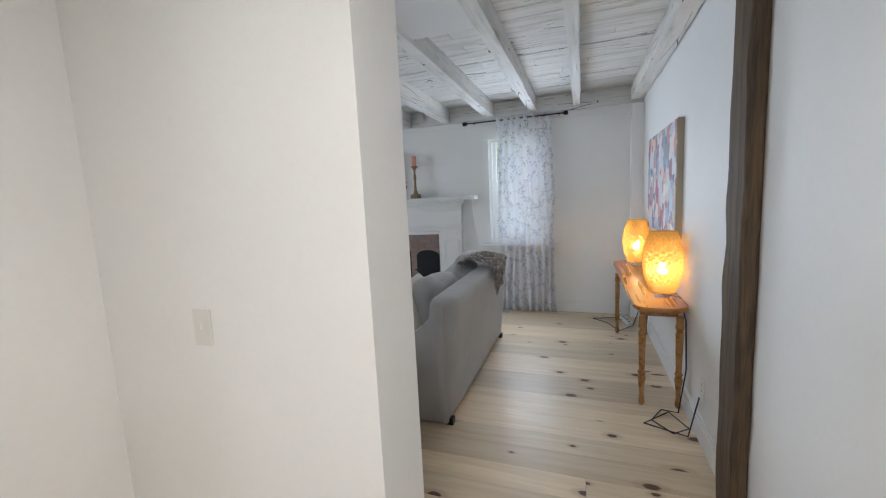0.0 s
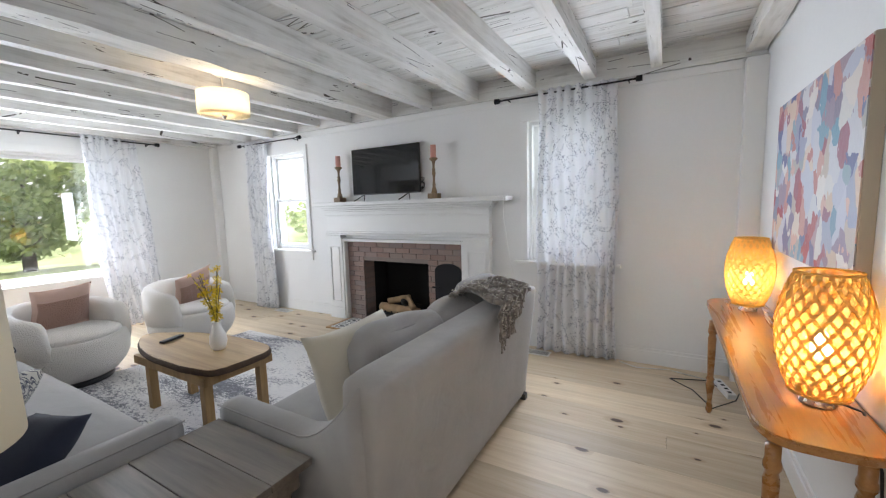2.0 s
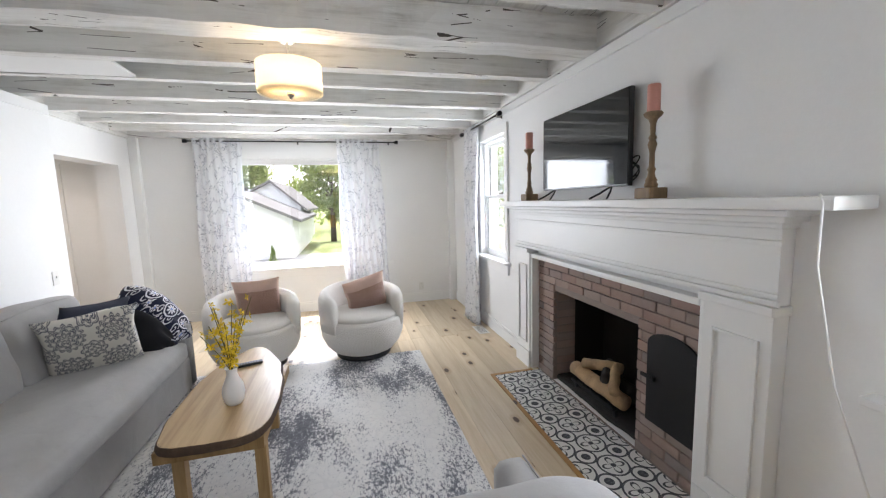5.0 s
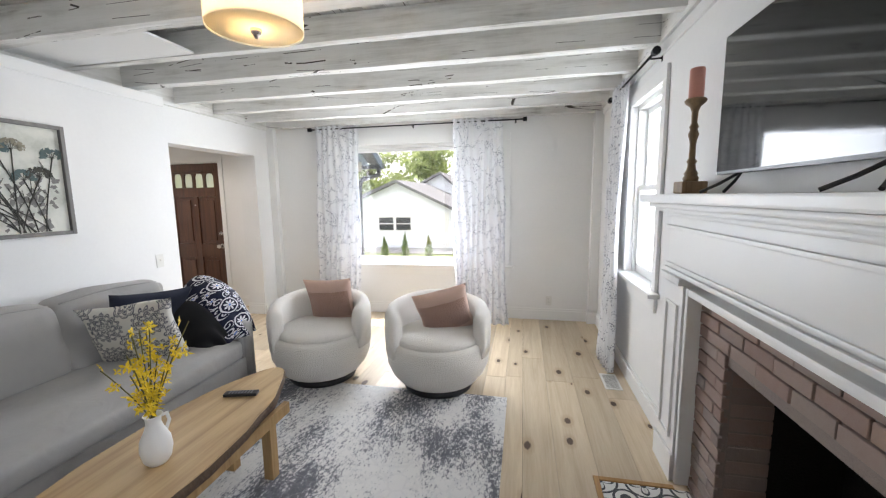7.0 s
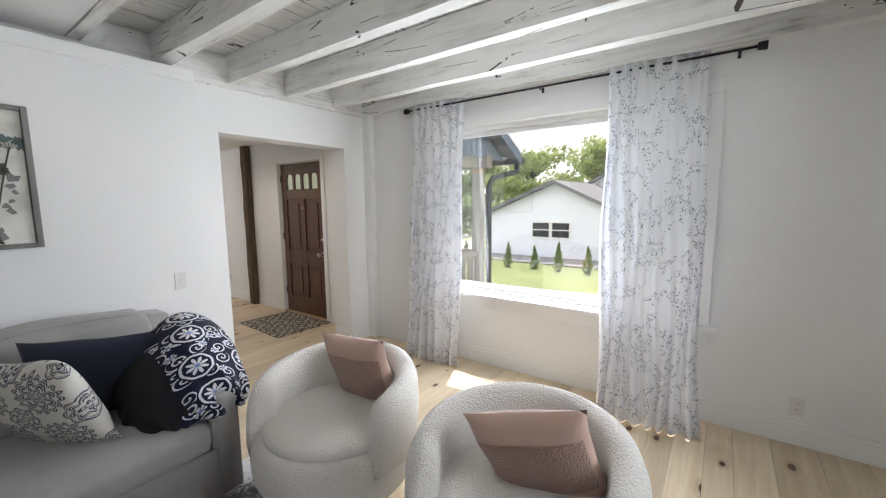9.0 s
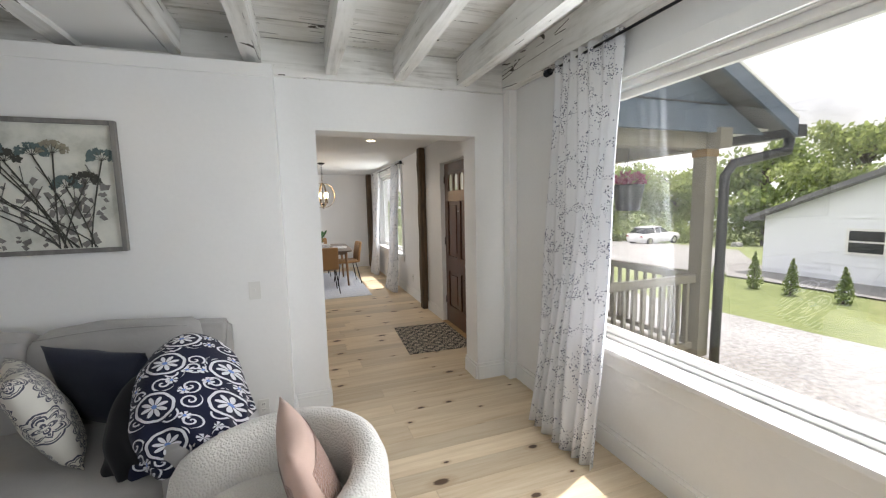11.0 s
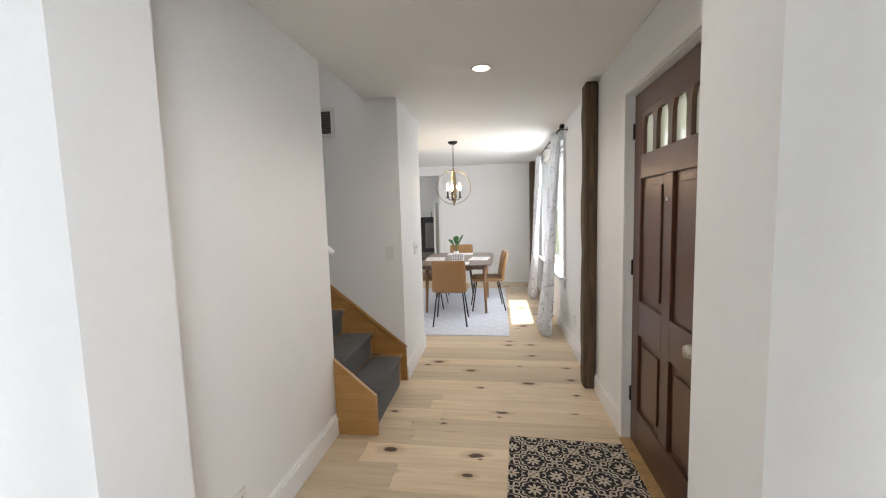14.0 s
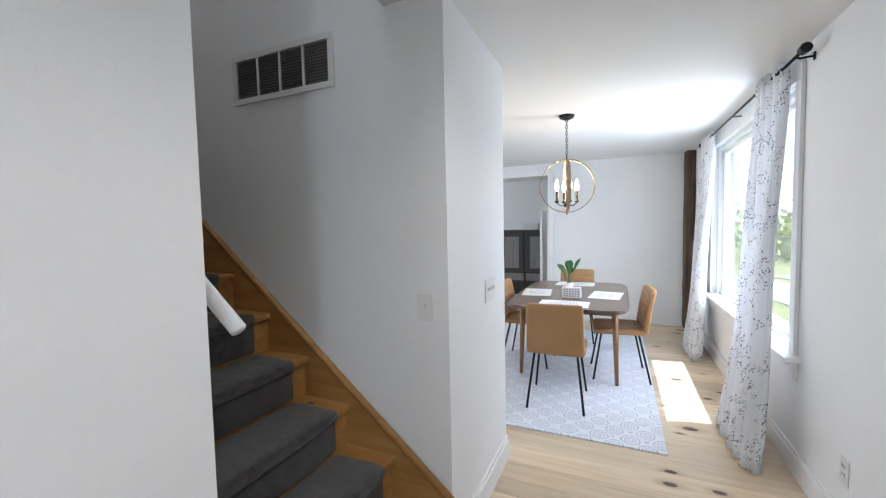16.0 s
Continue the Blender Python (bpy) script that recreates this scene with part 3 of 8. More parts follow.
SLAB = wood("live_edge_maple", (0.6, 0.42, 0.22), (0.36, 0.22, 0.1), "x", 0.7, 0.38, coat=0.35, bmp=0.05, piece=0.05)
BARK = plain("bark_edge", (0.09, 0.055, 0.035), 0.9, var=0.5, scale=30, bmp=0.8, bscale=60)
LEGWOOD = wood("pine_leg", (0.42, 0.27, 0.12), (0.25, 0.14, 0.05), "z", 1.0, 0.5, piece=0.1)
GREYWOOD = wood("grey_stained_planks", (0.2, 0.17, 0.145), (0.07, 0.058, 0.05), "x", 0.8, 0.4, coat=0.3, bmp=0.25, piece=0.3)
TURNED = wood("antique_turned_wood", (0.3, 0.2, 0.11), (0.13, 0.08, 0.04), "z", 1.2, 0.6, bmp=0.4, piece=0.1)
DOORWOOD = wood("mahogany_door", (0.105, 0.04, 0.018), (0.042, 0.015, 0.008), "z", 1.0, 0.38, coat=0.35, bmp=0.06, piece=0.12)
STAIRPINE = wood("amber_pine", (0.45, 0.25, 0.08), (0.3, 0.14, 0.04), "x", 1.0, 0.4, knots=2.5, coat=0.3, bmp=0.06, piece=0.1)
CARPET = carpet_mat("charcoal_carpet", (0.005, 0.005, 0.005), (0.07, 0.066, 0.062))
CURTAIN = sheer("sprig_curtain", (0.9, 0.9, 0.905), (0.93, 0.95, 1.0), 0.3, sprigs, 0.07)
SHADE = sheer("linen_shade", (0.8, 0.76, 0.66), (0.95, 0.85, 0.66), 0.55)
WICKER = sheer("bamboo_strip", (0.7, 0.5, 0.16), (0.95, 0.66, 0.2), 0.45)
LINER = sheer("amber_liner", (0.85, 0.66, 0.25), (1.0, 0.78, 0.3), 0.7, clear=0.3)
GLASS = glass("window_glass")
FROST = sheer("door_glass", (0.8, 0.82, 0.8), (0.95, 0.97, 0.95), 0.9, clear=0.45)
BRICK = brick_mat("old_brick")
MORTAR = plain("mortar", (0.25, 0.205, 0.185), 0.95, var=0.2, bmp=0.5, bscale=120)
SOOT = plain("sooty_masonry", (0.012, 0.011, 0.01), 0.95, var=0.5, bmp=0.5)
TILE = mat_print("hearth_tile_print", 0.2145, (0.72, 0.72, 0.7), (0.035, 0.04, 0.05))
MATPRINT = lattice_print("doormat_print", 0.235, (0.014, 0.014, 0.016), (0.56, 0.5, 0.41))
RUG = worn_rug("distressed_rug")
RUG2 = faded_rug("trellis_rug")
CANVAS = abstract_canvas("abstract_paint")
WASH = wash_canvas("botanical_wash")
FRAMEGREY = wood("grey_frame", (0.22, 0.21, 0.2), (0.12, 0.115, 0.11), "z", 1.0, 0.6, piece=0.1)
STEM = plain("ink_stems", (0.06, 0.06, 0.05), 0.8, var=0.3)
BLOOM = plain("teal_blooms", (0.1, 0.145, 0.145), 0.8, var=0.5, scale=25)
BLOOM2 = plain("ochre_blooms", (0.27, 0.25, 0.19), 0.8, var=0.5, scale=25)
TAN = plain("tan_leather", (0.36, 0.2, 0.085), 0.42, var=0.12, bmp=0.2, bscale=140, piece=0.1)
WALNUT = wood("walnut_table", (0.17, 0.115, 0.085), (0.085, 0.055, 0.04), "y", 1.0, 0.32, coat=0.3, bmp=0.05, piece=0.05)
WALNUTLEG = wood("walnut_leg", (0.3, 0.16, 0.07), (0.18, 0.09, 0.035), "z", 1.0, 0.4, piece=0.1)
PAPER = plain("white_placemat", (0.78, 0.78, 0.78), 0.6, var=0.03)
INK = plain("grey_ink", (0.28, 0.29, 0.32), 0.7, var=0.1)
GREENLEAF = plain("glossy_leaf", (0.035, 0.13, 0.035), 0.35, var=0.4, scale=20)
YELLOW = plain("yellow_petal", (0.85, 0.62, 0.03), 0.6, var=0.25, scale=60)
STALK = plain("brown_stalk", (0.13, 0.12, 0.03), 0.8, var=0.3)
ROPE = wood("weathered_hoop", (0.4, 0.31, 0.21), (0.24, 0.18, 0.11), "z", 1.4, 0.6, piece=0.05)
CANDLE = plain("pink_candle_wax", (0.66, 0.31, 0.25), 0.5, var=0.06)
LOG = plain("pale_birch_log", (0.4, 0.27, 0.15), 0.9, var=0.6, scale=14, bmp=0.9, bscale=50)
CHAR = plain("charred_log", (0.03, 0.025, 0.022), 0.95, var=0.5, bmp=0.8)
EMBER = plain("black_cinders", (0.02, 0.018, 0.016), 0.95, var=0.6, bmp=1.0, bscale=70)
DARK = plain("dark_void", (0.01, 0.01, 0.01), 0.9, var=0.2)
SPOTGLOW = emitter("lamp_lens", (1.0, 0.85, 0.62), 9.0)
BULB = emitter("warm_bulb", (1.0, 0.72, 0.4), 30.0)
GRASS = ground_mat("lawn", (0.11, 0.15, 0.05), (0.24, 0.27, 0.11), 9)
GRAVEL = ground_mat("pale_gravel", (0.17, 0.17, 0.175), (0.5, 0.5, 0.51), 14, 0.9)
ASPHALT = ground_mat("grey_drive", (0.2, 0.2, 0.2), (0.3, 0.295, 0.29), 16, 0.3)
SIDING = plain("white_siding", (0.82, 0.85, 0.91), 0.6, var=0.03, scale=1.5)
SHINGLE = ground_mat("grey_shingles", (0.1, 0.1, 0.11), (0.2, 0.2, 0.21), 14, 0.5)
BLUEWOOD = wood("slate_blue_boards", (0.12, 0.16, 0.22), (0.075, 0.1, 0.15), "y", 0.7, 0.7, piece=0.1)
DECKWOOD = wood("weathered_deck", (0.3, 0.27, 0.22), (0.17, 0.15, 0.12), "x", 0.9, 0.8, piece=0.2)
GUTTER = plain("charcoal_gutter", (0.025, 0.027, 0.032), 0.4, 0.2, var=0.08)
LEAVES = leaf_mat("tree_leaves", (0.12, 0.16, 0.07), (0.27, 0.31, 0.15))
LEAVES2 = leaf_mat("dark_leaves", (0.08, 0.13, 0.055), (0.18, 0.24, 0.1))
TRUNK = plain("tree_bark", (0.09, 0.07, 0.055), 0.95, var=0.4, bmp=0.9, bscale=40)
CARPAINT = plain("white_car_paint", (0.78, 0.78, 0.8), 0.2, var=0.01, bmp=0.0)
CARGLASS = plain("car_glass", (0.02, 0.025, 0.03), 0.08, var=0.02, bmp=0.0)
RUBBER = plain("tyre_rubber", (0.02, 0.02, 0.02), 0.85, var=0.1)
PETAL = plain("magenta_petals", (0.4, 0.03, 0.14), 0.7, var=0.4, scale=40)
# Louvres of the white grille, darkened: shade between slats put into their colour.
LOUVRE = plain("shaded_louvre", (0.14, 0.135, 0.125), 0.6, var=0.2)
# Near-black for flat faces drawn as openings; their inner shade is this colour.
HOLE = plain("dark_slot", (0.015, 0.015, 0.015), 0.8, var=0.1)
CABLE = plain("black_cable", (0.012, 0.012, 0.012), 0.5, var=0.1, bmp=0.0)
WCABLE = plain("white_cable", (0.75, 0.75, 0.73), 0.5, var=0.03, bmp=0.0)

# ---- shapes ----
def box(bm, x0, x1, y0, y1, z0, z1):
    vs = [bm.verts.new((x, y, z)) for x in (x0, x1) for y in (y0, y1) for z in (z0, z1)]
    for q in ((0, 1, 3, 2), (4, 6, 7, 5), (0, 4, 5, 1), (2, 3, 7, 6), (0, 2, 6, 4), (1, 5, 7, 3)):
        bm.faces.new([vs[i] for i in q])
    return vs


def shape():
    return bmesh.new()


def boxed(x0, x1, y0, y1, z0, z1, bevel=0.0, seg=2):
    bm = bmesh.new()
    box(bm, x0, x1, y0, y1, z0, z1)
    if bevel:
        bmesh.ops.bevel(bm, geom=bm.edges[:], offset=bevel, segments=seg, affect="EDGES", profile=0.7)
    bmesh.ops.recalc_face_normals(bm, faces=bm.faces[:])
    return bm


def soft_box(x0, x1, y0, y1, z0, z1, r, n=10, puff=0.0, seed=None, wob=0.0):
    """A padded block: rounded by r, faces puffed out."""
    bm = bmesh.new()
    bmesh.ops.create_cube(bm, size=2.0)
    bmesh.ops.subdivide_edges(bm, edges=bm.edges[:], cuts=n, use_grid_fill=True)
    c = Vector(((x0 + x1) / 2, (y0 + y1) / 2, (z0 + z1) / 2))
    h = Vector(((x1 - x0) / 2, (y1 - y0) / 2, (z1 - z0) / 2))
    for v in bm.verts:
        p = v.co.copy()
        q = Vector([math.copysign(abs(a) ** 0.8, a) for a in p])
        w = Vector([q[i] * h[i] for i in range(3)])
        core = Vector([max(-(h[i] - r), min(h[i] - r, w[i])) for i in range(3)])
        d = w - core
        if d.length > 1e-6:
            m = max(abs(d[i]) for i in range(3))
            d = d.normalized() * m
        w = core + d
        if puff:
            for i in range(3):
                if abs(abs(p[i]) - 1) < 1e-4:
                    j, k = (i + 1) % 3, (i + 2) % 3
                    w[i] += math.copysign(puff, p[i]) * (1 - p[j] ** 2) * (1 - p[k] ** 2)
        if wob:
            w += noise.noise_vector((w + Vector((seed or 0, 0, 0))) * 5.0) * wob
        v.co = c + w
    bmesh.ops.recalc_face_normals(bm, faces=bm.faces[:])
    return bm


def tube(bm, pts, r, n=8, cap=True):
    """A round bar along points; r may be one radius or one for each point."""
    pts = [Vector(p) for p in pts]
    rs = [r] * len(pts) if not isinstance(r, (list, tuple)) else r
    rings = []
    side = None
    for i, p in enumerate(pts):
        d = (pts[min(i + 1, len(pts) - 1)] - pts[max(i - 1, 0)]).normalized()
        if side is None:
            side = d.orthogonal().normalized()
        else:
            side = (side - d * side.dot(d)).normalized()
        up = d.cross(side)
        rings.append([bm.verts.new(p + (side * math.cos(a) + up * math.sin(a)) * rs[i]) for a in [2 * math.pi * k / n for k in range(n)]])
    for a, b in zip(rings, rings[1:]):
        for k in range(n):
            bm.faces.new((a[k], a[(k + 1) % n], b[(k + 1) % n], b[k]))
    if cap:
        bm.faces.new(rings[0][::-1])
        bm.faces.new(rings[-1])
    return bm


def lathe(profile, n=24, centre=(0, 0, 0), close=True):
    """Turned about z from (radius, height) pairs."""
    bm = bmesh.new()
    c = Vector(centre)
    rings = [[bm.verts.new(c + Vector((r * math.cos(2 * math.pi * k / n), r * math.sin(2 * math.pi * k / n), z))) for k in range(n)] for r, z in profile]
    for a, b in zip(rings, rings[1:]):
        for k in range(n):
            bm.faces.new((a[k], a[(k + 1) % n], b[(k + 1) % n], b[k]))
    if close:
        bm.faces.new(rings[0][::-1])
        bm.faces.new(rings[-1])
    bmesh.ops.recalc_face_normals(bm, faces=bm.faces[:])
    return bm


def prism(outline, z0, z1, bevel=0.0):
    """An outline in x, y raised from z0 to z1."""
    bm = bmesh.new()
    lo = [bm.verts.new((x, y, z0)) for x, y in outline]
    hi = [bm.verts.new((x, y, z1)) for x, y in outline]
    n = len(outline)
    bm.faces.new(lo[::-1])
    bm.faces.new(hi)
    for k in range(n):
        bm.faces.new((lo[k], lo[(k + 1) % n], hi[(k + 1) % n], hi[k]))
    bmesh.ops.recalc_face_normals(bm, faces=bm.faces[:])
    if bevel:
        es = [e for e in bm.edges if abs(e.verts[0].co.z - e.verts[1].co.z) < 1e-6]
        bmesh.ops.bevel(bm, geom=es, offset=bevel, segments=2, affect="EDGES")
    return bm


def turned(bm, m):
    bmesh.ops.transform(bm, matrix=m, verts=bm.verts[:])
    return bm


def pillow(w, h, t, n=18, wob=0.012, seed=1):
    """A stuffed cushion, standing in x, z with its thickness in y."""
    bm = bmesh.new()
    grid = {}
    for s in (1, -1):
        for i in range(n + 1):
            for j in range(n + 1):
                u, v = 2 * i / n - 1, 2 * j / n - 1
                edge = i in (0, n) or j in (0, n)
                if edge and s < 0:
                    grid[s, i, j] = grid[1, i, j]
                    continue
                f = ((1 - abs(u) ** 2.4) * (1 - abs(v) ** 2.4)) ** 0.5 if not edge else 0
                pin = 1 - 0.09 * (1 - v * v) * abs(u) ** 3, 1 - 0.09 * (1 - u * u) * abs(v) ** 3
                p = Vector((u * w / 2 * pin[0], s * t / 2 * f, v * h / 2 * pin[1]))
                p += noise.noise_vector(p * 7 + Vector((seed * 3.1, s, 0))) * wob
                grid[s, i, j] = bm.verts.new(p)
    for s in (1, -1):
        for i in range(n):
            for j in range(n):
                bm.faces.new((grid[s, i, j], grid[s, i + 1, j], grid[s, i + 1, j + 1], grid[s, i, j + 1]))
    bmesh.ops.recalc_face_normals(bm, faces=bm.faces[:])
    return bm


def link_mesh(name, bm, material, smooth=False):
    me = bpy.data.meshes.new(name)
    for f in bm.faces:
        f.smooth = smooth
    bm.to_mesh(me)
    bm.free()
    me.materials.append(material)
    return me


def part(name, bm, material, parent, label="", smooth=False):
    """One mesh under a thing or under a part."""
    ob = new(name, link_mesh(name, bm, material, smooth))
    ob.parent = parent
    if label:
        ob["label"] = label
    return ob


def thing(name, label, category, m=None, group="", kind=""):
    """An Empty at the base of a thing that has parts."""
    ob = new(name)
    ob.empty_display_size = 0.1
    if m is not None:
        ob.matrix_world = m
    return tagged(ob, label, category, group, kind)


def solid(name, bm, material, label, category, smooth=False, group="", kind="", m=None):
    """A thing that is one mesh."""
    ob = new(name, link_mesh(name, bm, material, smooth))
    if m is not None:
        ob.matrix_world = m
    return tagged(ob, label, category, group, kind)


def setting(name, bm, material, label="", smooth=False):
    return solid(name, bm, material, label, "", smooth, "", "structure")


def wall_with_holes(along, a0, a1, b0, b1, z0, z1, holes):
    """A wall along 'x' or 'y' from a0 to a1, thick from b0 to b1, with rectangular holes (a, a, z, z)."""
    bm = bmesh.new()
    cuts = sorted({a0, a1, *[h[0] for h in holes], *[h[1] for h in holes]})
    for p, q in zip(cuts, cuts[1:]):
        mid = (p + q) / 2
        spans = sorted([(h[2], h[3]) for h in holes if h[0] < mid < h[1]])
        z = z0
        for lo, hi in spans + [(z1, z1)]:
            if lo - z > 1e-4:
                if along == "x":
                    box(bm, p, q, b0, b1, z, lo)
                else:
                    box(bm, b0, b1, p, q, z, lo)
            z = hi
    bmesh.ops.remove_doubles(bm, verts=bm.verts[:], dist=1e-5)
    seen_f = {}
    for f in bm.faces[:]:
        key = tuple(round(c, 4) for c in f.calc_center_median())
        if key in seen_f and abs(f.calc_area() - seen_f[key].calc_area()) < 1e-6:
            bmesh.ops.delete(bm, geom=[f, seen_f[key]], context="FACES_ONLY")
        else:
            seen_f[key] = f
    return bm

# ---- structure ----
XW, XE, YN, YA, YO = -6.22, 0.74, 5.17, 1.18, 0.94     # west, east, north, art wall, opening wall
ZB, ZH = 2.66, 2.35                                     # board ceiling, hall ceiling
BIGW = (1.83, 4.07, 0.67, 2.18)
DINW = (-5.05, -2.95, 0.67, 2.18)
setting("wall_west", wall_with_holes("y", -8.6, 5.37, XW - 0.18, XW, -0.2, 2.85, [BIGW, DINW, (-0.83, 0.11, 0.0, 2.05)]), WALL)
WINR, WINL = (-1.05, -0.33, 0.88, 2.22), (-4.9, -4.18, 0.88, 2.22)
setting("wall_north", wall_with_holes("x", XW, XE + 0.2, YN, YN + 0.2, -0.2, 2.85, [WINR, WINL, (-3.47, -1.76, 0.0, 1.02)]), WALL)
setting("wall_east", boxed(XE, XE + 0.18, -8.6, YN, -0.2, 2.85), WALL)
setting("wall_art", boxed(-4.39, -0.42, 0.93, YA, 0, 2.42), WALL)
setting("wall_opening", wall_with_holes("x", XW, -4.39, 0.70, YO, 0, 2.42, [(-5.885, -4.64, 0, 2.075)]), WALL)
setting("wall_over_art", boxed(XW, XE, 0.70, 0.94, 2.42, 2.85), BEAM)
setting("wall_hall_east", boxed(-4.41, -4.29, -0.74, 0.70, 0, 2.6), WALL)
setting("wall_stair_near", boxed(-4.29, -0.6, -0.74, -0.62, 0, 5.0), WALL)
setting("wall_stair_far", boxed(-4.68, -0.6, -2.42, -1.57, 0, 2.35), WALL)
setting("wall_stair_upper", boxed(-4.41, -0.6, -1.69, -1.57, 2.35, 5.0), WALL)
setting("wall_stair_end", boxed(-0.6, -0.48, -2.42, -0.62, 0, 5.0), WALL)
setting("wall_stair_west", boxed(-4.53, -4.41, -1.69, -0.62, 2.45, 5.0), WALL)
setting("ceiling_stairwell", boxed(-4.53, -0.48, -1.7, -0.6, 5.0, 5.1), PANEL)
setting("wall_kitchen_side", boxed(-1.59, -1.47, -0.62, 0.95, 0, 2.6), WALL)
setting("wall_dining_south", wall_with_holes("x", XW, -4.32, -6.42, -6.28, 0, 2.6, []), WALL)
setting("header_dining", boxed(-4.32, XE, -6.42, -6.28, 2.2, 2.6), WALL)
setting("wall_far_south", boxed(XW, XE, -8.6, -8.42, -0.2, 2.85), WALL)
hall = wall_with_holes("x", XW, -4.41, -2.42, 0.70, ZH, ZH + 0.1, [])
setting("ceiling_hall", hall, PANEL)
setting("ceiling_dining", boxed(XW, XE, -8.42, -2.42, ZH, ZH + 0.1), PANEL)
setting("ceiling_kitchen", wall_with_holes("x", -4.29, XE, -0.62, 0.95, ZH + 0.05, ZH + 0.15, []), PANEL)
setting("ceiling_kitchen_south", boxed(-0.48, XE, -2.42, -0.62, ZH + 0.05, ZH + 0.15), PANEL)
setting("roof_cover", boxed(XW - 0.18, XE + 0.18, 0.70, YN + 0.2, 2.86, 2.95), PANEL)

# baseboards
BH, BT = 0.14, 0.018


def base_run(x0, y0, x1, y1, nx, ny):
    """Baseboard on a wall line, standing off it towards (nx, ny)."""
    run = bmesh.new()
    xs, ys = sorted((x0, x1)), sorted((y0, y1))
    for t0, t1, z0, z1 in ((0, BT, 0, BH - 0.025), (0, BT * 0.55, BH - 0.025, BH)):
        if nx:
            a, c = sorted((x0 + nx * t0, x0 + nx * t1))
            box(run, a, c, ys[0], ys[1], z0, z1)
        else:
            a, c = sorted((y0 + ny * t0, y0 + ny * t1))
            box(run, xs[0], xs[1], a, c, z0, z1)
    setting("baseboard", run, TRIM)


base_run(XW, YO, XW, YN - 0.1, 1, 0)
base_run(XW + 0.1, YN, -3.74, YN, 0, -1)
base_run(-1.42, YN, XE - 0.1, YN, 0, -1)
base_run(XE, 2.27, XE, YN - 0.1, -1, 0)
base_run(XE, -2.4, XE, 1.95, -1, 0)
base_run(-4.39, YA, -0.42, YA, 0, 1)
base_run(-0.42, 0.95, -0.42, YA, 1, 0)
base_run(-4.39, YO, -4.39, YA, -1, 0)
base_run(-4.64, YO, -4.39 - BT, YO, 0, 1)
base_run(-4.64, 0.70, -4.64, YO, -1, 0)
base_run(-5.885, 0.70, -5.885, YO, 1, 0)
base_run(XW + BT, YO, -5.885, YO, 0, 1)
base_run(-4.41, -0.74, -4.41, 0.70, -1, 0)
base_run(XW, 0.18, XW, 0.70, 1, 0)
base_run(XW, -1.49, XW, -0.90, 1, 0)
base_run(XW, -6.28, XW, -1.67, 1, 0)
base_run(-4.68, -2.42, -4.68, -1.57, -1, 0)
base_run(XW, -6.28, -4.32, -6.28, 0, 1)
base_run(-1.47, 0.95, -0.42, 0.95, 0, -1)

# boxed corner posts of the timber house
for i, (x0, x1, y0, y1) in enumerate(((XW, XW + 0.09, YN - 0.1, YN), (XE - 0.13, XE, YN - 0.1, YN), (XW, XW + 0.07, YO, YO + 0.1))):
    setting("trim_corner_post", boxed(x0, x1, y0, y1, 0, 2.45, 0.006), TRIM)
    setting("baseboard", boxed(x0 - 0, x1 + (0.012 if x0 < -1 else 0), y0 - (0.012 if y1 > 4 else 0), y1 + (0.012 if y1 < 4 else 0), 0, BH, 0.003), TRIM)

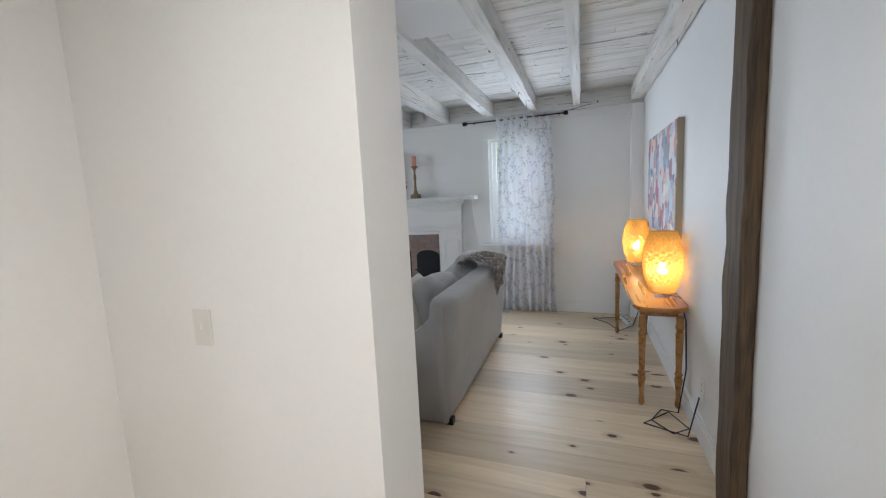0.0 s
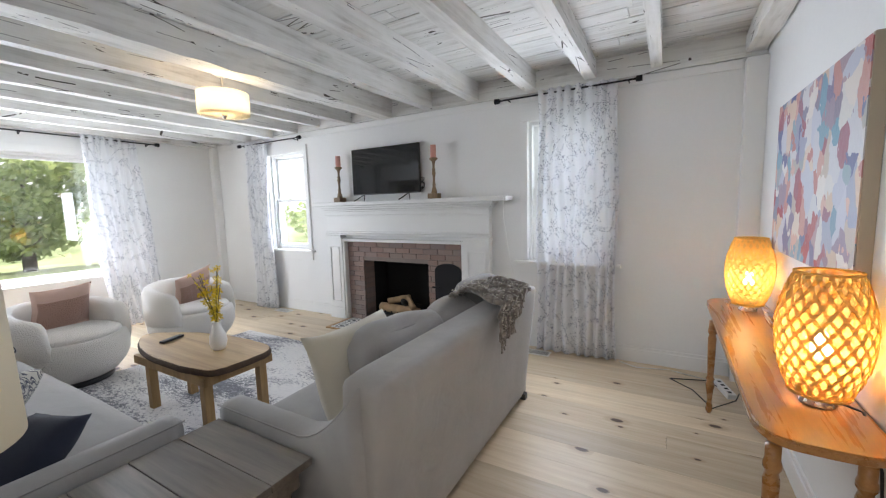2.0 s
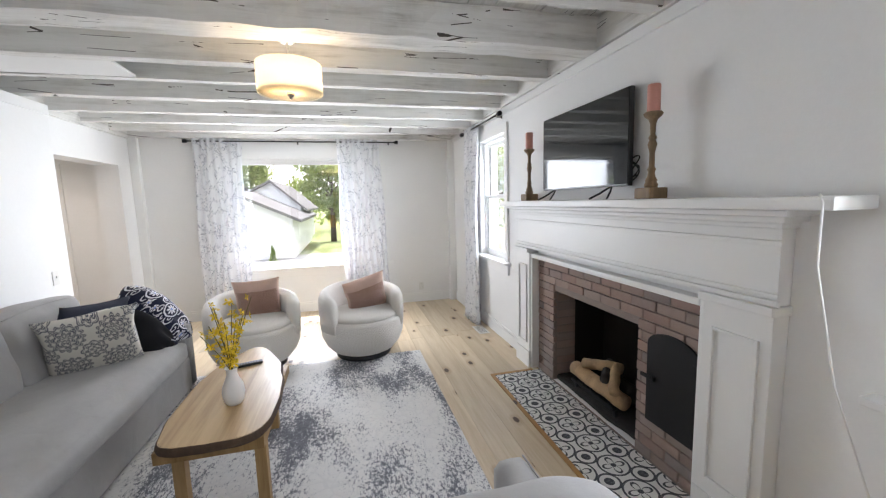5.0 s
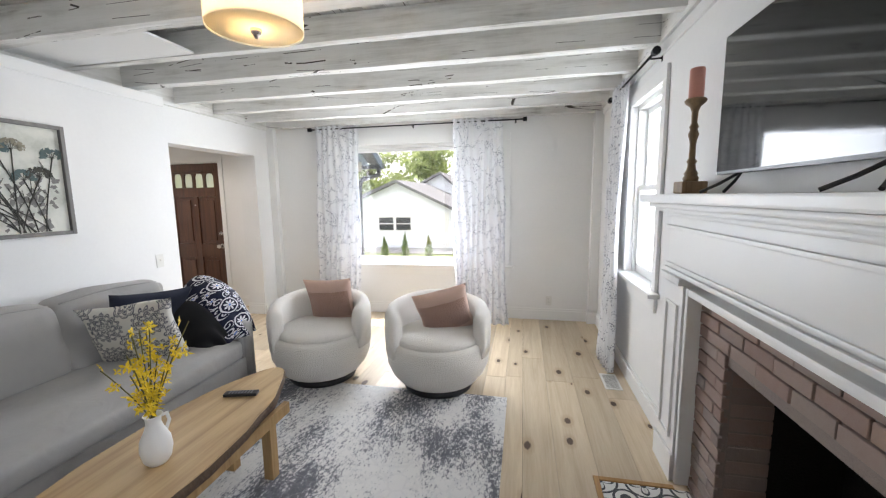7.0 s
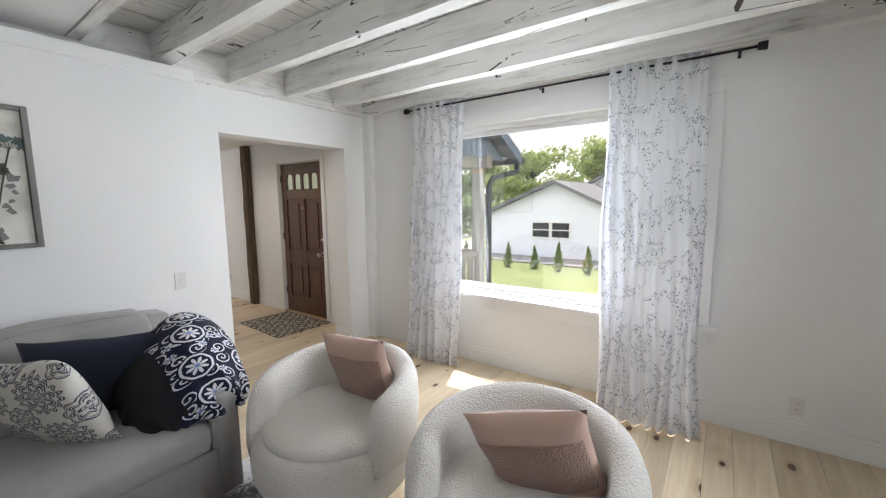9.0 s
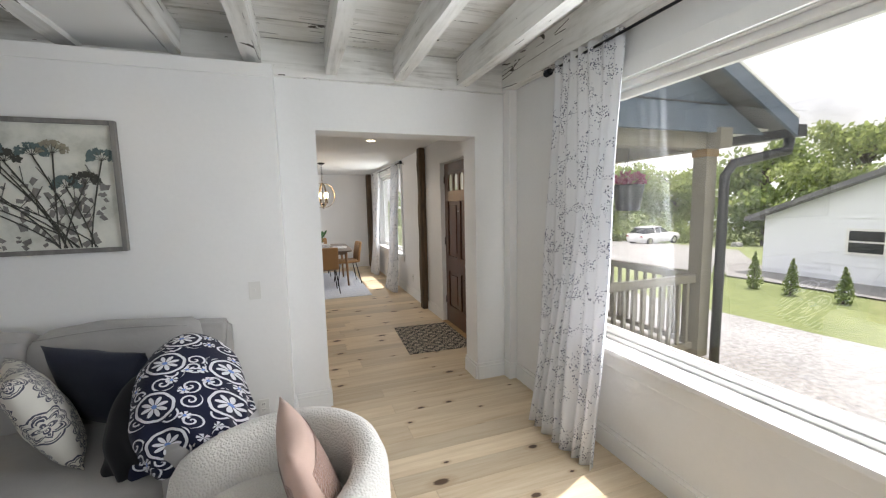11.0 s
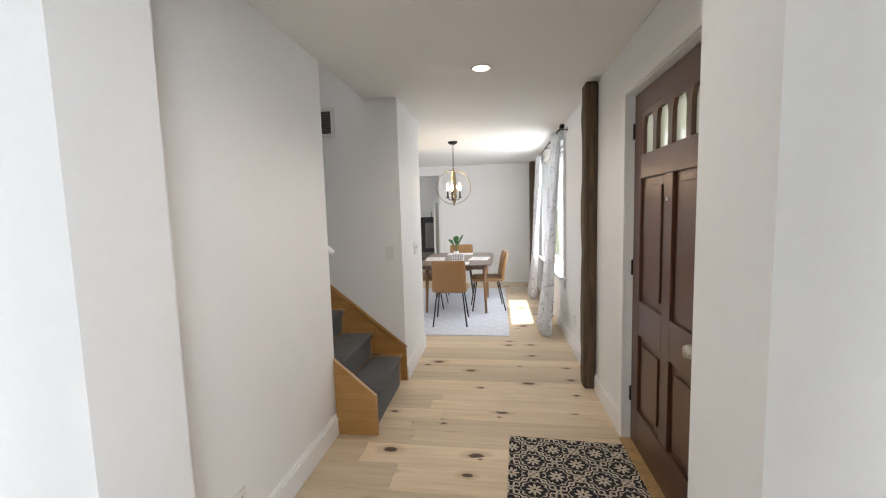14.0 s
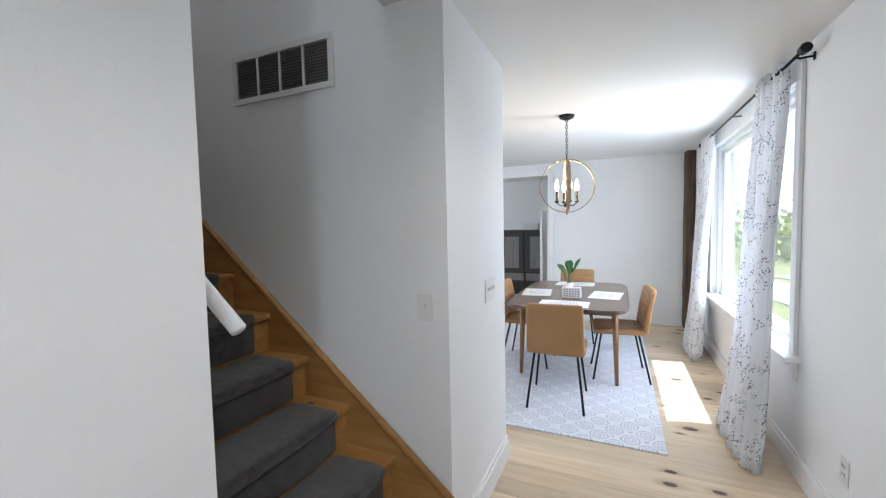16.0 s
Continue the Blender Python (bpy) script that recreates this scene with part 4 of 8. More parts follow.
# window casings and sashes
def window(name, along, a0, a1, z0, z1, face, depth, rail=True, label=""):
    """A window in a wall's hole: casing, sill, apron, sashes and panes. face: the wall's inner plane; depth: outward."""
    w = tagged(new(name), label or "white painted double-hung window with clear panes", "window", "", "structure")
    s = 1 if depth > 0 else -1

    def slab(nm, p, q, d0, d1, zz0, zz1, mat=TRIM, bev=0.004, parent=None):
        lo, hi = sorted((face + s * d0, face + s * d1))
        bm = boxed(p, q, lo, hi, zz0, zz1, bev) if along == "x" else boxed(lo, hi, p, q, zz0, zz1, bev)
        return part(nm, bm, mat, parent or w)

    c = 0.075
    slab("casing", a0 - c, a0 - 0.002, -0.022, -0.001, z0 - 0.0, z1 + 0.001)
    slab("casing", a1 + 0.002, a1 + c, -0.022, -0.001, z0 - 0.0, z1 + 0.001)
    slab("casing", a0 - c, a1 + c, -0.022, -0.001, z1 + 0.003, z1 + c + 0.015)
    slab("window_sill", a0 - c - 0.05, a1 + c + 0.05, -0.075, abs(depth) * 0.55, z0 - 0.033, z0 - 0.003, bev=0.007)
    slab("apron", a0 - c, a1 + c, -0.02, -0.001, z0 - 0.14, z0 - 0.036)
    f = slab("window_frame", a0 + 0.001, a0 + 0.03, 0.03, abs(depth) * 0.9, z0, z1)
    slab("window_frame", a1 - 0.03, a1 - 0.001, 0.03, abs(depth) * 0.9, z0, z1)
    slab("window_frame", a0 + 0.031, a1 - 0.031, 0.03, abs(depth) * 0.9, z1 - 0.035, z1 - 0.001)
    slab("window_frame", a0 + 0.031, a1 - 0.031, 0.06, abs(depth) * 0.9, z0 + 0.001, z0 + 0.03)
    m = (z0 + z1) / 2 + 0.02

    def sash(d, lo, hi):
        sa = slab("sash", a0 + 0.032, a0 + 0.075, d, d + 0.032, lo, hi)
        slab("sash_stile", a1 - 0.075, a1 - 0.032, d, d + 0.032, lo, hi)
        slab("sash_rail", a0 + 0.077, a1 - 0.077, d, d + 0.032, lo, lo + 0.045)
        slab("sash_rail", a0 + 0.077, a1 - 0.077, d, d + 0.032, hi - 0.04, hi)
        p = slab("pane", a0 + 0.076, a1 - 0.076, d + 0.013, d + 0.017, lo + 0.046, hi - 0.041, GLASS, 0.0)
        p.visible_shadow = False

    if rail:
        sash(0.055, z0 + 0.032, m + 0.02)
        sash(0.095, m - 0.02, z1 - 0.037)
    else:
        sash(0.07, z0 + 0.032, z1 - 0.037)
    return w


window("window_1", "x", *WINR, YN, 0.2)
window("window_2", "x", *WINL, YN, 0.2)
window("window_3", "y", *BIGW, XW, -0.18, False, "wide white picture window with a deep sill")
window("window_4", "y", *DINW, XW, -0.18, False, "wide white dining room window with a deep sill")

# ceiling of boards over beams in the living room
cb = bmesh.new()
rng = random.Random(4)
y = 0.95
while y < YN:
    wd = rng.uniform(0.13, 0.17)
    x = XW
    while x < XE:
        ln = rng.uniform(2.2, 3.6)
        dz = rng.uniform(0, 0.006)
        box(cb, x + 0.002, min(x + ln, XE) - 0.002, y + 0.003, min(y + wd, YN) - 0.003, ZB + dz, ZB + 0.03)
        x += ln
    y += wd
setting("ceiling_boards", cb, BOARD, "whitewashed plank ceiling over old joists")
setting("ceiling_backing", boxed(XW, XE, 0.94, YN, ZB + 0.034, ZB + 0.06), DARK)


def old_beam(x, w, z0, seed, rough, y0=0.95, y1=YN - 0.035):
    """A joist or hewn beam along y, uneven along its length."""
    bm = bmesh.new()
    ny = 56
    prof = [(-1, 0), (-0.4, 0), (0.4, 0), (1, 0), (1, 0.35), (1, 0.7), (1, 1), (-1, 1), (-1, 0.7), (-1, 0.35)]
    rings = []
    for j in range(ny + 1):
        yy = y0 + (y1 - y0) * j / ny
        ring = []
        for px, pz in prof:
            q = Vector((x + px * w / 2, yy, z0 + (ZB - 0.001 - z0) * pz))
            k = noise.noise_vector(Vector((seed * 7.3 + px, yy * (2.2 if rough < 0.01 else 5.0), pz * 3))) * rough
            q.x += k.x
            if pz < 0.9:
                q.z += k.z * 0.8
            ring.append(bm.verts.new(q))
        rings.append(ring)
    n = len(prof)
    for a, b in zip(rings, rings[1:]):
        for k in range(n):
            bm.faces.new((a[k], a[(k + 1) % n], b[(k + 1) % n], b[k]))
    bm.faces.new(rings[0][::-1])
    bm.faces.new(rings[-1])
    bmesh.ops.recalc_face_normals(bm, faces=bm.faces[:])
    return bm


for i, (x, w, z0) in enumerate(((-5.77, 0.09, 2.455), (-5.26, 0.085, 2.455), (-4.77, 0.085, 2.455), (-4.27, 0.1, 2.47), (-3.83, 0.07, 2.5), (-3.31, 0.1, 2.475),
                                (-2.15, 0.1, 2.48), (-1.6, 0.1, 2.49), (-1.02, 0.11, 2.5), (-0.48, 0.1, 2.505), (0.03, 0.08, 2.51))):
    solid("ceiling_beam", old_beam(x, w, z0, i, 0.008), BEAM, "whitewashed rough-sawn ceiling joist with dark checks", "beam", group="ceiling beams")
solid("ceiling_beam", old_beam(-2.73, 0.2, 2.46, 30, 0.016), BEAM, "thick hand-hewn whitewashed ceiling beam with axe marks", "beam", group="ceiling beams")
solid("ceiling_beam", old_beam(0.67, 0.12, 2.5, 31, 0.012), BEAM, "whitewashed beam along the top of the wall", "beam", group="ceiling beams")
solid("ceiling_beam", old_beam(XW + 0.05, 0.09, 2.44, 32, 0.012), BEAM, "whitewashed beam along the top of the wall", "beam", group="ceiling beams")


def plate(x0, x1, y0, y1, z0):
    bm = boxed(x0, x1, y0, y1, z0, ZB - 0.002, 0.006)
    bmesh.ops.subdivide_edges(bm, edges=[e for e in bm.edges if e.calc_length() > 1], cuts=30, use_grid_fill=True)
    for v in bm.verts:
        if y1 < 2:
            v.co.z += noise.noise(v.co * 3.0) * 0.006 if v.co.z < 2.6 else 0
    return bm


setting("trim_plate_north", plate(XW, XE, YN - 0.035, YN - 0.001, 2.47), BOARD)
setting("trim_plate_south", plate(XW, XE, 0.942, 0.97, 2.425), BOARD)
setting("trim_cove_north", boxed(XW + 0.1, XE - 0.14, YN - 0.02, YN - 0.002, 2.40, 2.465, 0.005), TRIM)
setting("trim_cove_art", boxed(-4.39, -0.42, YA - 0.002, YA + 0.012, 2.34, 2.42, 0.004), TRIM)
setting("ceiling_panel_art", boxed(-3.79, -3.365, 0.972, 2.1, 2.505, 2.52), PANEL, "smooth white drywall panel between joists")
setting("ceiling_panel_east", boxed(-0.96, -0.535, 0.972, 2.6, 2.53, 2.545), PANEL, "smooth white drywall panel between joists")

# old posts left bare
def old_post(x0, x1, y0, y1, z1, seed):
    bm = boxed(x0, x1, y0, y1, 0.0, z1, 0.012, 1)
    bmesh.ops.subdivide_edges(bm, edges=[e for e in bm.edges if e.calc_length() > 1], cuts=40, use_grid_fill=True)
    for v in bm.verts:
        k = noise.noise_vector(Vector((v.co.x * 4 + seed, v.co.y * 4, v.co.z * 5))) * 0.008
        if XW + 0.01 < v.co.x < XE - 0.01:
            v.co.x += k.x
        v.co.y += k.y * 0.8
    return bm


solid("timber_post", old_post(0.675, 0.739, 1.92, 2.12, 2.66, 1), OLDWOOD, "dark weathered timber post against the white wall", "post")
solid("timber_post", old_post(XW + 0.001, -6.125, -1.63, -1.5, ZH - 0.001, 4), OLDWOOD, "dark weathered timber post beside the front door", "post")
solid("timber_post", old_post(XW + 0.001, -6.1, -6.27, -6.12, ZH - 0.001, 8), OLDWOOD, "dark weathered timber post in the dining room corner", "post")

# ---- living room: fireplace ----
fire = thing("fireplace", "white panelled fireplace surround with old brick lining", "fireplace", pose(-2.6, YN, 0))


def fp(name, x0, x1, y0, y1, z0, z1, mat=TRIM, bev=0.004, label="", parent=fire):
    return part(name, boxed(x0 + 2.6, x1 + 2.6, y0 - YN, y1 - YN, z0, z1, bev), mat, parent, label)


LX, RX = -3.47, -1.76
for x0, x1 in ((-3.74, LX - 0.02), (RX + 0.02, -1.44)):
    pil = fp("pilaster", x0, x1, 5.09, YN - 0.001, 0.0, 1.06)
    fp("panel_moulding", x0 + 0.045, x0 + 0.06, 5.078, 5.092, 0.22, 0.95, parent=fire)
    fp("panel_moulding", x1 - 0.06, x1 - 0.045, 5.078, 5.092, 0.22, 0.95, parent=fire)
    fp("panel_moulding", x0 + 0.061, x1 - 0.061, 5.078, 5.092, 0.935, 0.95, parent=fire)
    fp("panel_moulding", x0 + 0.061, x1 - 0.061, 5.078, 5.092, 0.22, 0.235, parent=fire)
    fp("plinth", x0 - 0.008, x1 + 0.008, 5.078, 5.0885, 0.0, 0.15, parent=fire)
    fp("capital", x0 - 0.012, x1 + 0.012, 5.062, YN - 0.001, 1.062, 1.1, bev=0.008)
fp("inner_bead", LX - 0.019, LX + 0.012, 5.1, YN + 0.02, 0, 1.055, bev=0.012)
fp("inner_bead", RX - 0.012, RX + 0.019, 5.1, YN + 0.02, 0, 1.055, bev=0.012)
fp("inner_bead", LX + 0.013, RX - 0.013, 5.1, YN + 0.02, 1.018, 1.055, bev=0.012)
fp("frieze", -3.74, -1.44, 5.1, YN - 0.001, 1.101, 1.40)
fp("frieze_band", -3.755, -1.425, 5.08, 5.0985, 1.101, 1.125, bev=0.008)
fp("frieze_band", -3.75, -1.43, 5.086, 5.0985, 1.135, 1.15, bev=0.005)
fp("frieze_band", -3.755, -1.425, 5.08, 5.0985, 1.335, 1.355, bev=0.006)
for i, (d, z) in enumerate(((0.0, 1.401), (0.03, 1.425), (0.06, 1.45))):
    fp("cornice", -3.755 - d, -1.425 + d, 5.075 - d * 1.2, YN - 0.001, z, z + 0.0235, bev=0.009)
fp("mantel_shelf", -3.87, -1.21, 4.97, YN - 0.001, 1.475, 1.52, bev=0.01)

# firebox and its sooty lining
for b6 in ((-3.47, -1.76, 5.66, 5.72, -0.05, 1.05), (-3.28, -3.21, 5.21, 5.66, 0, 1.05), (-2.23, -2.16, 5.21, 5.66, 0, 1.05), (-3.28, -2.16, 5.21, 5.66, 0.95, 1.05), (-3.47, -1.76, 5.2, 5.66, -0.06, -0.001)):
    part("firebox_wall", boxed(b6[0] + 2.6, b6[1] + 2.6, b6[2] - YN, b6[3] - YN, b6[4], b6[5]), SOOT, fire, "soot-black masonry")
mo = wall_with_holes("x", LX + 2.6, RX + 2.6, 0.012, 0.05, 0, 1.02, [(-3.205 + 2.6, -2.235 + 2.6, 0, 0.775)])
part("brick_backing", mo, MORTAR, fire)
for x in (-3.2098, -2.234):
    part("brick_backing", boxed(x + 2.6, x + 2.6038, 0.051, 0.2, 0, 0.775), MORTAR, fire)
part("cinder_bed", soft_box(-3.2 + 2.6, -2.24 + 2.6, 0.03, 0.46, 0, 0.05, 0.02, 14, 0.0, 3, 0.012), EMBER, fire, "black cinders on the firebox floor", True)

# logs on a grate
grate = thing("log_grate", "black iron grate with birch logs in the firebox", "fire grate", pose(-2.72, 5.32, 0.045))
for k in range(5):
    part("bar", tube(shape(), [(-0.2 + 0.1 * k, -0.12, 0.1), (-0.2 + 0.1 * k, -0.1, 0.05), (-0.2 + 0.1 * k, 0.12, 0.05)], 0.008, 6), BLACK, grate)
part("rail", boxed(-0.25, 0.25, -0.125, -0.11, 0.055, 0.075, 0.003), BLACK, grate)
for x in (-0.23, 0.23):
    part("foot", boxed(x - 0.01, x + 0.01, -0.1, -0.08, 0.0, 0.05), BLACK, grate)


def log(parent, p, q, r, mat, seed):
    p, q = Vector(p), Vector(q)
    pts = [p.lerp(q, k / 9) + noise.noise_vector(Vector((k * 0.5, seed, 0))) * 0.012 for k in range(10)]
    bm = tube(shape(), pts, [r * (1 + 0.12 * noise.noise(Vector((k, seed, 2)))) for k in range(10)], 12)
    return part("log", bm, mat, parent, "", True)


log(grate, (-0.3, -0.06, 0.12), (0.26, -0.03, 0.1), 0.055, LOG, 1)
log(grate, (-0.26, 0.08, 0.13), (0.22, 0.07, 0.12), 0.06, CHAR, 2)
log(grate, (-0.2, -0.05, 0.21), (0.05, 0.1, 0.24), 0.04, LOG, 3)
log(grate, (0.22, -0.1, 0.17), (0.02, 0.08, 0.25), 0.036, LOG, 4)
log(grate, (0.1, -0.08, 0.2), (-0.12, 0.12, 0.22), 0.034, CHAR, 5)

# arched iron oven door on the bricks
od = thing("oven_door", "black arched iron oven door with hinges in the bricks", "oven door", pose(-1.97, YN - 0.006, 0.25))
arch = [(-0.17, 0.0), (0.17, 0.0), (0.17, 0.46)] + [(0.17 * math.cos(a), 0.46 + 0.085 * math.sin(a)) for a in [math.pi * k / 14 for k in range(1, 14)]] + [(-0.17, 0.46)]
bm = prism(arch, 0, 0.014, 0.003)
part("plate", turned(bm, pose(0, 0, 0, 90, 0, 0)), BLACK, od)
part("latch", boxed(-0.2, -0.1, -0.03, -0.0155, 0.255, 0.275, 0.004), BLACK, od)
part("latch_knob", lathe([(0.004, -0.045), (0.013, -0.04), (0.013, -0.03), (0.004, -0.025)], 10, (-0.165, -0.012, 0.3)), BLACK, od, "", True)
for z in (0.08, 0.42):
    part("hinge", boxed(0.13, 0.185, -0.02, -0.0155, z, z + 0.025, 0.002), BLACK, od)

# patterned hearth tiles
hearth = tagged(new("hearth"), "black and white patterned cement tile hearth", "hearth", "", "structure")
part("border", boxed(-3.44, -1.70, 4.69, 4.718, 0.0005, 0.012, 0.002), STAIRPINE, hearth)
part("border", boxed(-3.44, -3.412, 4.7185, 5.085, 0.0005, 0.012, 0.002), STAIRPINE, hearth)
tb = bmesh.new()
box(tb, -0.1065, 0.1065, -0.1065, 0.1065, 0, 0.008)
bmesh.ops.bevel(tb, geom=[e for e in tb.edges if e.verts[0].co.z > 0.007 and e.verts[1].co.z > 0.007], offset=0.001, segments=1, affect="EDGES")
tile_mesh = link_mesh("tile", tb, TILE)
for i in range(8):
    for j in range(2):
        ob = new("tile", tile_mesh)
        ob.parent = hearth
        ob.location = (-3.302 + i * 0.2145, 4.8265 + j * 0.2145, 0.001)
part("grout", boxed(-3.41, -1.7, 4.7195, 5.17, 0.0006, 0.004), MORTAR, hearth)

# ---- things on the mantel ----
tv = thing("television", "flat black television standing on two splayed feet", "television", pose(-2.763, 5.1, 1.521))
part("screen_case", boxed(-0.492, 0.492, 0.0, 0.03, 0.075, 0.625, 0.006), BLACKP, tv)
part("screen", boxed(-0.486, 0.486, -0.003, -0.0005, 0.088, 0.619), SCREEN, tv, "glossy dark screen, switched off")
part("back_box", boxed(-0.3, 0.3, 0.031, 0.052, 0.1, 0.4, 0.008), BLACKP, tv)
for x in (-0.33, 0.33):
    ft = tube(shape(), [(x - 0.06, -0.1, 0.004), (x - 0.035, -0.045, 0.035), (x, 0.015, 0.08)], 0.006, 6)
    part("foot", ft, BLACKP, tv)
    part("foot", tube(shape(), [(x + 0.07, -0.07, 0.004), (x + 0.035, -0.02, 0.045), (x, 0.017, 0.08)], 0.006, 6), BLACKP, tv)
cord = shape()
tube(cord, [(0.5 + 0.035 * math.sin(a * 1.7), 0.035, 0.14 + 0.05 * math.cos(a) + a * 0.004) for a in [k * 0.35 for k in range(40)]], 0.004, 6)
part("cord", cord, CABLE, tv, "coiled black cord", True)

CST = [(0.0001, 0.055), (0.03, 0.056), (0.034, 0.075), (0.026, 0.09), (0.03, 0.1), (0.02, 0.12), (0.016, 0.15), (0.022, 0.165), (0.014, 0.18), (0.013, 0.26), (0.017, 0.285),
       (0.023, 0.31), (0.015, 0.335), (0.02, 0.35), (0.012, 0.37), (0.014, 0.43), (0.022, 0.455), (0.042, 0.475), (0.046, 0.488), (0.04, 0.497), (0.0001, 0.497)]


def candlestick(x, y):
    c = thing("candlestick", "turned antique wooden candlestick with a pink pillar candle", "candlestick", pose(x, y, 1.521), "candlesticks on the mantel")
    part("base", boxed(-0.055, 0.055, -0.055, 0.055, 0, 0.056, 0.008), TURNED, c)
    part("stem", lathe([(r, 0.055 + (z - 0.055) * 0.86) for r, z in CST], 20), TURNED, c, "", True)
    part("candle", lathe([(0.0001, 0.436), (0.03, 0.436), (0.031, 0.443), (0.031, 0.565), (0.028, 0.57), (0.02, 0.566), (0.0001, 0.565)], 20), CANDLE, c, "pink pillar candle", True)
    return c


candlestick(-3.465, 5.08)
candlestick(-2.065, 5.07)
wc = shape()
tube(wc, [(-1.26, 4.985, 1.528), (-1.235, 4.962, 1.5), (-1.23, 4.955, 1.3), (-1.2, 5.03, 0.9), (-1.1, 5.12, 0.45), (-0.95, 5.13, 0.1), (-0.8, 5.1, 0.012), (-0.3, 5.12, 0.012)], 0.0035, 6)
solid("power_cable", wc, WCABLE, "thin white cord hanging from the mantel to the floor", "cord", True)

# ---- curtains and rods ----
def curtain(name, along, a0, a1, face, out, z1, folds, amp=0.026, flare=0.05, tilt=0.0, label="white sheer curtain with dark sprig print", drag=0.0):
    """A gathered panel hanging from a rod; out: the way it stands off the wall."""
    bm = bmesh.new()
    nu, nv = folds * 10, 26
    rng2 = random.Random(int(abs(a0) * 1000))
    ph = [rng2.uniform(-0.5, 0.5) for _ in range(folds + 2)]
    rows = []
    for j in range(nv + 1):
        v = j / nv
        row = []
        for i in range(nu + 1):
            u = i / nu
            w = (a1 - a0) * (1 + flare * (v ** 2))
            k = u * folds
            phase = ph[int(k)] * (1 - (k % 1)) + ph[min(int(k) + 1, folds)] * (k % 1)
            a = (a0 + a1) / 2 + (u - 0.5) * w + tilt * v * v + 0.014 * math.sin(9 * v + i * 0.13)
            d = amp * (0.45 + 0.75 * v) * math.sin(2 * math.pi * k + phase * 2.0 * (0.3 + v)) + 0.012 * math.sin(5 * u + 6 * v)
            d += drag * v ** 1.7
            z = z1 + 0.035 - (z1 + 0.027) * v + (0.006 * math.sin(2 * math.pi * k) if v < 0.02 else 0)
            d = face + out * (0.075 + d)
            row.append(bm.verts.new((a, d, z) if along == "x" else (d, a, z)))
        rows.append(row)
    for p, q in zip(rows, rows[1:]):
        for i in range(nu):
            bm.faces.new((p[i], p[i + 1], q[i + 1], q[i]))
    ob = solid(name, bm, CURTAIN, label, "curtain", True, "sprig curtains")
    so = ob.modifiers.new("hem", "SOLIDIFY")
    so.thickness = 0.002
    return ob


def rod(along, a0, a1, face, out, z, brackets):
    r = thing("curtain_rod", "thin black metal curtain rod with cube finials", "curtain rod", None, "curtain rods")

    def pt(a, d, zz):
        return (a, face + out * d, zz) if along == "x" else (face + out * d, a, zz)

    part("bar", tube(shape(), [pt(a0, 0.075, z), pt(a1, 0.075, z)], 0.008, 10), BLACK, r, "", True)
    for a, s in ((a0, -1), (a1, 1)):
        part("finial", tube(shape(), [pt(a, 0.075, z), pt(a + s * 0.012, 0.075, z), pt(a + s * 0.014, 0.075, z), pt(a + s * 0.06, 0.075, z)], [0.01, 0.01, 0.024, 0.026], 8), BLACK, r)
    for a in brackets:
        b = tube(shape(), [pt(a, 0.003, z - 0.01), pt(a, 0.06, z - 0.012), pt(a, 0.075, z - 0.009)], 0.006, 6)
        part("bracket", b, BLACK, r)
        p, q = pt(a, 0.0015, z - 0.03), pt(a, 0.006, z + 0.01)
        part("bracket_plate", boxed(min(p[0], q[0]) - (0.009 if along == "x" else 0), max(p[0], q[0]) + (0.009 if along == "x" else 0), min(p[1], q[1]) - (0.009 if along == "y" else 0),
                                    max(p[1], q[1]) + (0.009 if along == "y" else 0), p[2], q[2]), BLACK, r)


rod("x", -1.30, -0.13, YN, -1, 2.435, (-1.22, -0.17))
curtain("curtain", "x", -0.93, -0.24, YN, -1, 2.435, 8)
rod("x", -5.42, -4.2, YN, -1, 2.40, (-5.36, -4.27))
curtain("curtain", "x", -5.32, -4.86, YN, -1, 2.40, 6, tilt=0.1, drag=0.06)
rod("y", 1.62, 4.27, XW, 1, 2.4, (1.68, 2.95, 4.2))
curtain("curtain", "y", 1.66, 2.25, XW, 1, 2.4, 7, tilt=0.02, drag=0.18)
curtain("curtain", "y", 3.46, 4.07, XW, 1, 2.4, 8, tilt=0.06, drag=0.25)

# ---- pictures ----
pa = thing("abstract_painting", "large abstract canvas in blue, red and cream", "painting", pose(XE, 3.82, 1.13))
part("canvas_frame", boxed(-0.042, -0.001, -0.61, 0.61, 0, 0.83, 0.003), plain("raw_canvas", (0.42, 0.36, 0.28), 0.8), pa)
part("canvas", boxed(-0.046, -0.0425, -0.605, 0.605, 0.004, 0.826), CANVAS, pa, "thick strokes of blue, red and cream paint")
bo = thing("botanical_picture", "framed print of dark stemmed flowers on pale wash", "picture", pose(-3.0, YA, 1.30))
part("backing", boxed(-0.53, 0.53, 0.002, 0.02, 0.02, 0.71), WASH, bo, "pale mottled grey-green paper")
for x0, x1, z0, z1 in ((-0.56, -0.535, 0, 0.73), (0.535, 0.56, 0, 0.73), (-0.534, 0.534, 0, 0.025), (-0.534, 0.534, 0.705, 0.73)):
    part("frame_bar", boxed(x0, x1, 0.001, 0.038, z0, z1, 0.003), FRAMEGREY, bo)
rng = random.Random(21)


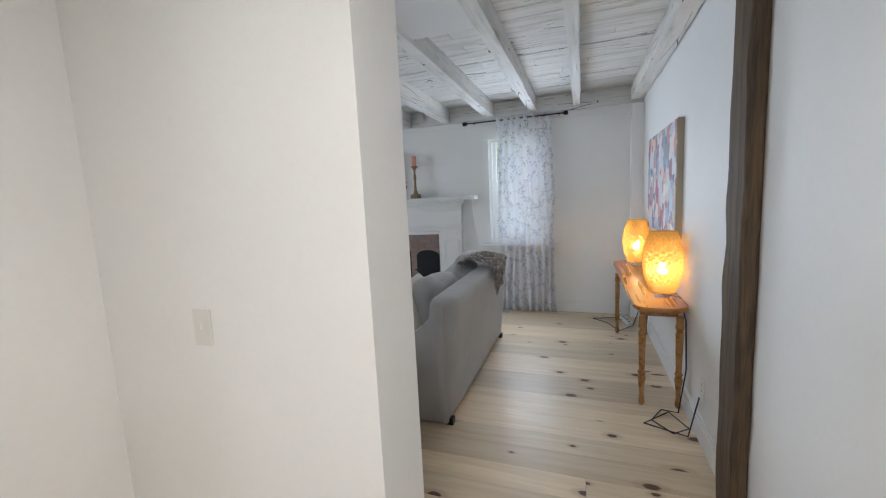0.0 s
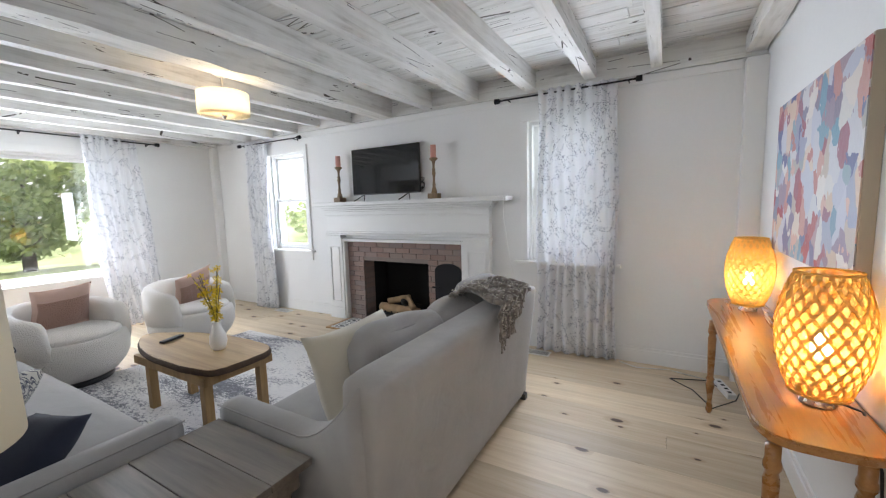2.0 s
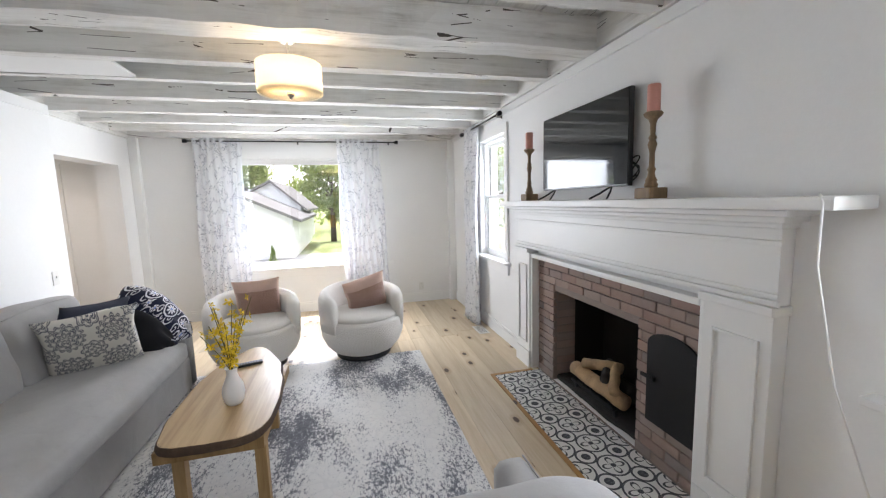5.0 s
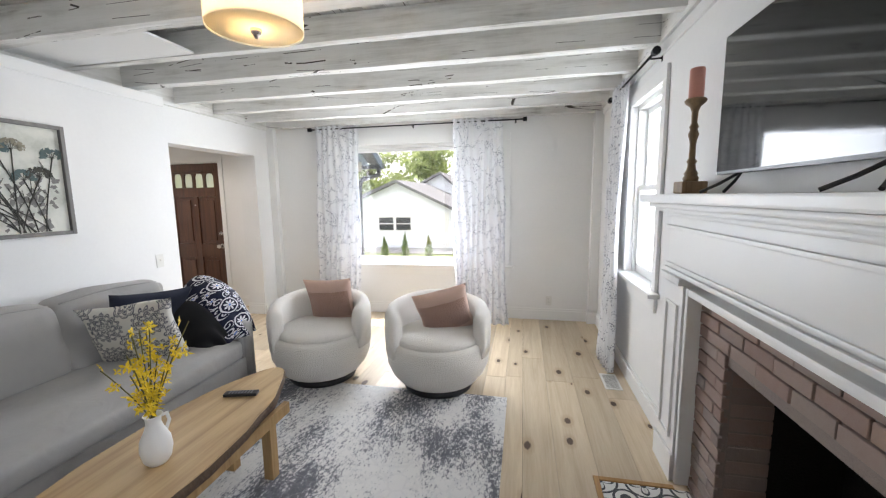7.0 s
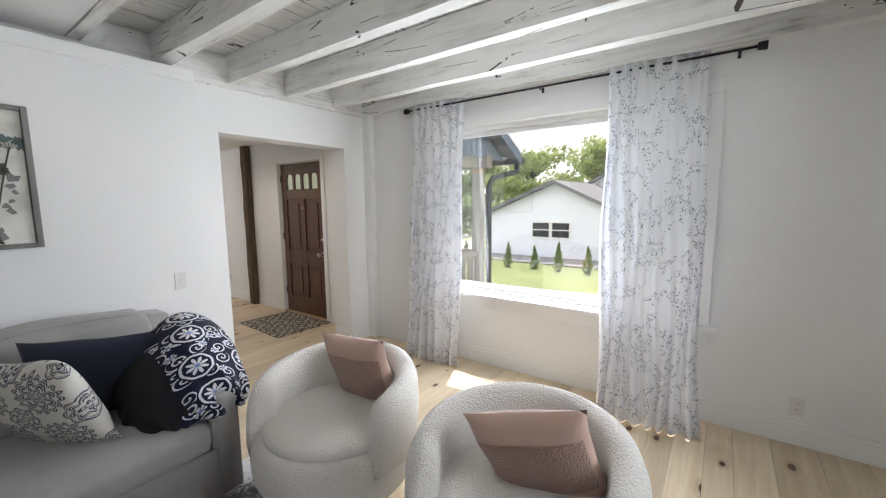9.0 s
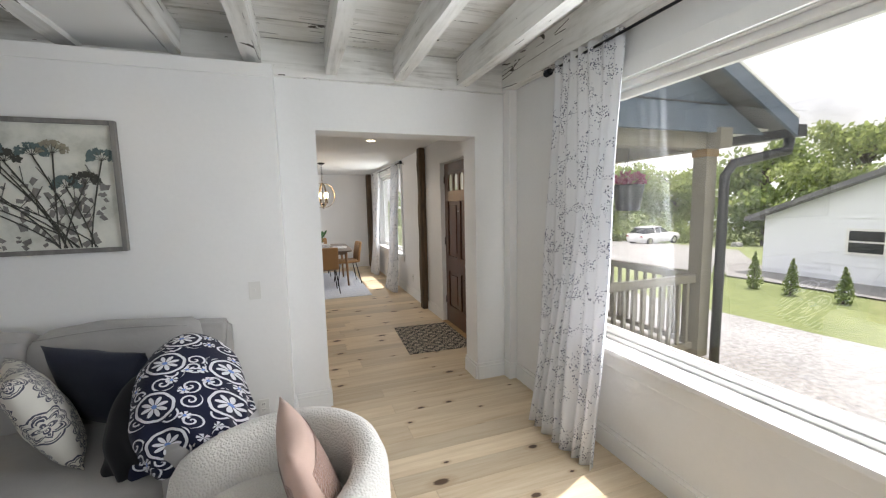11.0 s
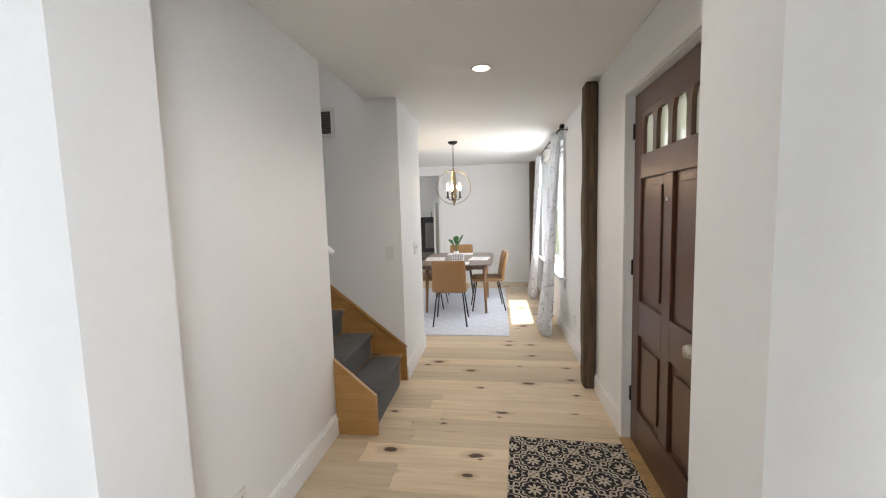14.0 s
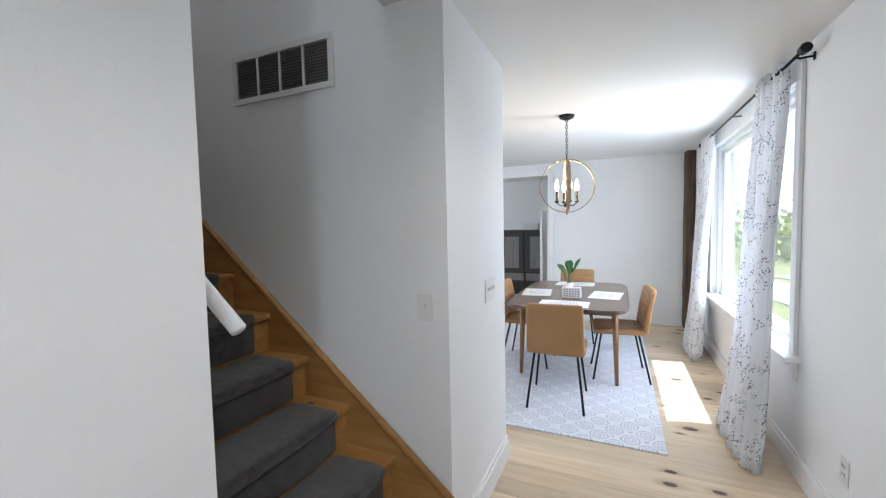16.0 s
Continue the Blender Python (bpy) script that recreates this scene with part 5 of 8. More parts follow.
def petal_fleck(bm, c, size):
    """A small painted fleck lying on the paper."""
    ang = rng.uniform(0, 6.28)
    ca, sa = math.cos(ang) * size, math.sin(ang) * size
    bm.faces.new([bm.verts.new(c + Vector((px * ca - pz * sa, 0, px * sa + pz * ca))) for px, pz in ((0.014, 0), (0.005, 0.01), (-0.012, 0.006), (-0.008, -0.009))])


for k in range(13):
    st, bl = shape(), shape()
    x0, x1 = rng.uniform(-0.42, -0.24), -0.49 + 0.08 * k + rng.uniform(-0.03, 0.03)
    zt = rng.uniform(0.3, 0.63)
    pts = [(x0 + (x1 - x0) * q ** 1.3, 0.0225, 0.03 + (zt - 0.03) * q) for q in [i / 8 for i in range(9)]]
    tube(st, pts, 0.0036, 5)
    for _ in range(3):
        p = Vector(pts[rng.randrange(3, 7)])
        tube(st, [p, p + Vector((rng.uniform(-0.07, 0.07), 0, rng.uniform(0.04, 0.1)))], 0.0018, 4)
    for q in range(7):
        a = math.pi * (q + 0.5) / 7
        tube(st, [Vector((x1, 0.0225, zt)), Vector((x1 + math.cos(a) * 0.05, 0.0225, zt + 0.012 + math.sin(a) * 0.04))], 0.0014, 4)
    for _ in range(90):
        a, rr = rng.uniform(-0.3, 3.44), rng.uniform(0.3, 1.0) ** 0.6
        petal_fleck(bl, Vector((x1 + math.cos(a) * rr * 0.07, 0.0215 + rng.uniform(0, 0.002), zt + 0.012 + math.sin(a) * rr * 0.055)), rng.uniform(0.5, 1.05))
    part("stem", st, STEM, bo, "dark ink stem")
    part("bloom", bl, (BLOOM, STEM, BLOOM, BLOOM2)[k % 4], bo, "loose painted flower head")
lf = shape()
for _ in range(150):
    petal_fleck(lf, Vector((rng.uniform(-0.5, 0.5), 0.021 + rng.uniform(0, 0.001), rng.uniform(0.04, 0.4))), rng.uniform(0.8, 2.2))
tagged(part("faint_leaves", lf, FRAMEGREY, bo, "scattered grey leaf marks"), "scattered grey leaf marks", "", "", "stuff")

# ---- ceiling light ----
cl = thing("ceiling_light", "drum ceiling light with a cream linen shade, lit", "ceiling light", pose(-2.84, 3.26, 2.15))
part("canopy", lathe([(0.0001, 0.345), (0.065, 0.345), (0.06, 0.33), (0.04, 0.315), (0.02, 0.308), (0.0001, 0.308)], 24), NICKEL, cl, "", True)
part("stem", tube(shape(), [(0, 0, 0.31), (0, 0, 0.2)], 0.01, 10), NICKEL, cl)
sh = lathe([(0.178, 0.03), (0.18, 0.03), (0.18, 0.19), (0.178, 0.19)], 40, close=False)
part("shade", sh, SHADE, cl, "cream linen drum", True)
part("diffuser", lathe([(0.0001, 0.036), (0.176, 0.036), (0.176, 0.039), (0.0001, 0.039)], 40), SHADE, cl, "", True)
part("finial", lathe([(0.0001, 0.0), (0.008, 0.003), (0.012, 0.012), (0.02, 0.022), (0.022, 0.035), (0.0001, 0.035)], 14), NICKEL, cl, "", True)
for a in (0.5, 2.6, 4.7):
    part("arm", tube(shape(), [(0, 0, 0.2), (0.177 * math.cos(a), 0.177 * math.sin(a), 0.188)], 0.003, 5), NICKEL, cl)


# ---- sofas ----
def sofa(name, m, length, label, cushions, depth=0.9):
    """A slipcovered sofa: length along x, back at y = 0, seat towards y = depth."""
    s = thing(name, label, "sofa", m)
    part("base", soft_box(0.06, length - 0.06, 0.12, depth - 0.02, 0.035, 0.3, 0.025, 10), SOFA, s, "", True)
    bk = soft_box(0.02, length - 0.02, 0.0, 0.2, 0.03, 0.86, 0.045, 14)
    for v in bk.verts:
        v.co.y -= (v.co.z - 0.45) * 0.1
        v.co.x += (v.co.z - 0.4) * 0.03 * (-1 if v.co.x < length / 2 else 1)
    part("back", bk, SOFA, s, "", True)
    n = 16
    for side in (0, 1):
        bm = bmesh.new()
        x0, x1 = (0.0, 0.13) if side == 0 else (length - 0.13, length)
        rings = []
        for j in range(n + 1):
            v = j / n
            yy = 0.06 + (depth - 0.06) * v
            top = 0.585 + 0.265 * max(0, 1 - v * 2.6) ** 1.7
            fl = 0.02 * (1 - v)
            prof = [(x0, 0.03), (x0 - (fl if side == 0 else 0), top * 0.55), (x0 - (fl if side == 0 else 0), top - 0.03), (x0 + 0.025, top - 0.004), ((x0 + x1) / 2, top), (x1 - 0.025, top - 0.004),
                    (x1 + (fl if side else 0), top - 0.03), (x1 + (fl if side else 0), top * 0.55), (x1, 0.03)]
            rings.append([bm.verts.new((px, yy, pz)) for px, pz in prof])
        k = len(rings[0])
        for a, b in zip(rings, rings[1:]):
            for i in range(k):
                bm.faces.new((a[i], a[(i + 1) % k], b[(i + 1) % k], b[i]))
        bm.faces.new(rings[0][::-1])
        bm.faces.new(rings[-1])
        bmesh.ops.recalc_face_normals(bm, faces=bm.faces[:])
        bmesh.ops.bevel(bm, geom=[e for e in bm.edges if e.verts[0] in rings[-1] and e.verts[1] in rings[-1]], offset=0.02, segments=3, affect="EDGES")
        arm = part("arm", bm, SOFA, s, "", True)
        pip = [(x0 + 0.004 if side == 0 else x1 - 0.004, 0.06 + (depth - 0.06) * j / n, 0.585 + 0.265 * max(0, 1 - j / n * 2.6) ** 1.7 - 0.014) for j in range(n + 1)]
        part("piping", tube(shape(), pip, 0.004, 5), SOFA, arm, "", True)
    part("seat_cushion", soft_box(0.14, length - 0.14, 0.16, depth + 0.015, 0.29, 0.455, 0.05, 14, 0.03, 5, 0.006), SOFA, s, "", True)
    part("skirt", soft_box(0.1, length - 0.1, depth - 0.035, depth - 0.005, 0.03, 0.3, 0.012, 8, 0.0, 2, 0.008), SOFA, s, "", True)
    for x in (0.06, length - 0.06):
        for yy in (0.06, depth - 0.07):
            part("foot", boxed(x - 0.025, x + 0.025, yy - 0.025, yy + 0.025, 0, 0.045, 0.004), BLACKP, s)
    w = (length - 0.28) / cushions if cushions else 0
    for i in range(cushions):
        c = soft_box(0.14 + w * i + 0.005, 0.14 + w * (i + 1) - 0.005, 0.16, 0.37, 0.44, 0.9, 0.05, 14, 0.03, i * 3, 0.014)
        for v in c.verts:
            v.co.y -= (v.co.z - 0.44) * 0.2
        bc = part("back_cushion", c, SOFA, s, "", True)
        xa, xb = 0.14 + w * i + 0.03, 0.14 + w * (i + 1) - 0.03
        part("piping", tube(shape(), [(xa + (xb - xa) * q / 12, 0.35 - 0.094, 0.893 + 0.022 * math.sin(math.pi * q / 12)) for q in range(13)], 0.004, 5), SOFA, bc, "", True)
    return s


sofa("sofa", pose(-0.69, 2.33, 0, 0, 0, 90), 1.8, "grey slipcovered sofa standing with its back to the passage", 0, 0.92)
sofa("sofa", pose(-1.6, 1.22, 0, 0, 0, 0) @ Matrix.Translation((-2.45, 0, 0)), 2.45, "long grey slipcovered sofa against the wall", 3, 0.97)


def cushion(name, m, w, h, t, mat, label, seed, group="", tuft=None):
    p = thing(name, label, "cushion", m, group)
    body = part("cover", pillow(w, h, t, 18, 0.01, seed), mat, p, "", True)
    n = 14
    ed = [(-w / 2 + w * k / n, 0, -h / 2) for k in range(n)] + [(w / 2, 0, -h / 2 + h * k / n) for k in range(n)] + [(w / 2 - w * k / n, 0, h / 2) for k in range(n)] + [(-w / 2, 0, h / 2 - h * k / n) for k in range(n + 1)]
    if tuft:
        band = pillow(w * 0.985, h, t * 1.06, 18, 0.01, seed)
        bmesh.ops.delete(band, geom=[f for f in band.faces if abs(f.calc_center_median().z) > h * 0.27], context="FACES")
        part("tufted_band", band, tuft, p, "looped band across the middle", True)
    return p


# cushions and throw on the sofa by the passage
cushion("cream_cushion", pose(-1.12, 2.76, 0.67, -22, 0, 88), 0.54, 0.48, 0.23, CREAM, "cream linen cushion leaning on grey sofa", 2)
def box_cushion(m, w, h, t, label, seed):
    """A slack feather cushion with boxed sides and welted edges."""
    p = thing("grey_cushion", label, "cushion", m)
    part("cover", soft_box(-w / 2, w / 2, -t / 2, t / 2, -h / 2, h / 2, 0.085, 16, 0.035, seed, 0.022), SOFA, p, "", True)
    n = 16
    for side in (-1, 1):
        pts = [((w / 2 - 0.035) * math.copysign(abs(math.cos(a)) ** 0.3, math.cos(a)), side * (t / 2 - 0.02), (h / 2 - 0.03) * math.copysign(abs(math.sin(a)) ** 0.3, math.sin(a))) for a in [2 * math.pi * (k + 0.5) / n for k in range(n + 1)]]
        part("piping", tube(shape(), pts, 0.0045, 5), SOFA, p, "", True)
    return p


box_cushion(pose(-0.98, 2.93, 0.66, -16, 3, 88), 0.6, 0.43, 0.22, "slack grey sofa cushion matching the slipcover", 3)
box_cushion(pose(-0.96, 3.4, 0.65, -14, -5, 92), 0.46, 0.42, 0.22, "slack grey sofa cushion half under knitted throw", 4)
box_cushion(pose(-0.95, 3.84, 0.69, -12, 3, 88), 0.5, 0.46, 0.23, "creased grey sofa cushion under the knitted throw", 7)


def throw(name, m, w, l, mat, label, fold, seed, fringe=True, nu=30, nv=46, amp=0.018, ribs=0.0, tuft=None, slant=0.0):
    """Cloth laid over an edge; fold(v) gives a place (out, up) and the sideways drift along its length."""
    s = thing(name, label, "blanket", m)
    bm = bmesh.new()
    rows = []
    for j in range(nv + 1):
        v = j / nv
        out, up, drift = fold(v)
        row = []
        for i in range(nu + 1):
            u = i / nu - 0.5
            p = Vector((u * w * (1 - 0.12 * math.sin(3 * v)) * (1 - 1.1 * max(0.0, v - 0.62)) + drift, out, up))
            if v > 0.62:
                p.z += (v - 0.62) * slant * (u + 0.5)
            n = noise.noise_vector(Vector((u * 4 + seed, v * 4, seed)))
            n2 = noise.noise(Vector((u * 11 + seed, v * 2.5, 1)))
            p += n * amp + Vector((0, 0.0, abs(n2) * amp * 1.4))
            if ribs:
                p += Vector((0, -0.5 if v > 0.55 else 0.3, 0.8)) * ribs * math.sin((u + 0.25 * math.sin(3 * v + seed) + 0.35 * v) * w * 2 * math.pi / 0.085)
            row.append(bm.verts.new(p))
        rows.append(row)
    for a, b in zip(rows, rows[1:]):
        for i in range(nu):
            bm.faces.new((a[i], a[i + 1], b[i + 1], b[i]))
    bmesh.ops.recalc_face_normals(bm, faces=bm.faces[:])
    spots = [v.co.copy() for v in bm.verts]
    ends = [r.co.copy() for r in rows[-1]]
    sheet_ob = part("cloth", bm, mat, s, "", True)
    so = sheet_ob.modifiers.new("thickness", "SOLIDIFY")
    so.thickness = 0.012
    if tuft:
        rr, tf = random.Random(seed), bmesh.new()
        for p in rr.sample(spots, min(len(spots), 620)):
            side = 1 if rr.random() < 0.9 else -1
            c = p + Vector((rr.uniform(-0.008, 0.008), (-0.006 if p.y < -0.15 else 0.004) * side, 0.009 * side))
            s2 = rr.uniform(0.003, 0.0062)
            ring = [tf.verts.new(c + Vector((math.cos(k * 1.257) * s2 * 1.5, math.sin(k * 1.257) * s2, 0))) for k in range(5)]
            for z in (s2 * 0.8, -s2 * 0.8):
                top = tf.verts.new(c + Vector((0, 0, z)))
                for k in range(5):
                    tf.faces.new((ring[k], ring[(k + 1) % 5], top) if z > 0 else (ring[(k + 1) % 5], ring[k], top))
        tagged(part("tuft_yarn", tf, tuft, s, "cream yarn nubs", True), "cream yarn nubs", "", "", "stuff")
    if fringe:
        fr = bmesh.new()
        rr = random.Random(seed)
        for k in range(len(ends) - 1):
            for q in (0.2, 0.7):
                p = ends[k].lerp(ends[k + 1], q)
                tube(fr, [p + Vector((0, 0, 0.01)), p + Vector((rr.uniform(-0.012, 0.012), rr.uniform(-0.005, 0.012), -0.035)), p + Vector((rr.uniform(-0.02, 0.02), rr.uniform(-0.005, 0.01), -0.075))], 0.0035, 4)
        part("fringe", fr, mat, s)
    return s


def fold_knit(v):
    dr = 0.14 - 0.32 * v
    if v < 0.45:
        return (0.52 - 0.42 * v / 0.45, 0.64 + 0.3 * (v / 0.45) ** 0.8, dr)
    if v < 0.62:
        a = (v - 0.45) / 0.17
        return (0.1 - 0.285 * a, 0.94 - 0.03 * a + 0.015 * math.sin(a * math.pi), dr)
    return (-0.185 - 0.01 * v, 0.91 - (v - 0.62) * 0.44, dr)


throw("knitted_throw", pose(-0.79, 3.6, 0.0, 0, 0, 90), 0.57, 0.9, KNIT, "chunky taupe knitted throw draped over sofa back", fold_knit, 5, True, 60, 60, 0.034, 0.019, CREAM, 0.4)

# cushions and blanket on the long sofa
cushion("damask_cushion", pose(-3.4, 1.82, 0.665, -22, 4, -62), 0.52, 0.48, 0.17, DAMASK, "grey and white damask print cushion", 8)
cushion("navy_cushion", pose(-3.6, 1.7, 0.68, -20, -4, -22), 0.5, 0.48, 0.15, NAVY, "plain dark navy cushion behind damask cushion", 9)
cushion("damask_cushion", pose(-2.24, 1.7, 0.6, -42, 0, -40), 0.5, 0.44, 0.17, DAMASK, "grey and white damask print cushion by the sofa arm", 12)
cushion("navy_cushion", pose(-1.93, 1.78, 0.54, -52, -8, 10), 0.4, 0.36, 0.15, NAVY, "dark navy cushion lying against the sofa arm", 13)


def blanket_heap(m, size, label, mat=BLANKET):
    """A fleece draped in a dome over the sofa's corner, its hem waving."""
    s = thing("navy_blanket", label, "blanket", m)
    bm = bmesh.new()
    rows, nu, nv = [], 44, 40
    for j in range(nv + 1):
        b = j / nv * radians(84)
        row = []
        for i in range(nu + 1):
            a = (i / nu * 2 - 1) * radians(86)
            hem = max(0.0, abs(i / nu * 2 - 1) - 0.6) + max(0.0, j / nv - 0.6)
            k = 1 + 0.06 * noise.noise(Vector((a * 1.3, b * 1.6, 4))) + hem * 0.16 * math.sin(a * 7 + b * 9)
            ca, cb = max(0.0, math.cos(a)) ** 0.8, math.cos(b)
            p = Vector((math.sin(a) * size[0] * (0.6 + 0.4 * cb) * k, math.sin(b) * size[1] * (0.55 + 0.45 * ca) * k, size[2] * ca * cb * k))
            p.z -= hem * 0.05
            row.append(bm.verts.new(p))
        rows.append(row)
    for a, b in zip(rows, rows[1:]):
        for i in range(nu):
            bm.faces.new((a[i], a[i + 1], b[i + 1], b[i]))
    bmesh.ops.recalc_face_normals(bm, faces=bm.faces[:])
    so = part("cloth", bm, mat, s, "", True).modifiers.new("thickness", "SOLIDIFY")
    so.thickness = 0.014
    return s


blanket_heap(pose(-3.96, 1.78, 0.44), (0.26, 0.42, 0.49), "navy fleece blanket with white flower scrolls draped over sofa corner")
blanket_heap(pose(-3.79, 1.82, 0.445), (0.15, 0.32, 0.34), "black plush underside of folded fleece blanket", PLUSH)
fringe = shape()
rng = random.Random(77)
for k in range(46):
    y = 1.74 + 0.17 * k / 45
    z = 0.77 - 0.05 * k / 45
    d = rng.uniform(0.005, 0.02)
    tube(fringe, [(-4.075, y, z), (-4.085 - d, y + rng.uniform(-0.02, 0.02), z - 0.1), (-4.08 - d, y + rng.uniform(-0.03, 0.03), z - rng.uniform(0.22, 0.33))], 0.005, 5)
solid("blanket_fringe", fringe, PLUSH, "black knotted fringe of the fleece blanket over sofa arm", "fringe")


# ---- swivel chairs ----
def swivel_chair(m, label):
    c = thing("swivel_chair", label, "armchair", m, "pair of swivel chairs")
    part("plinth", lathe([(0.0001, 0.0), (0.27, 0.0), (0.275, 0.01), (0.275, 0.045), (0.0001, 0.045)], 40), BLACKP, c, "black swivel base", True)
    part("body", lathe([(0.0001, 0.046), (0.26, 0.046), (0.31, 0.07), (0.37, 0.14), (0.405, 0.22), (0.412, 0.3), (0.4, 0.37), (0.385, 0.4), (0.0001, 0.4)], 48), BOUCLE, c, "", True)
    part("seat_cushion", lathe([(0.0001, 0.38), (0.33, 0.38), (0.355, 0.4), (0.358, 0.42), (0.335, 0.445), (0.25, 0.458), (0.0001, 0.465)], 48), BOUCLE, c, "", True)
    bm = bmesh.new()
    rings = []
    n = 44
    for j in range(n + 1):
        q = j / n * 2 - 1
        a = q * radians(128)
        e = min(1.0, (1 - abs(q)) / 0.12)
        e = math.sqrt(max(0.0, 1 - (1 - e) ** 2))
        top = 0.37 + (0.70 - 0.37 - 0.1 * abs(q) ** 2) * (0.25 + 0.75 * e)
        th = 0.115 * (0.3 + 0.7 * e)
        ring = []
        ro = 0.415
        prof = [(ro - th, 0.36), (ro - th, top - 0.06), (ro - th * 0.9, top - 0.02), (ro - th * 0.5, top), (ro - th * 0.12, top - 0.02), (ro + 0.006, top - 0.07), (ro + 0.01, (top + 0.3) / 2), (ro, 0.3), (ro - 0.02, 0.3)]
        for r, z in prof:
            ring.append(bm.verts.new((-math.cos(a) * r, math.sin(a) * r, z)))
        rings.append(ring)
    k = len(rings[0])
    for a, b in zip(rings, rings[1:]):
        for i in range(k):
            bm.faces.new((a[i], a[(i + 1) % k], b[(i + 1) % k], b[i]))
    bm.faces.new(rings[0][::-1])
    bm.faces.new(rings[-1])
    bmesh.ops.recalc_face_normals(bm, faces=bm.faces[:])
    part("backrest", bm, BOUCLE, c, "wrap-around back and arms", True)
    return c


swivel_chair(pose(-4.33, 2.62, 0.0135, 0, 0, 20), "round cream boucle swivel chair facing the table")
swivel_chair(pose(-4.34, 3.64, 0.0135, 0, 0, 12), "round cream boucle swivel chair beside the window")
cushion("pink_cushion", pose(-4.49, 2.64, 0.62, -18, 1, -84), 0.43, 0.45, 0.14, PINK, "dusty pink cushion with a tufted band", 31, "pink cushions", PINKTUFT)
cushion("pink_cushion", pose(-4.38, 3.69, 0.605, -24, 14, -78), 0.44, 0.46, 0.14, PINK, "dusty pink cushion with a tufted band, tilted", 32, "pink cushions", PINKTUFT)

# ---- rug ----
rg = bmesh.new()
box(rg, -4.2, -1.25, 1.95, 4.2, 0.0005, 0.012)
bmesh.ops.bevel(rg, geom=[e for e in rg.edges], offset=0.003, segments=1, affect="EDGES")
solid("area_rug", rg, RUG, "distressed pale grey and slate blue area rug", "rug")

# ---- live-edge coffee table ----
ct = thing("coffee_table", "live-edge maple slab coffee table on square legs", "coffee table", pose(-2.8, 2.85, 0.0125))
outline = []
for k in range(64):
    a = 2 * math.pi * k / 64
    ca, sa = math.cos(a), math.sin(a)
    x = 0.62 * math.copysign(abs(ca) ** (0.42 if ca > 0 else 0.75), ca)
    half = 0.255 if x > 0.1 else 0.255 - 0.13 * ((0.1 - x) / 0.72) ** 1.6
    y = half * math.copysign(abs(sa) ** (0.4 if x > 0 else 0.8), sa) + 0.05 * x * 0.5
    w = noise.noise(Vector((x * 5, y * 5, 3.3))) * 0.02
    outline.append((x + w, y + w * 1.2))
slab = prism(outline, 0.438, 0.478)
part("slab_top", slab, SLAB, ct, "honey maple slab with a wavy edge")
rim = bmesh.new()
n = len(outline)
rings = []
for z, g in ((0.434, -0.01), (0.438, 0.006), (0.455, 0.012), (0.47, 0.007), (0.4785, -0.003)):
    ring = []
    for k, (x, y) in enumerate(outline):
        d = Vector((x, y * 2, 0)).normalized()
        j = g + noise.noise(Vector((x * 22, y * 22, z * 30))) * 0.006
        ring.append(rim.verts.new((x + d.x * j, y + d.y * j, z)))
    rings.append(ring)
for a, b in zip(rings, rings[1:]):
    for k in range(n):
        rim.faces.new((a[k], a[(k + 1) % n], b[(k + 1) % n], b[k]))
part("bark_rim", rim, BARK, ct, "dark rough bark edge", True)
for x, y in ((0.44, -0.17), (0.46, 0.2), (-0.31, 0.12), (-0.33, -0.14)):
    part("leg", boxed(x - 0.027, x + 0.027, y - 0.027, y + 0.027, 0, 0.385, 0.003), LEGWOOD, ct)
part("apron", boxed(-0.34, 0.52, 0.205, 0.235, 0.375, 0.4335, 0.003), LEGWOOD, ct)
part("apron", boxed(-0.34, 0.52, -0.235, -0.205, 0.375, 0.4335, 0.003), LEGWOOD, ct)
part("apron", boxed(0.52, 0.55, -0.235, 0.235, 0.375, 0.4335, 0.003), LEGWOOD, ct)

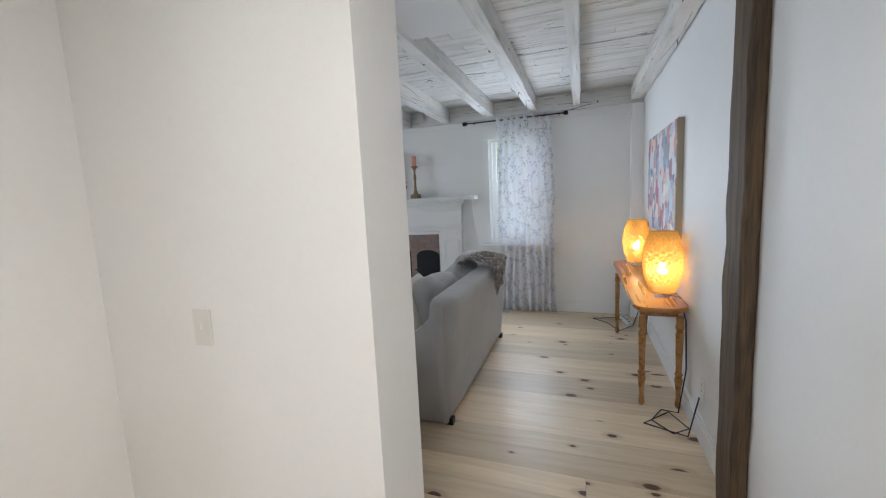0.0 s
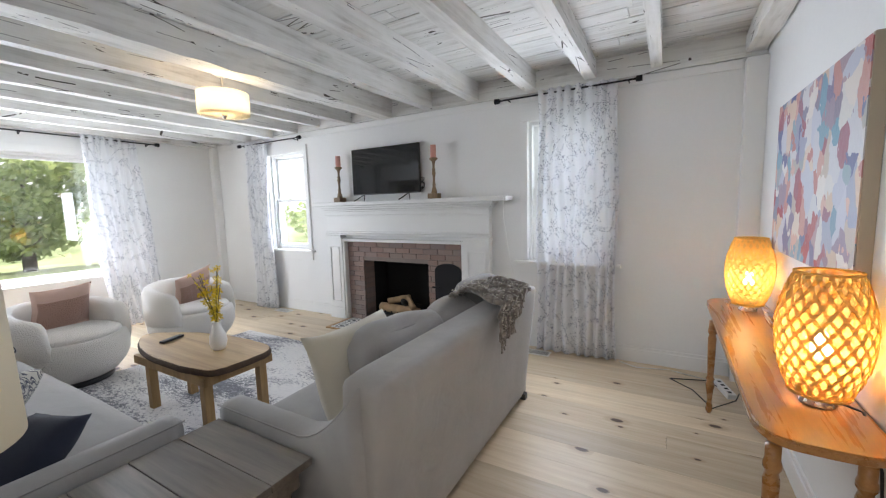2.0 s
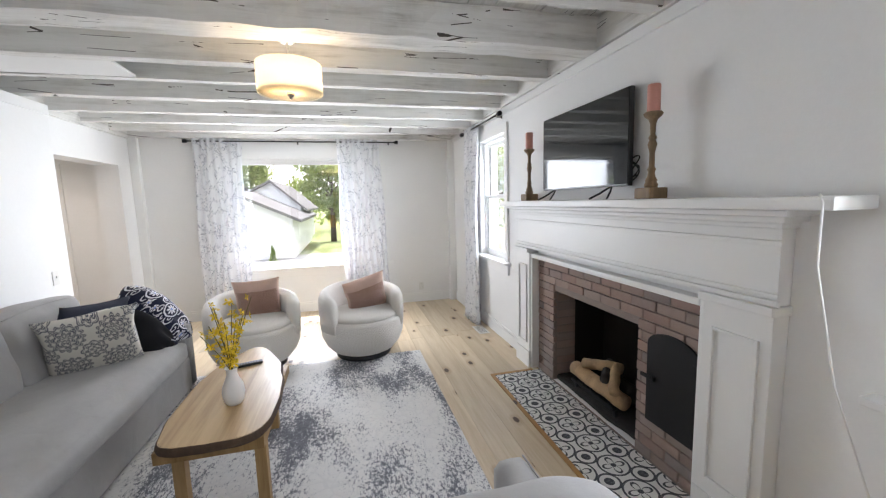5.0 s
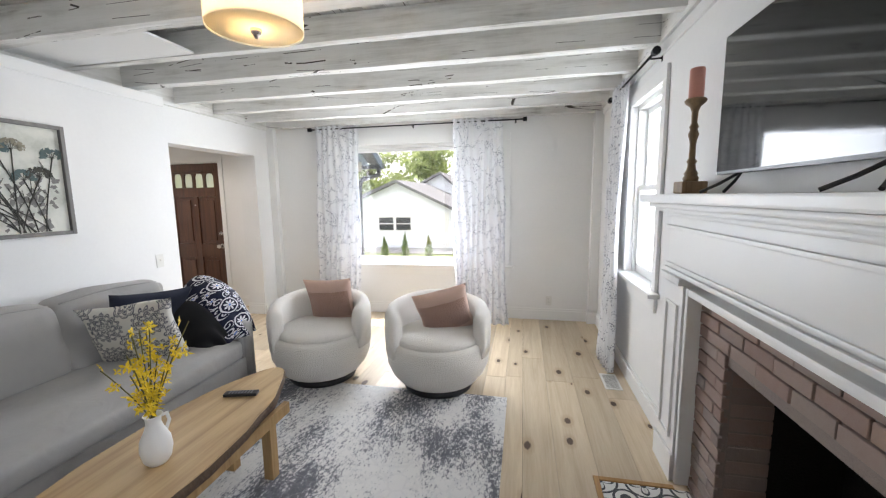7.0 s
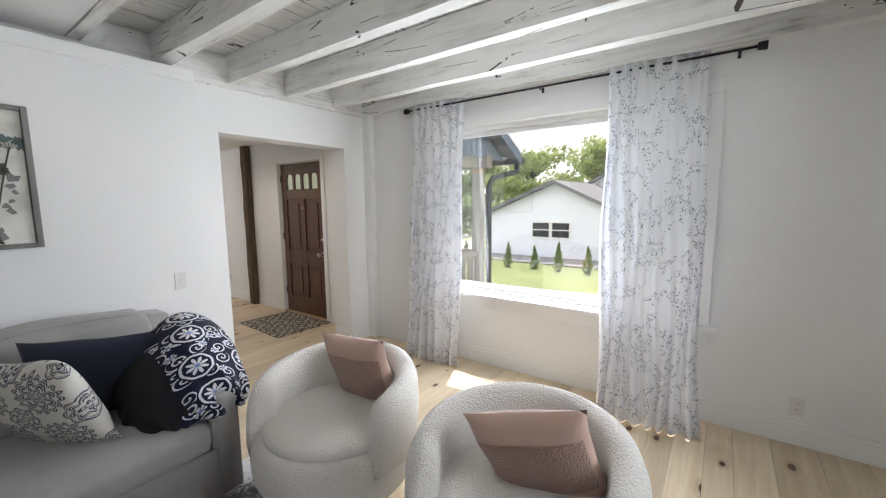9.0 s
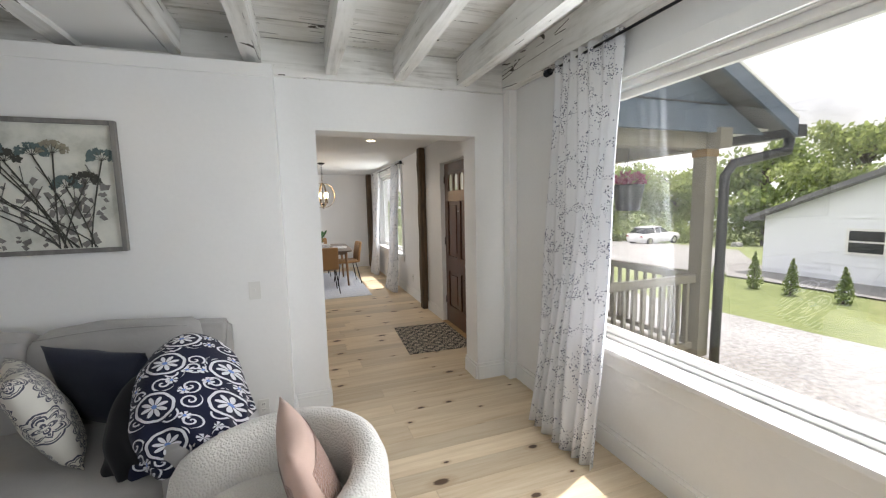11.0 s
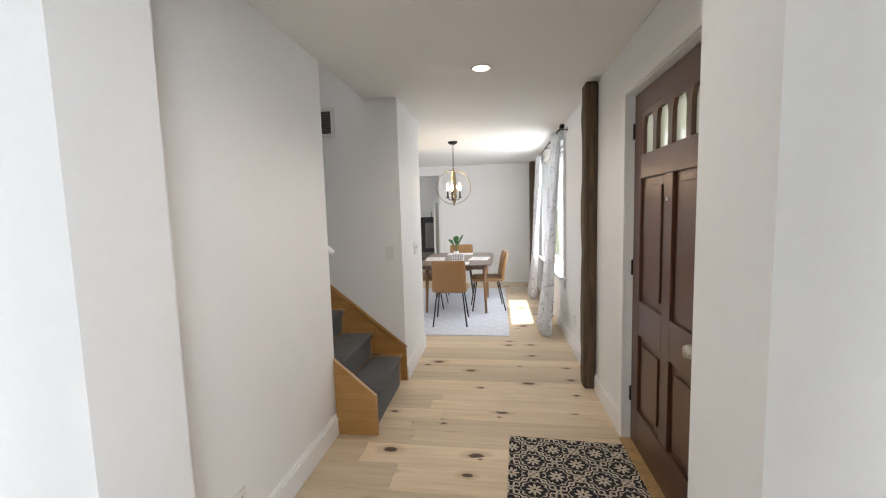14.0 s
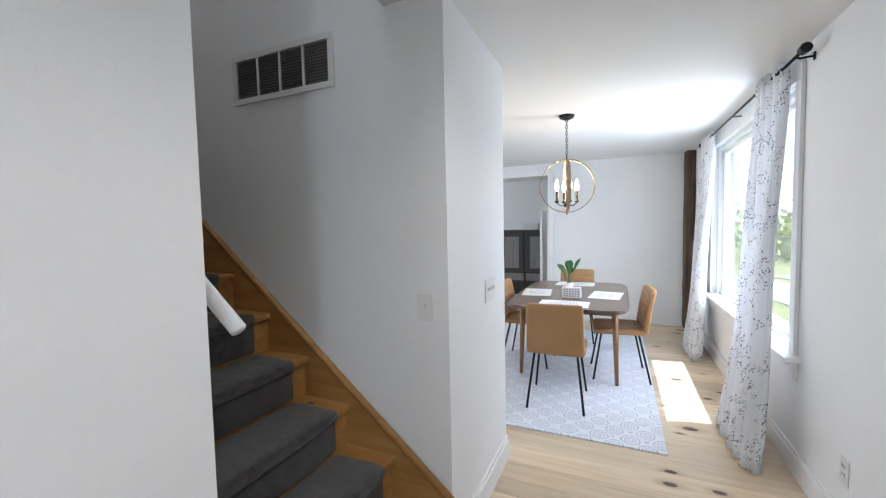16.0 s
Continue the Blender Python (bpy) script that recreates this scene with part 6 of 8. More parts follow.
vs = thing("flower_vase", "white ceramic jug with yellow flowering branches on the table", "vase", pose(-2.55, 2.89, 0.4915))
part("jug", lathe([(0.0001, 0), (0.034, 0.0), (0.048, 0.02), (0.056, 0.06), (0.052, 0.1), (0.034, 0.14), (0.026, 0.165), (0.027, 0.19), (0.034, 0.2), (0.031, 0.2), (0.023, 0.188), (0.0001, 0.15)], 28), CERAMIC, vs, "", True)
part("handle", tube(shape(), [(-0.028, 0, 0.18), (-0.06, 0, 0.175), (-0.068, 0, 0.14), (-0.05, 0, 0.11)], 0.007, 8), CERAMIC, vs, "", True)
rng = random.Random(5)
fl = shape()
for k in range(12):
    a, sp = rng.uniform(0, 6.28), rng.uniform(0.03, 0.15)
    hgt = rng.uniform(0.17, 0.4)
    pts = [Vector((math.cos(a) * sp * s ** 1.3, math.sin(a) * sp * s ** 1.3, 0.16 + hgt * s)) for s in [i / 7 for i in range(8)]]
    part("stalk", tube(shape(), pts, 0.0022, 4), STALK, vs)
    for _ in range(11):
        p = pts[rng.randrange(2, 8)] + Vector((rng.gauss(0, 0.014), rng.gauss(0, 0.014), rng.gauss(0, 0.014)))
        axis = Vector((rng.gauss(0, 1), rng.gauss(0, 1), rng.gauss(0.3, 1))).normalized()
        e = axis.orthogonal().normalized()
        g = axis.cross(e)
        r = rng.uniform(0.017, 0.026)
        for q in range(4):
            an = q * 1.571 + rng.uniform(-0.2, 0.2)
            d = e * math.cos(an) + g * math.sin(an)
            sd = axis.cross(d)
            fl.faces.new([fl.verts.new(w) for w in (p, p + d * r * 0.55 + sd * r * 0.3 + axis * r * 0.35, p + d * r * 1.15 + axis * r * 0.3, p + d * r * 0.55 - sd * r * 0.3 + axis * r * 0.35)])
part("blossoms", fl, YELLOW, vs, "small yellow blossoms")

rm = thing("remote_control", "black remote control lying on the coffee table", "remote", pose(-3.08, 2.845, 0.492, 0, 0, 16))
part("body", boxed(-0.022, 0.022, -0.085, 0.085, 0, 0.016, 0.005), BLACKP, rm)
bt = shape()
for i in range(3):
    for j in range(8):
        box(bt, -0.014 + i * 0.011, -0.008 + i * 0.011, -0.06 + j * 0.016, -0.052 + j * 0.016, 0.0165, 0.0185)
part("buttons", bt, INK, rm, "rows of small grey buttons")

# ---- side table and lamp in the corner between the sofas ----
sd = thing("side_table", "grey-stained plank side table in the sofa corner", "side table", pose(-1.25, 1.79, 0))
for k in range(6):
    part("plank", boxed(-0.29, 0.29, -0.51 + k * 0.17, -0.51 + k * 0.17 + 0.166, 0.515, 0.545, 0.003), GREYWOOD, sd)
part("apron", boxed(-0.26, 0.26, -0.47, 0.47, 0.44, 0.514, 0.004), GREYWOOD, sd)
for sx in (-1, 1):
    for sy in (-1, 1):
        lg = boxed(-0.03, 0.03, -0.03, 0.03, 0, 0.44, 0.003)
        for v in lg.verts:
            k = 1 - v.co.z / 0.44
            v.co.x += sx * (0.2 + 0.05 * k)
            v.co.y += sy * (0.42 + 0.04 * k)
        part("leg", lg, GREYWOOD, sd)
part("shelf", boxed(-0.2, 0.2, -0.4, 0.4, 0.12, 0.145, 0.003), GREYWOOD, sd)
tl = thing("table_lamp", "white pierced ceramic table lamp with a white drum shade", "table lamp", pose(-1.12, 1.46, 0.546))
body = lathe([(0.0001, 0), (0.055, 0), (0.065, 0.02), (0.075, 0.1), (0.078, 0.2), (0.072, 0.28), (0.055, 0.335), (0.03, 0.355), (0.0001, 0.355)], 30)
part("base", body, CERAMIC, tl, "", True)
dots = shape()
for j in range(9):
    for i in range(18):
        a, z = 2 * math.pi * (i + 0.5 * (j % 2)) / 18, 0.045 + j * 0.028
        r = 0.071 + 0.008 * math.sin(min(1, z / 0.36) * math.pi)
        c = Vector((math.cos(a) * r, math.sin(a) * r, z))
        t1 = Vector((-math.sin(a), math.cos(a), 0))
        vsx = [dots.verts.new(c + Vector((math.cos(a), math.sin(a), 0)) * 0.0025 + t1 * 0.006 * math.cos(b) + Vector((0, 0, 0.006 * math.sin(b)))) for b in [k * math.pi / 3 for k in range(6)]]
        dots.faces.new(vsx)
part("piercing", dots, HOLE, tl, "rows of round holes")
part("neck", tube(shape(), [(0, 0, 0.35), (0, 0, 0.48)], 0.008, 8), NICKEL, tl)
ls = lathe([(0.178, 0.44), (0.18, 0.44), (0.172, 0.765), (0.17, 0.765)], 36, close=False)
part("shade", ls, SHADE, tl, "white linen drum shade", True)

# ---- console table with woven lamps ----
co = thing("console_table", "honey-brown console table with rounded ends and turned legs", "console table", pose(0.565, 3.78, 0))
ol = []
for k in range(40):
    a = 2 * math.pi * k / 40
    ca, sa = math.cos(a), math.sin(a)
    ol.append((0.168 * math.copysign(abs(ca) ** 0.5, ca), math.copysign(1, sa) * (0.8 + 0.17 * abs(sa) ** 0.9) if abs(sa) > 0.02 else math.copysign(0.8, sa)))
part("tabletop", prism(ol, 0.70, 0.73, 0.006), OAKTOP, co)
part("apron", boxed(-0.11, 0.12, -0.8, 0.8, 0.63, 0.699, 0.004), OAKTOP, co)
LEG = [(0.0001, 0), (0.012, 0.0), (0.02, 0.02), (0.014, 0.09), (0.02, 0.16), (0.026, 0.2), (0.02, 0.225), (0.026, 0.24), (0.018, 0.255), (0.022, 0.4), (0.024, 0.52), (0.018, 0.545), (0.026, 0.56), (0.026, 0.575), (0.022, 0.59), (0.022, 0.64), (0.0001, 0.64)]
for x, y in ((-0.1, -0.83), (0.125, -0.82), (-0.14, 0.66), (0.125, 0.66)):
    part("leg", lathe(LEG, 14, (x, y, 0)), OAKTOP, co, "", True)


def woven_lamp(m, label):
    l = thing("woven_lamp", label, "table lamp", m, "woven console lamps")
    part("foot", lathe([(0.0001, 0), (0.05, 0), (0.052, 0.008), (0.046, 0.025), (0.046, 0.035), (0.0001, 0.035)], 24), NICKEL, l, "", True)

    def rad(z):
        s = (z - 0.04) / 0.42
        return 0.066 + 0.058 * math.sin(math.pi * min(1, s * 0.92 + 0.06)) ** 0.8 + 0.012 * s

    zs = [0.04 + 0.42 * k / 20 for k in range(21)]
    part("liner", lathe([(rad(z) - 0.004, z) for z in zs], 36, close=False), LINER, l, "", True)
    for hand in (1, -1):
        bm = bmesh.new()
        cnt = 20
        for k in range(cnt):
            a0 = 2 * math.pi * k / cnt
            prev = None
            for i in range(25):
                s = i / 24
                z = 0.04 + 0.42 * s
                a = a0 + hand * s * 2.1
                r = rad(z) + 0.0025 * math.sin(i * math.pi * 0.9 + k * math.pi + (0 if hand > 0 else math.pi))
                w = 0.0065 / r
                pr = [bm.verts.new((math.cos(a + q * w) * r, math.sin(a + q * w) * r, z)) for q in (-1, 1)]
                if prev:
                    bm.faces.new((prev[0], prev[1], pr[1], pr[0]))
                prev = pr
        wv = part("weave", bm, WICKER, l, "thin bamboo strips")
        so = wv.modifiers.new("thickness", "SOLIDIFY")
        so.thickness = 0.0012
    for z in (0.042, 0.458):
        ring = [(math.cos(a) * rad(z), math.sin(a) * rad(z), z) for a in [2 * math.pi * k / 30 for k in range(31)]]
        part("ring", tube(shape(), ring, 0.0045, 6), WICKER, l, "", True)
    part("bulb", lathe([(0.0001, 0.16), (0.02, 0.165), (0.03, 0.19), (0.026, 0.215), (0.014, 0.235), (0.012, 0.25)], 14), BULB, l, "", True)
    return l


woven_lamp(pose(0.61, 3.13, 0.731), "woven bamboo table lamp glowing amber, near the cushion end")
woven_lamp(pose(0.6, 4.44, 0.731), "woven bamboo table lamp glowing amber, at the window end")
cb2 = shape()
tube(cb2, [(0.655, 3.17, 0.735), (0.715, 3.1, 0.738), (0.733, 3.0, 0.6), (0.72, 2.9, 0.3), (0.66, 2.8, 0.05), (0.58, 2.9, 0.006), (0.5, 2.75, 0.006), (0.6, 2.62, 0.006), (0.7, 2.7, 0.006), (0.62, 2.88, 0.006), (0.45, 2.7, 0.006), (0.66, 2.55, 0.04), (0.725, 2.61, 0.26)], 0.0045, 6)
solid("lamp_cord", cb2, CABLE, "black lamp cord looping on the floor to a socket", "cord", True)
cb3 = shape()
tube(cb3, [(0.64, 4.47, 0.735), (0.72, 4.68, 0.735), (0.733, 4.7, 0.4), (0.6, 4.66, 0.02), (0.45, 4.5, 0.006), (0.35, 4.75, 0.006), (0.2, 4.9, 0.006), (0.45, 4.98, 0.006), (0.6, 4.75, 0.02)], 0.0045, 6)
solid("lamp_cord", cb3, CABLE, "black lamp cord lying on the floor", "cord", True)
ps = thing("power_strip", "white power strip lying on the floor by the wall", "power strip", pose(0.55, 4.85, 0, 0, 0, 15))
part("case", boxed(-0.03, 0.03, -0.14, 0.14, 0, 0.035, 0.005), PLASTIC, ps)
for k in range(4):
    part("socket", boxed(-0.012, 0.012, -0.11 + k * 0.06, -0.085 + k * 0.06, 0.0351, 0.0365), HOLE, ps)
wc2 = shape()
tube(wc2, [(0.5, 4.98, 0.006), (0.2, 5.08, 0.006), (-0.05, 5.02, 0.006), (-0.2, 5.1, 0.006)], 0.004, 6)
solid("power_cable", wc2, WCABLE, "white extension cord along the baseboard", "cord", True)


# ---- switches, sockets, floor vents ----
def wall_plate(name, m, label, kind, gang=1):
    """A cover plate in x, z facing -y."""
    p = thing(name, label, "switch" if kind == "switch" else "socket", m)
    w = 0.035 + 0.023 * (gang - 1)
    part("plate", boxed(-w, w, -0.006, -0.0005, -0.058, 0.058, 0.002), PLASTIC, p)
    for g in range(gang):
        x = (g - (gang - 1) / 2) * 0.046
        if kind == "switch":
            part("toggle", boxed(x - 0.005, x + 0.005, -0.016, -0.0065, -0.002, 0.016, 0.0015), PLASTIC, p)
        else:
            for z in (-0.026, 0.014):
                s = part("outlet", boxed(x - 0.014, x + 0.014, -0.008, -0.0062, z, z + 0.024, 0.003), PLASTIC, p)
                part("slot", boxed(x - 0.007, x - 0.005, -0.0088, -0.0082, z + 0.009, z + 0.018), HOLE, s)
                part("slot", boxed(x + 0.005, x + 0.007, -0.0088, -0.0082, z + 0.009, z + 0.018), HOLE, s)
    return p


wall_plate("light_switch", pose(-4.2, YA, 1.0, 0, 0, 180), "white toggle switch beside the hall opening", "switch")
wall_plate("wall_socket", pose(-4.2, YA, 0.2, 0, 0, 180), "white double socket low on the wall", "socket")
wall_plate("wall_socket", pose(XE, 2.6, 0.32, 0, 0, -90), "white double socket under the console", "socket")
wall_plate("wall_socket", pose(XW, 4.62, 0.24, 0, 0, 90), "white double socket low on the window wall", "socket")
wall_plate("light_switch", pose(-1.01, 0.93, 1.13, 0, 0, 0), "white toggle switch on the kitchen side", "switch")


def floor_vent(m):
    v = thing("floor_vent", "white slotted metal floor register", "floor vent", m, "floor registers")
    part("rim", wall_with_holes("x", -0.065, 0.065, 0, 0.004, -0.14, 0.14, [(-0.048, 0.048, -0.122, 0.122)]), PLASTIC, v).matrix_basis = pose(0, 0, 0.0045, -90, 0, 0) @ Matrix.Identity(4)
    part("well", boxed(-0.047, 0.047, -0.121, 0.121, 0.0005, 0.001), HOLE, v)
    for k in range(15):
        part("slat", boxed(-0.047, 0.047, -0.115 + k * 0.0162, -0.107 + k * 0.0162, 0.0015, 0.0036), PLASTIC, v)


floor_vent(pose(-4.62, 5.02, 0.0, 0, 0, 90))
floor_vent(pose(-0.93, 5.0, 0.0, 0, 0, 90))
floor_vent(pose(-6.02, -3.35, 0.0))

# ---- hall: front door ----
door = tagged(new("door_1"), "dark mahogany front door with four arched lights, closed", "door", "", "structure")
DY0, DY1, DX = -0.82, 0.1, XW - 0.035


def dp(name, y0, y1, z0, z1, x0, x1, mat=DOORWOOD, bev=0.004, label="", parent=door):
    return part(name, boxed(x0, x1, y0, y1, z0, z1, bev), mat, parent, label)


F0, F1 = DX - 0.044, DX
ST = 0.105
MID = (DY0 + DY1) / 2
dp("stile", DY0 + 0.003, DY0 + ST, 0.012, 2.04, F0, F1)
dp("stile", DY1 - ST, DY1 - 0.003, 0.012, 2.04, F0, F1)
dp("stile", MID - 0.045, MID + 0.045, 0.242, 1.569, F0, F1)
for z0, z1 in ((0.012, 0.24), (0.69, 0.885), (1.57, 1.7), (1.93, 2.04)):
    for a, b in (((DY0 + ST + 0.0005), (DY1 - ST - 0.0005)),) if z0 != 0.69 else ((DY0 + ST + 0.0005, MID - 0.0455), (MID + 0.0455, DY1 - ST - 0.0005)):
        dp("rail", a, b, z0, z1, F0, F1)
for a, b in ((DY0 + ST, MID - 0.045), (MID + 0.045, DY1 - ST)):
    for z0, z1 in ((0.241, 0.689), (0.886, 1.569)):
        pn = dp("panel", a + 0.001, b - 0.001, z0, z1, F0 + 0.012, F1 - 0.016, bev=0.003)
        dp("raised_field", a + 0.045, b - 0.045, z0 + 0.045, z1 - 0.045, F1 - 0.015, F1 - 0.005, bev=0.008, parent=pn)
w4 = (DY1 - DY0 - 2 * ST) / 4
for k in range(4):
    a = DY0 + ST + k * w4
    # arched head board over each light
    n = 8
    c = a + w4 / 2
    r = w4 / 2 - 0.022
    arc = [(c - r + 0.0, 1.845)]
    for j in range(1, n):
        t = math.pi * (1 - j / n)
        lift = 0.055 * math.sin(t) + (0.012 if j in (2, 6) else 0)
        arc.append((c + r * math.cos(t), 1.845 + lift))
    arc.append((c + r, 1.845))
    poly = [(a + 0.0004, 1.701), (a + 0.022, 1.701)] + arc + [(a + w4 - 0.022, 1.701), (a + w4 - 0.0004, 1.701), (a + w4 - 0.0004, 1.929), (a + 0.0004, 1.929)]
    bm = prism(poly, 0, 0.04)
    bm = turned(bm, Matrix(((0, 0, 1, F0 + 0.002), (1, 0, 0, 0), (0, 1, 0, 0), (0, 0, 0, 1))))
    part("light_surround", bm, DOORWOOD, door)
    g = dp("pane", a + 0.018, a + w4 - 0.018, 1.703, 1.925, F0 + 0.018, F0 + 0.023, FROST, 0.0, "clear textured glass")
    g.visible_shadow = False
KX = F1 + 0.001
for z, r, nm in ((1.04, 0.03, "deadbolt"), (0.86, 0.034, "knob_rose")):
    q = turned(lathe([(0.0001, 0), (r, 0), (r, 0.006), (r * 0.85, 0.014), (0.0001, 0.015)], 20), Matrix.Translation((KX, 0.035, z)) @ pose(0, 0, 0, 0, 90, 0))
    part(nm, q, NICKEL, door, "", True)
part("knob", turned(lathe([(0.0001, 0.0), (0.012, 0.0), (0.012, 0.03), (0.024, 0.04), (0.029, 0.055), (0.024, 0.07), (0.0001, 0.074)], 20), Matrix.Translation((KX + 0.014, 0.035, 0.86)) @ pose(0, 0, 0, 0, 90, 0)), NICKEL, door, "satin nickel knob", True)
part("thumb_turn", boxed(KX + 0.016, KX + 0.035, 0.027, 0.043, 1.03, 1.05, 0.003), NICKEL, door)
part("peephole", turned(lathe([(0.0001, 0), (0.009, 0), (0.009, 0.004), (0.0001, 0.004)], 12), Matrix.Translation((KX, MID, 1.45)) @ pose(0, 0, 0, 0, 90, 0)), NICKEL, door)
for z in (0.25, 1.02, 1.8):
    part("hinge", boxed(F1 - 0.002, F1 + 0.008, DY0 - 0.006, DY0 + 0.006, z, z + 0.09, 0.003), BLACK, door)
fr = tagged(new("trim_door"), "white painted door casing", "trim", "", "structure")
for y0, y1 in ((DY0 - 0.075, DY0 - 0.008), (DY1 + 0.008, DY1 + 0.075)):
    part("casing", boxed(XW + 0.001, XW + 0.018, y0, y1, 0, 2.055, 0.004), TRIM, fr)
part("casing", boxed(XW + 0.001, XW + 0.018, DY0 - 0.075, DY1 + 0.075, 2.056, 2.125, 0.004), TRIM, fr)
part("threshold", boxed(XW - 0.17, XW + 0.03, DY0, DY1, 0.0005, 0.011, 0.003), LEGWOOD, fr)

# ---- doormat ----
dm = boxed(-0.37, 0.37, -0.47, 0.47, 0.0006, 0.01, 0.003, 1)
solid("doormat", dm, MATPRINT, "black and cream patterned flatweave doormat by the door", "doormat", m=pose(-5.87, -0.29, 0, 0, 0, -3))

# ---- stairs ----
stairs = tagged(new("stairs"), "pine staircase with a charcoal carpet runner", "stairs", "", "structure")
RISE, RUN, X0, Z0 = 0.193, 0.238, -4.66, 0.24
N_ST = 13
for k in range(N_ST):
    x, z = X0 + k * RUN, Z0 + k * RISE
    lo = 0.0 if k == 0 else z - RISE
    part("riser", boxed(x + 0.022, x + 0.04, -1.565, -0.745 if k else -0.742, lo, z - 0.031, 0.0), STAIRPINE, stairs)
    part("tread", boxed(x, x + RUN + 0.038, -1.567, -0.745, z - 0.03, z, 0.008), STAIRPINE, stairs)
    bm = soft_box(x - 0.014, x + RUN + 0.012, -1.455, -0.78, z - 0.042, z + 0.017, 0.022, 8, 0.0, k, 0.004)
    part("carpet_tread", bm, CARPET, stairs, "plush charcoal carpet", True)
    part("carpet_riser", soft_box(x + 0.008, x + 0.0218, -1.455, -0.78, lo + (0.018 if k else 0.003), z - 0.035, 0.005, 6, 0.0, k, 0.003), CARPET, stairs, "", True)


def skirt(y0, y1, above, x_front, name, n=N_ST):
    x1 = X0 + n * RUN
    pts = [(x_front, 0.0005), (x_front, Z0 + above * 0.35), (x1, Z0 + above * 0.35 + (x1 - x_front) * RISE / RUN), (x1, Z0 - 0.2 + (x1 - X0) * RISE / RUN - 0.3), (x_front + 0.45, 0.0005)]
    bm = prism(pts, 0, y1 - y0, 0.004)
    return turned(bm, Matrix(((1, 0, 0, 0), (0, 0, -1, y1), (0, 1, 0, 0), (0, 0, 0, 1))))


part("skirt_board", skirt(-1.5695, -1.548, 0.1, -4.69, "far"), STAIRPINE, stairs, "amber pine skirt board")
cap = tube(shape(), [(-4.69, -1.556, Z0 + 0.048), (-4.69 + 3.0, -1.556, Z0 + 0.048 + 3.0 * RISE / RUN)], 0.016, 8)
part("skirt_cap", cap, STAIRPINE, stairs, "", True)
nb = prism([(-4.69, 0.0005), (-4.69, 0.265), (-4.415, 0.5), (-4.415, 0.0005)], 0, 0.03, 0.004)
part("skirt_board", turned(nb, Matrix(((1, 0, 0, 0), (0, 0, -1, -0.71), (0, 1, 0, 0), (0, 0, 0, 1)))), STAIRPINE, stairs, "knotty pine end board")

hr = thing("handrail", "white painted handrail on the stair wall", "handrail", None)
rl = tube(shape(), [(-4.4, -0.83, 1.17), (-2.4, -0.83, 1.17 + 2.02 * RISE / RUN)], 0.021, 12)
part("rail", rl, TRIM, hr, "", True)
for x in (-4.1, -3.0):
    part("bracket", tube(shape(), [(x, -0.742, 1.13 + (x + 4.42) * RISE / RUN), (x, -0.8, 1.14 + (x + 4.42) * RISE / RUN), (x, -0.83, 1.178 + (x + 4.42) * RISE / RUN)], 0.008, 6), BLACK, hr)

# return air grille on the stair wall
gv = thing("return_grille", "white return air grille with four louvred bays", "vent grille", pose(-3.83, -1.57, 2.065))
for x0, x1, z0, z1 in ((-0.32, 0.32, 0, 0.028), (-0.32, 0.32, 0.212, 0.24), (-0.32, -0.29, 0.0285, 0.2115), (0.29, 0.32, 0.0285, 0.2115)):
    part("rim", boxed(x0, x1, 0.0005, 0.014, z0, z1, 0.003), PLASTIC, gv)
for x in (-0.145, 0.0, 0.145):
    part("mullion", boxed(x - 0.006, x + 0.006, 0.001, 0.012, 0.0285, 0.2115), PLASTIC, gv)
part("duct", boxed(-0.289, 0.289, 0.0005, 0.002, 0.029, 0.211), HOLE, gv)
for k in range(13):
    z = 0.034 + k * 0.0138
    sl = boxed(-0.288, 0.288, 0.003, 0.0095, z, z + 0.003)
    for v in sl.verts:
        v.co.z += (v.co.y - 0.003) * 0.7
    part("louvre", sl, LOUVRE, gv)
wall_plate("light_switch", pose(-4.575, -1.57, 1.095, 0, 0, 180), "white toggle switch on the stair wall", "switch")
wall_plate("light_switch", pose(-4.68, -2.12, 1.09, 0, 0, -90), "white three-gang toggle switch on the wall end", "switch", 3)
wall_plate("wall_socket", pose(-4.41, 0.23, 0.25, 0, 0, -90), "white double socket low in the hall", "socket")
wall_plate("wall_socket", pose(XW, -2.35, 0.32, 0, 0, 90), "white double socket below the dining window", "socket")


def downlight(x, y, z):
    d = thing("recessed_light", "small round recessed ceiling light, lit", "recessed light", pose(x, y, z), "recessed lights")
    part("trim_ring", lathe([(0.052, 0.0), (0.07, 0.0), (0.072, -0.004), (0.055, -0.006), (0.05, -0.002)], 28, close=False), PLASTIC, d, "", True)
    part("lens", lathe([(0.0001, -0.002), (0.051, -0.002), (0.051, -0.0005), (0.0001, -0.0005)], 24), SPOTGLOW, d)


for y in (0.08, -1.07):
    downlight(-5.38, y, ZH)
downlight(-4.1, -4.25, ZH)

# ---- dining room ----
r2 = bmesh.new()
box(r2, -5.59, -3.2, -5.6, -2.79, 0.0005, 0.009)
solid("dining_rug", r2, RUG2, "pale grey and blue trellis rug under dining table", "rug")

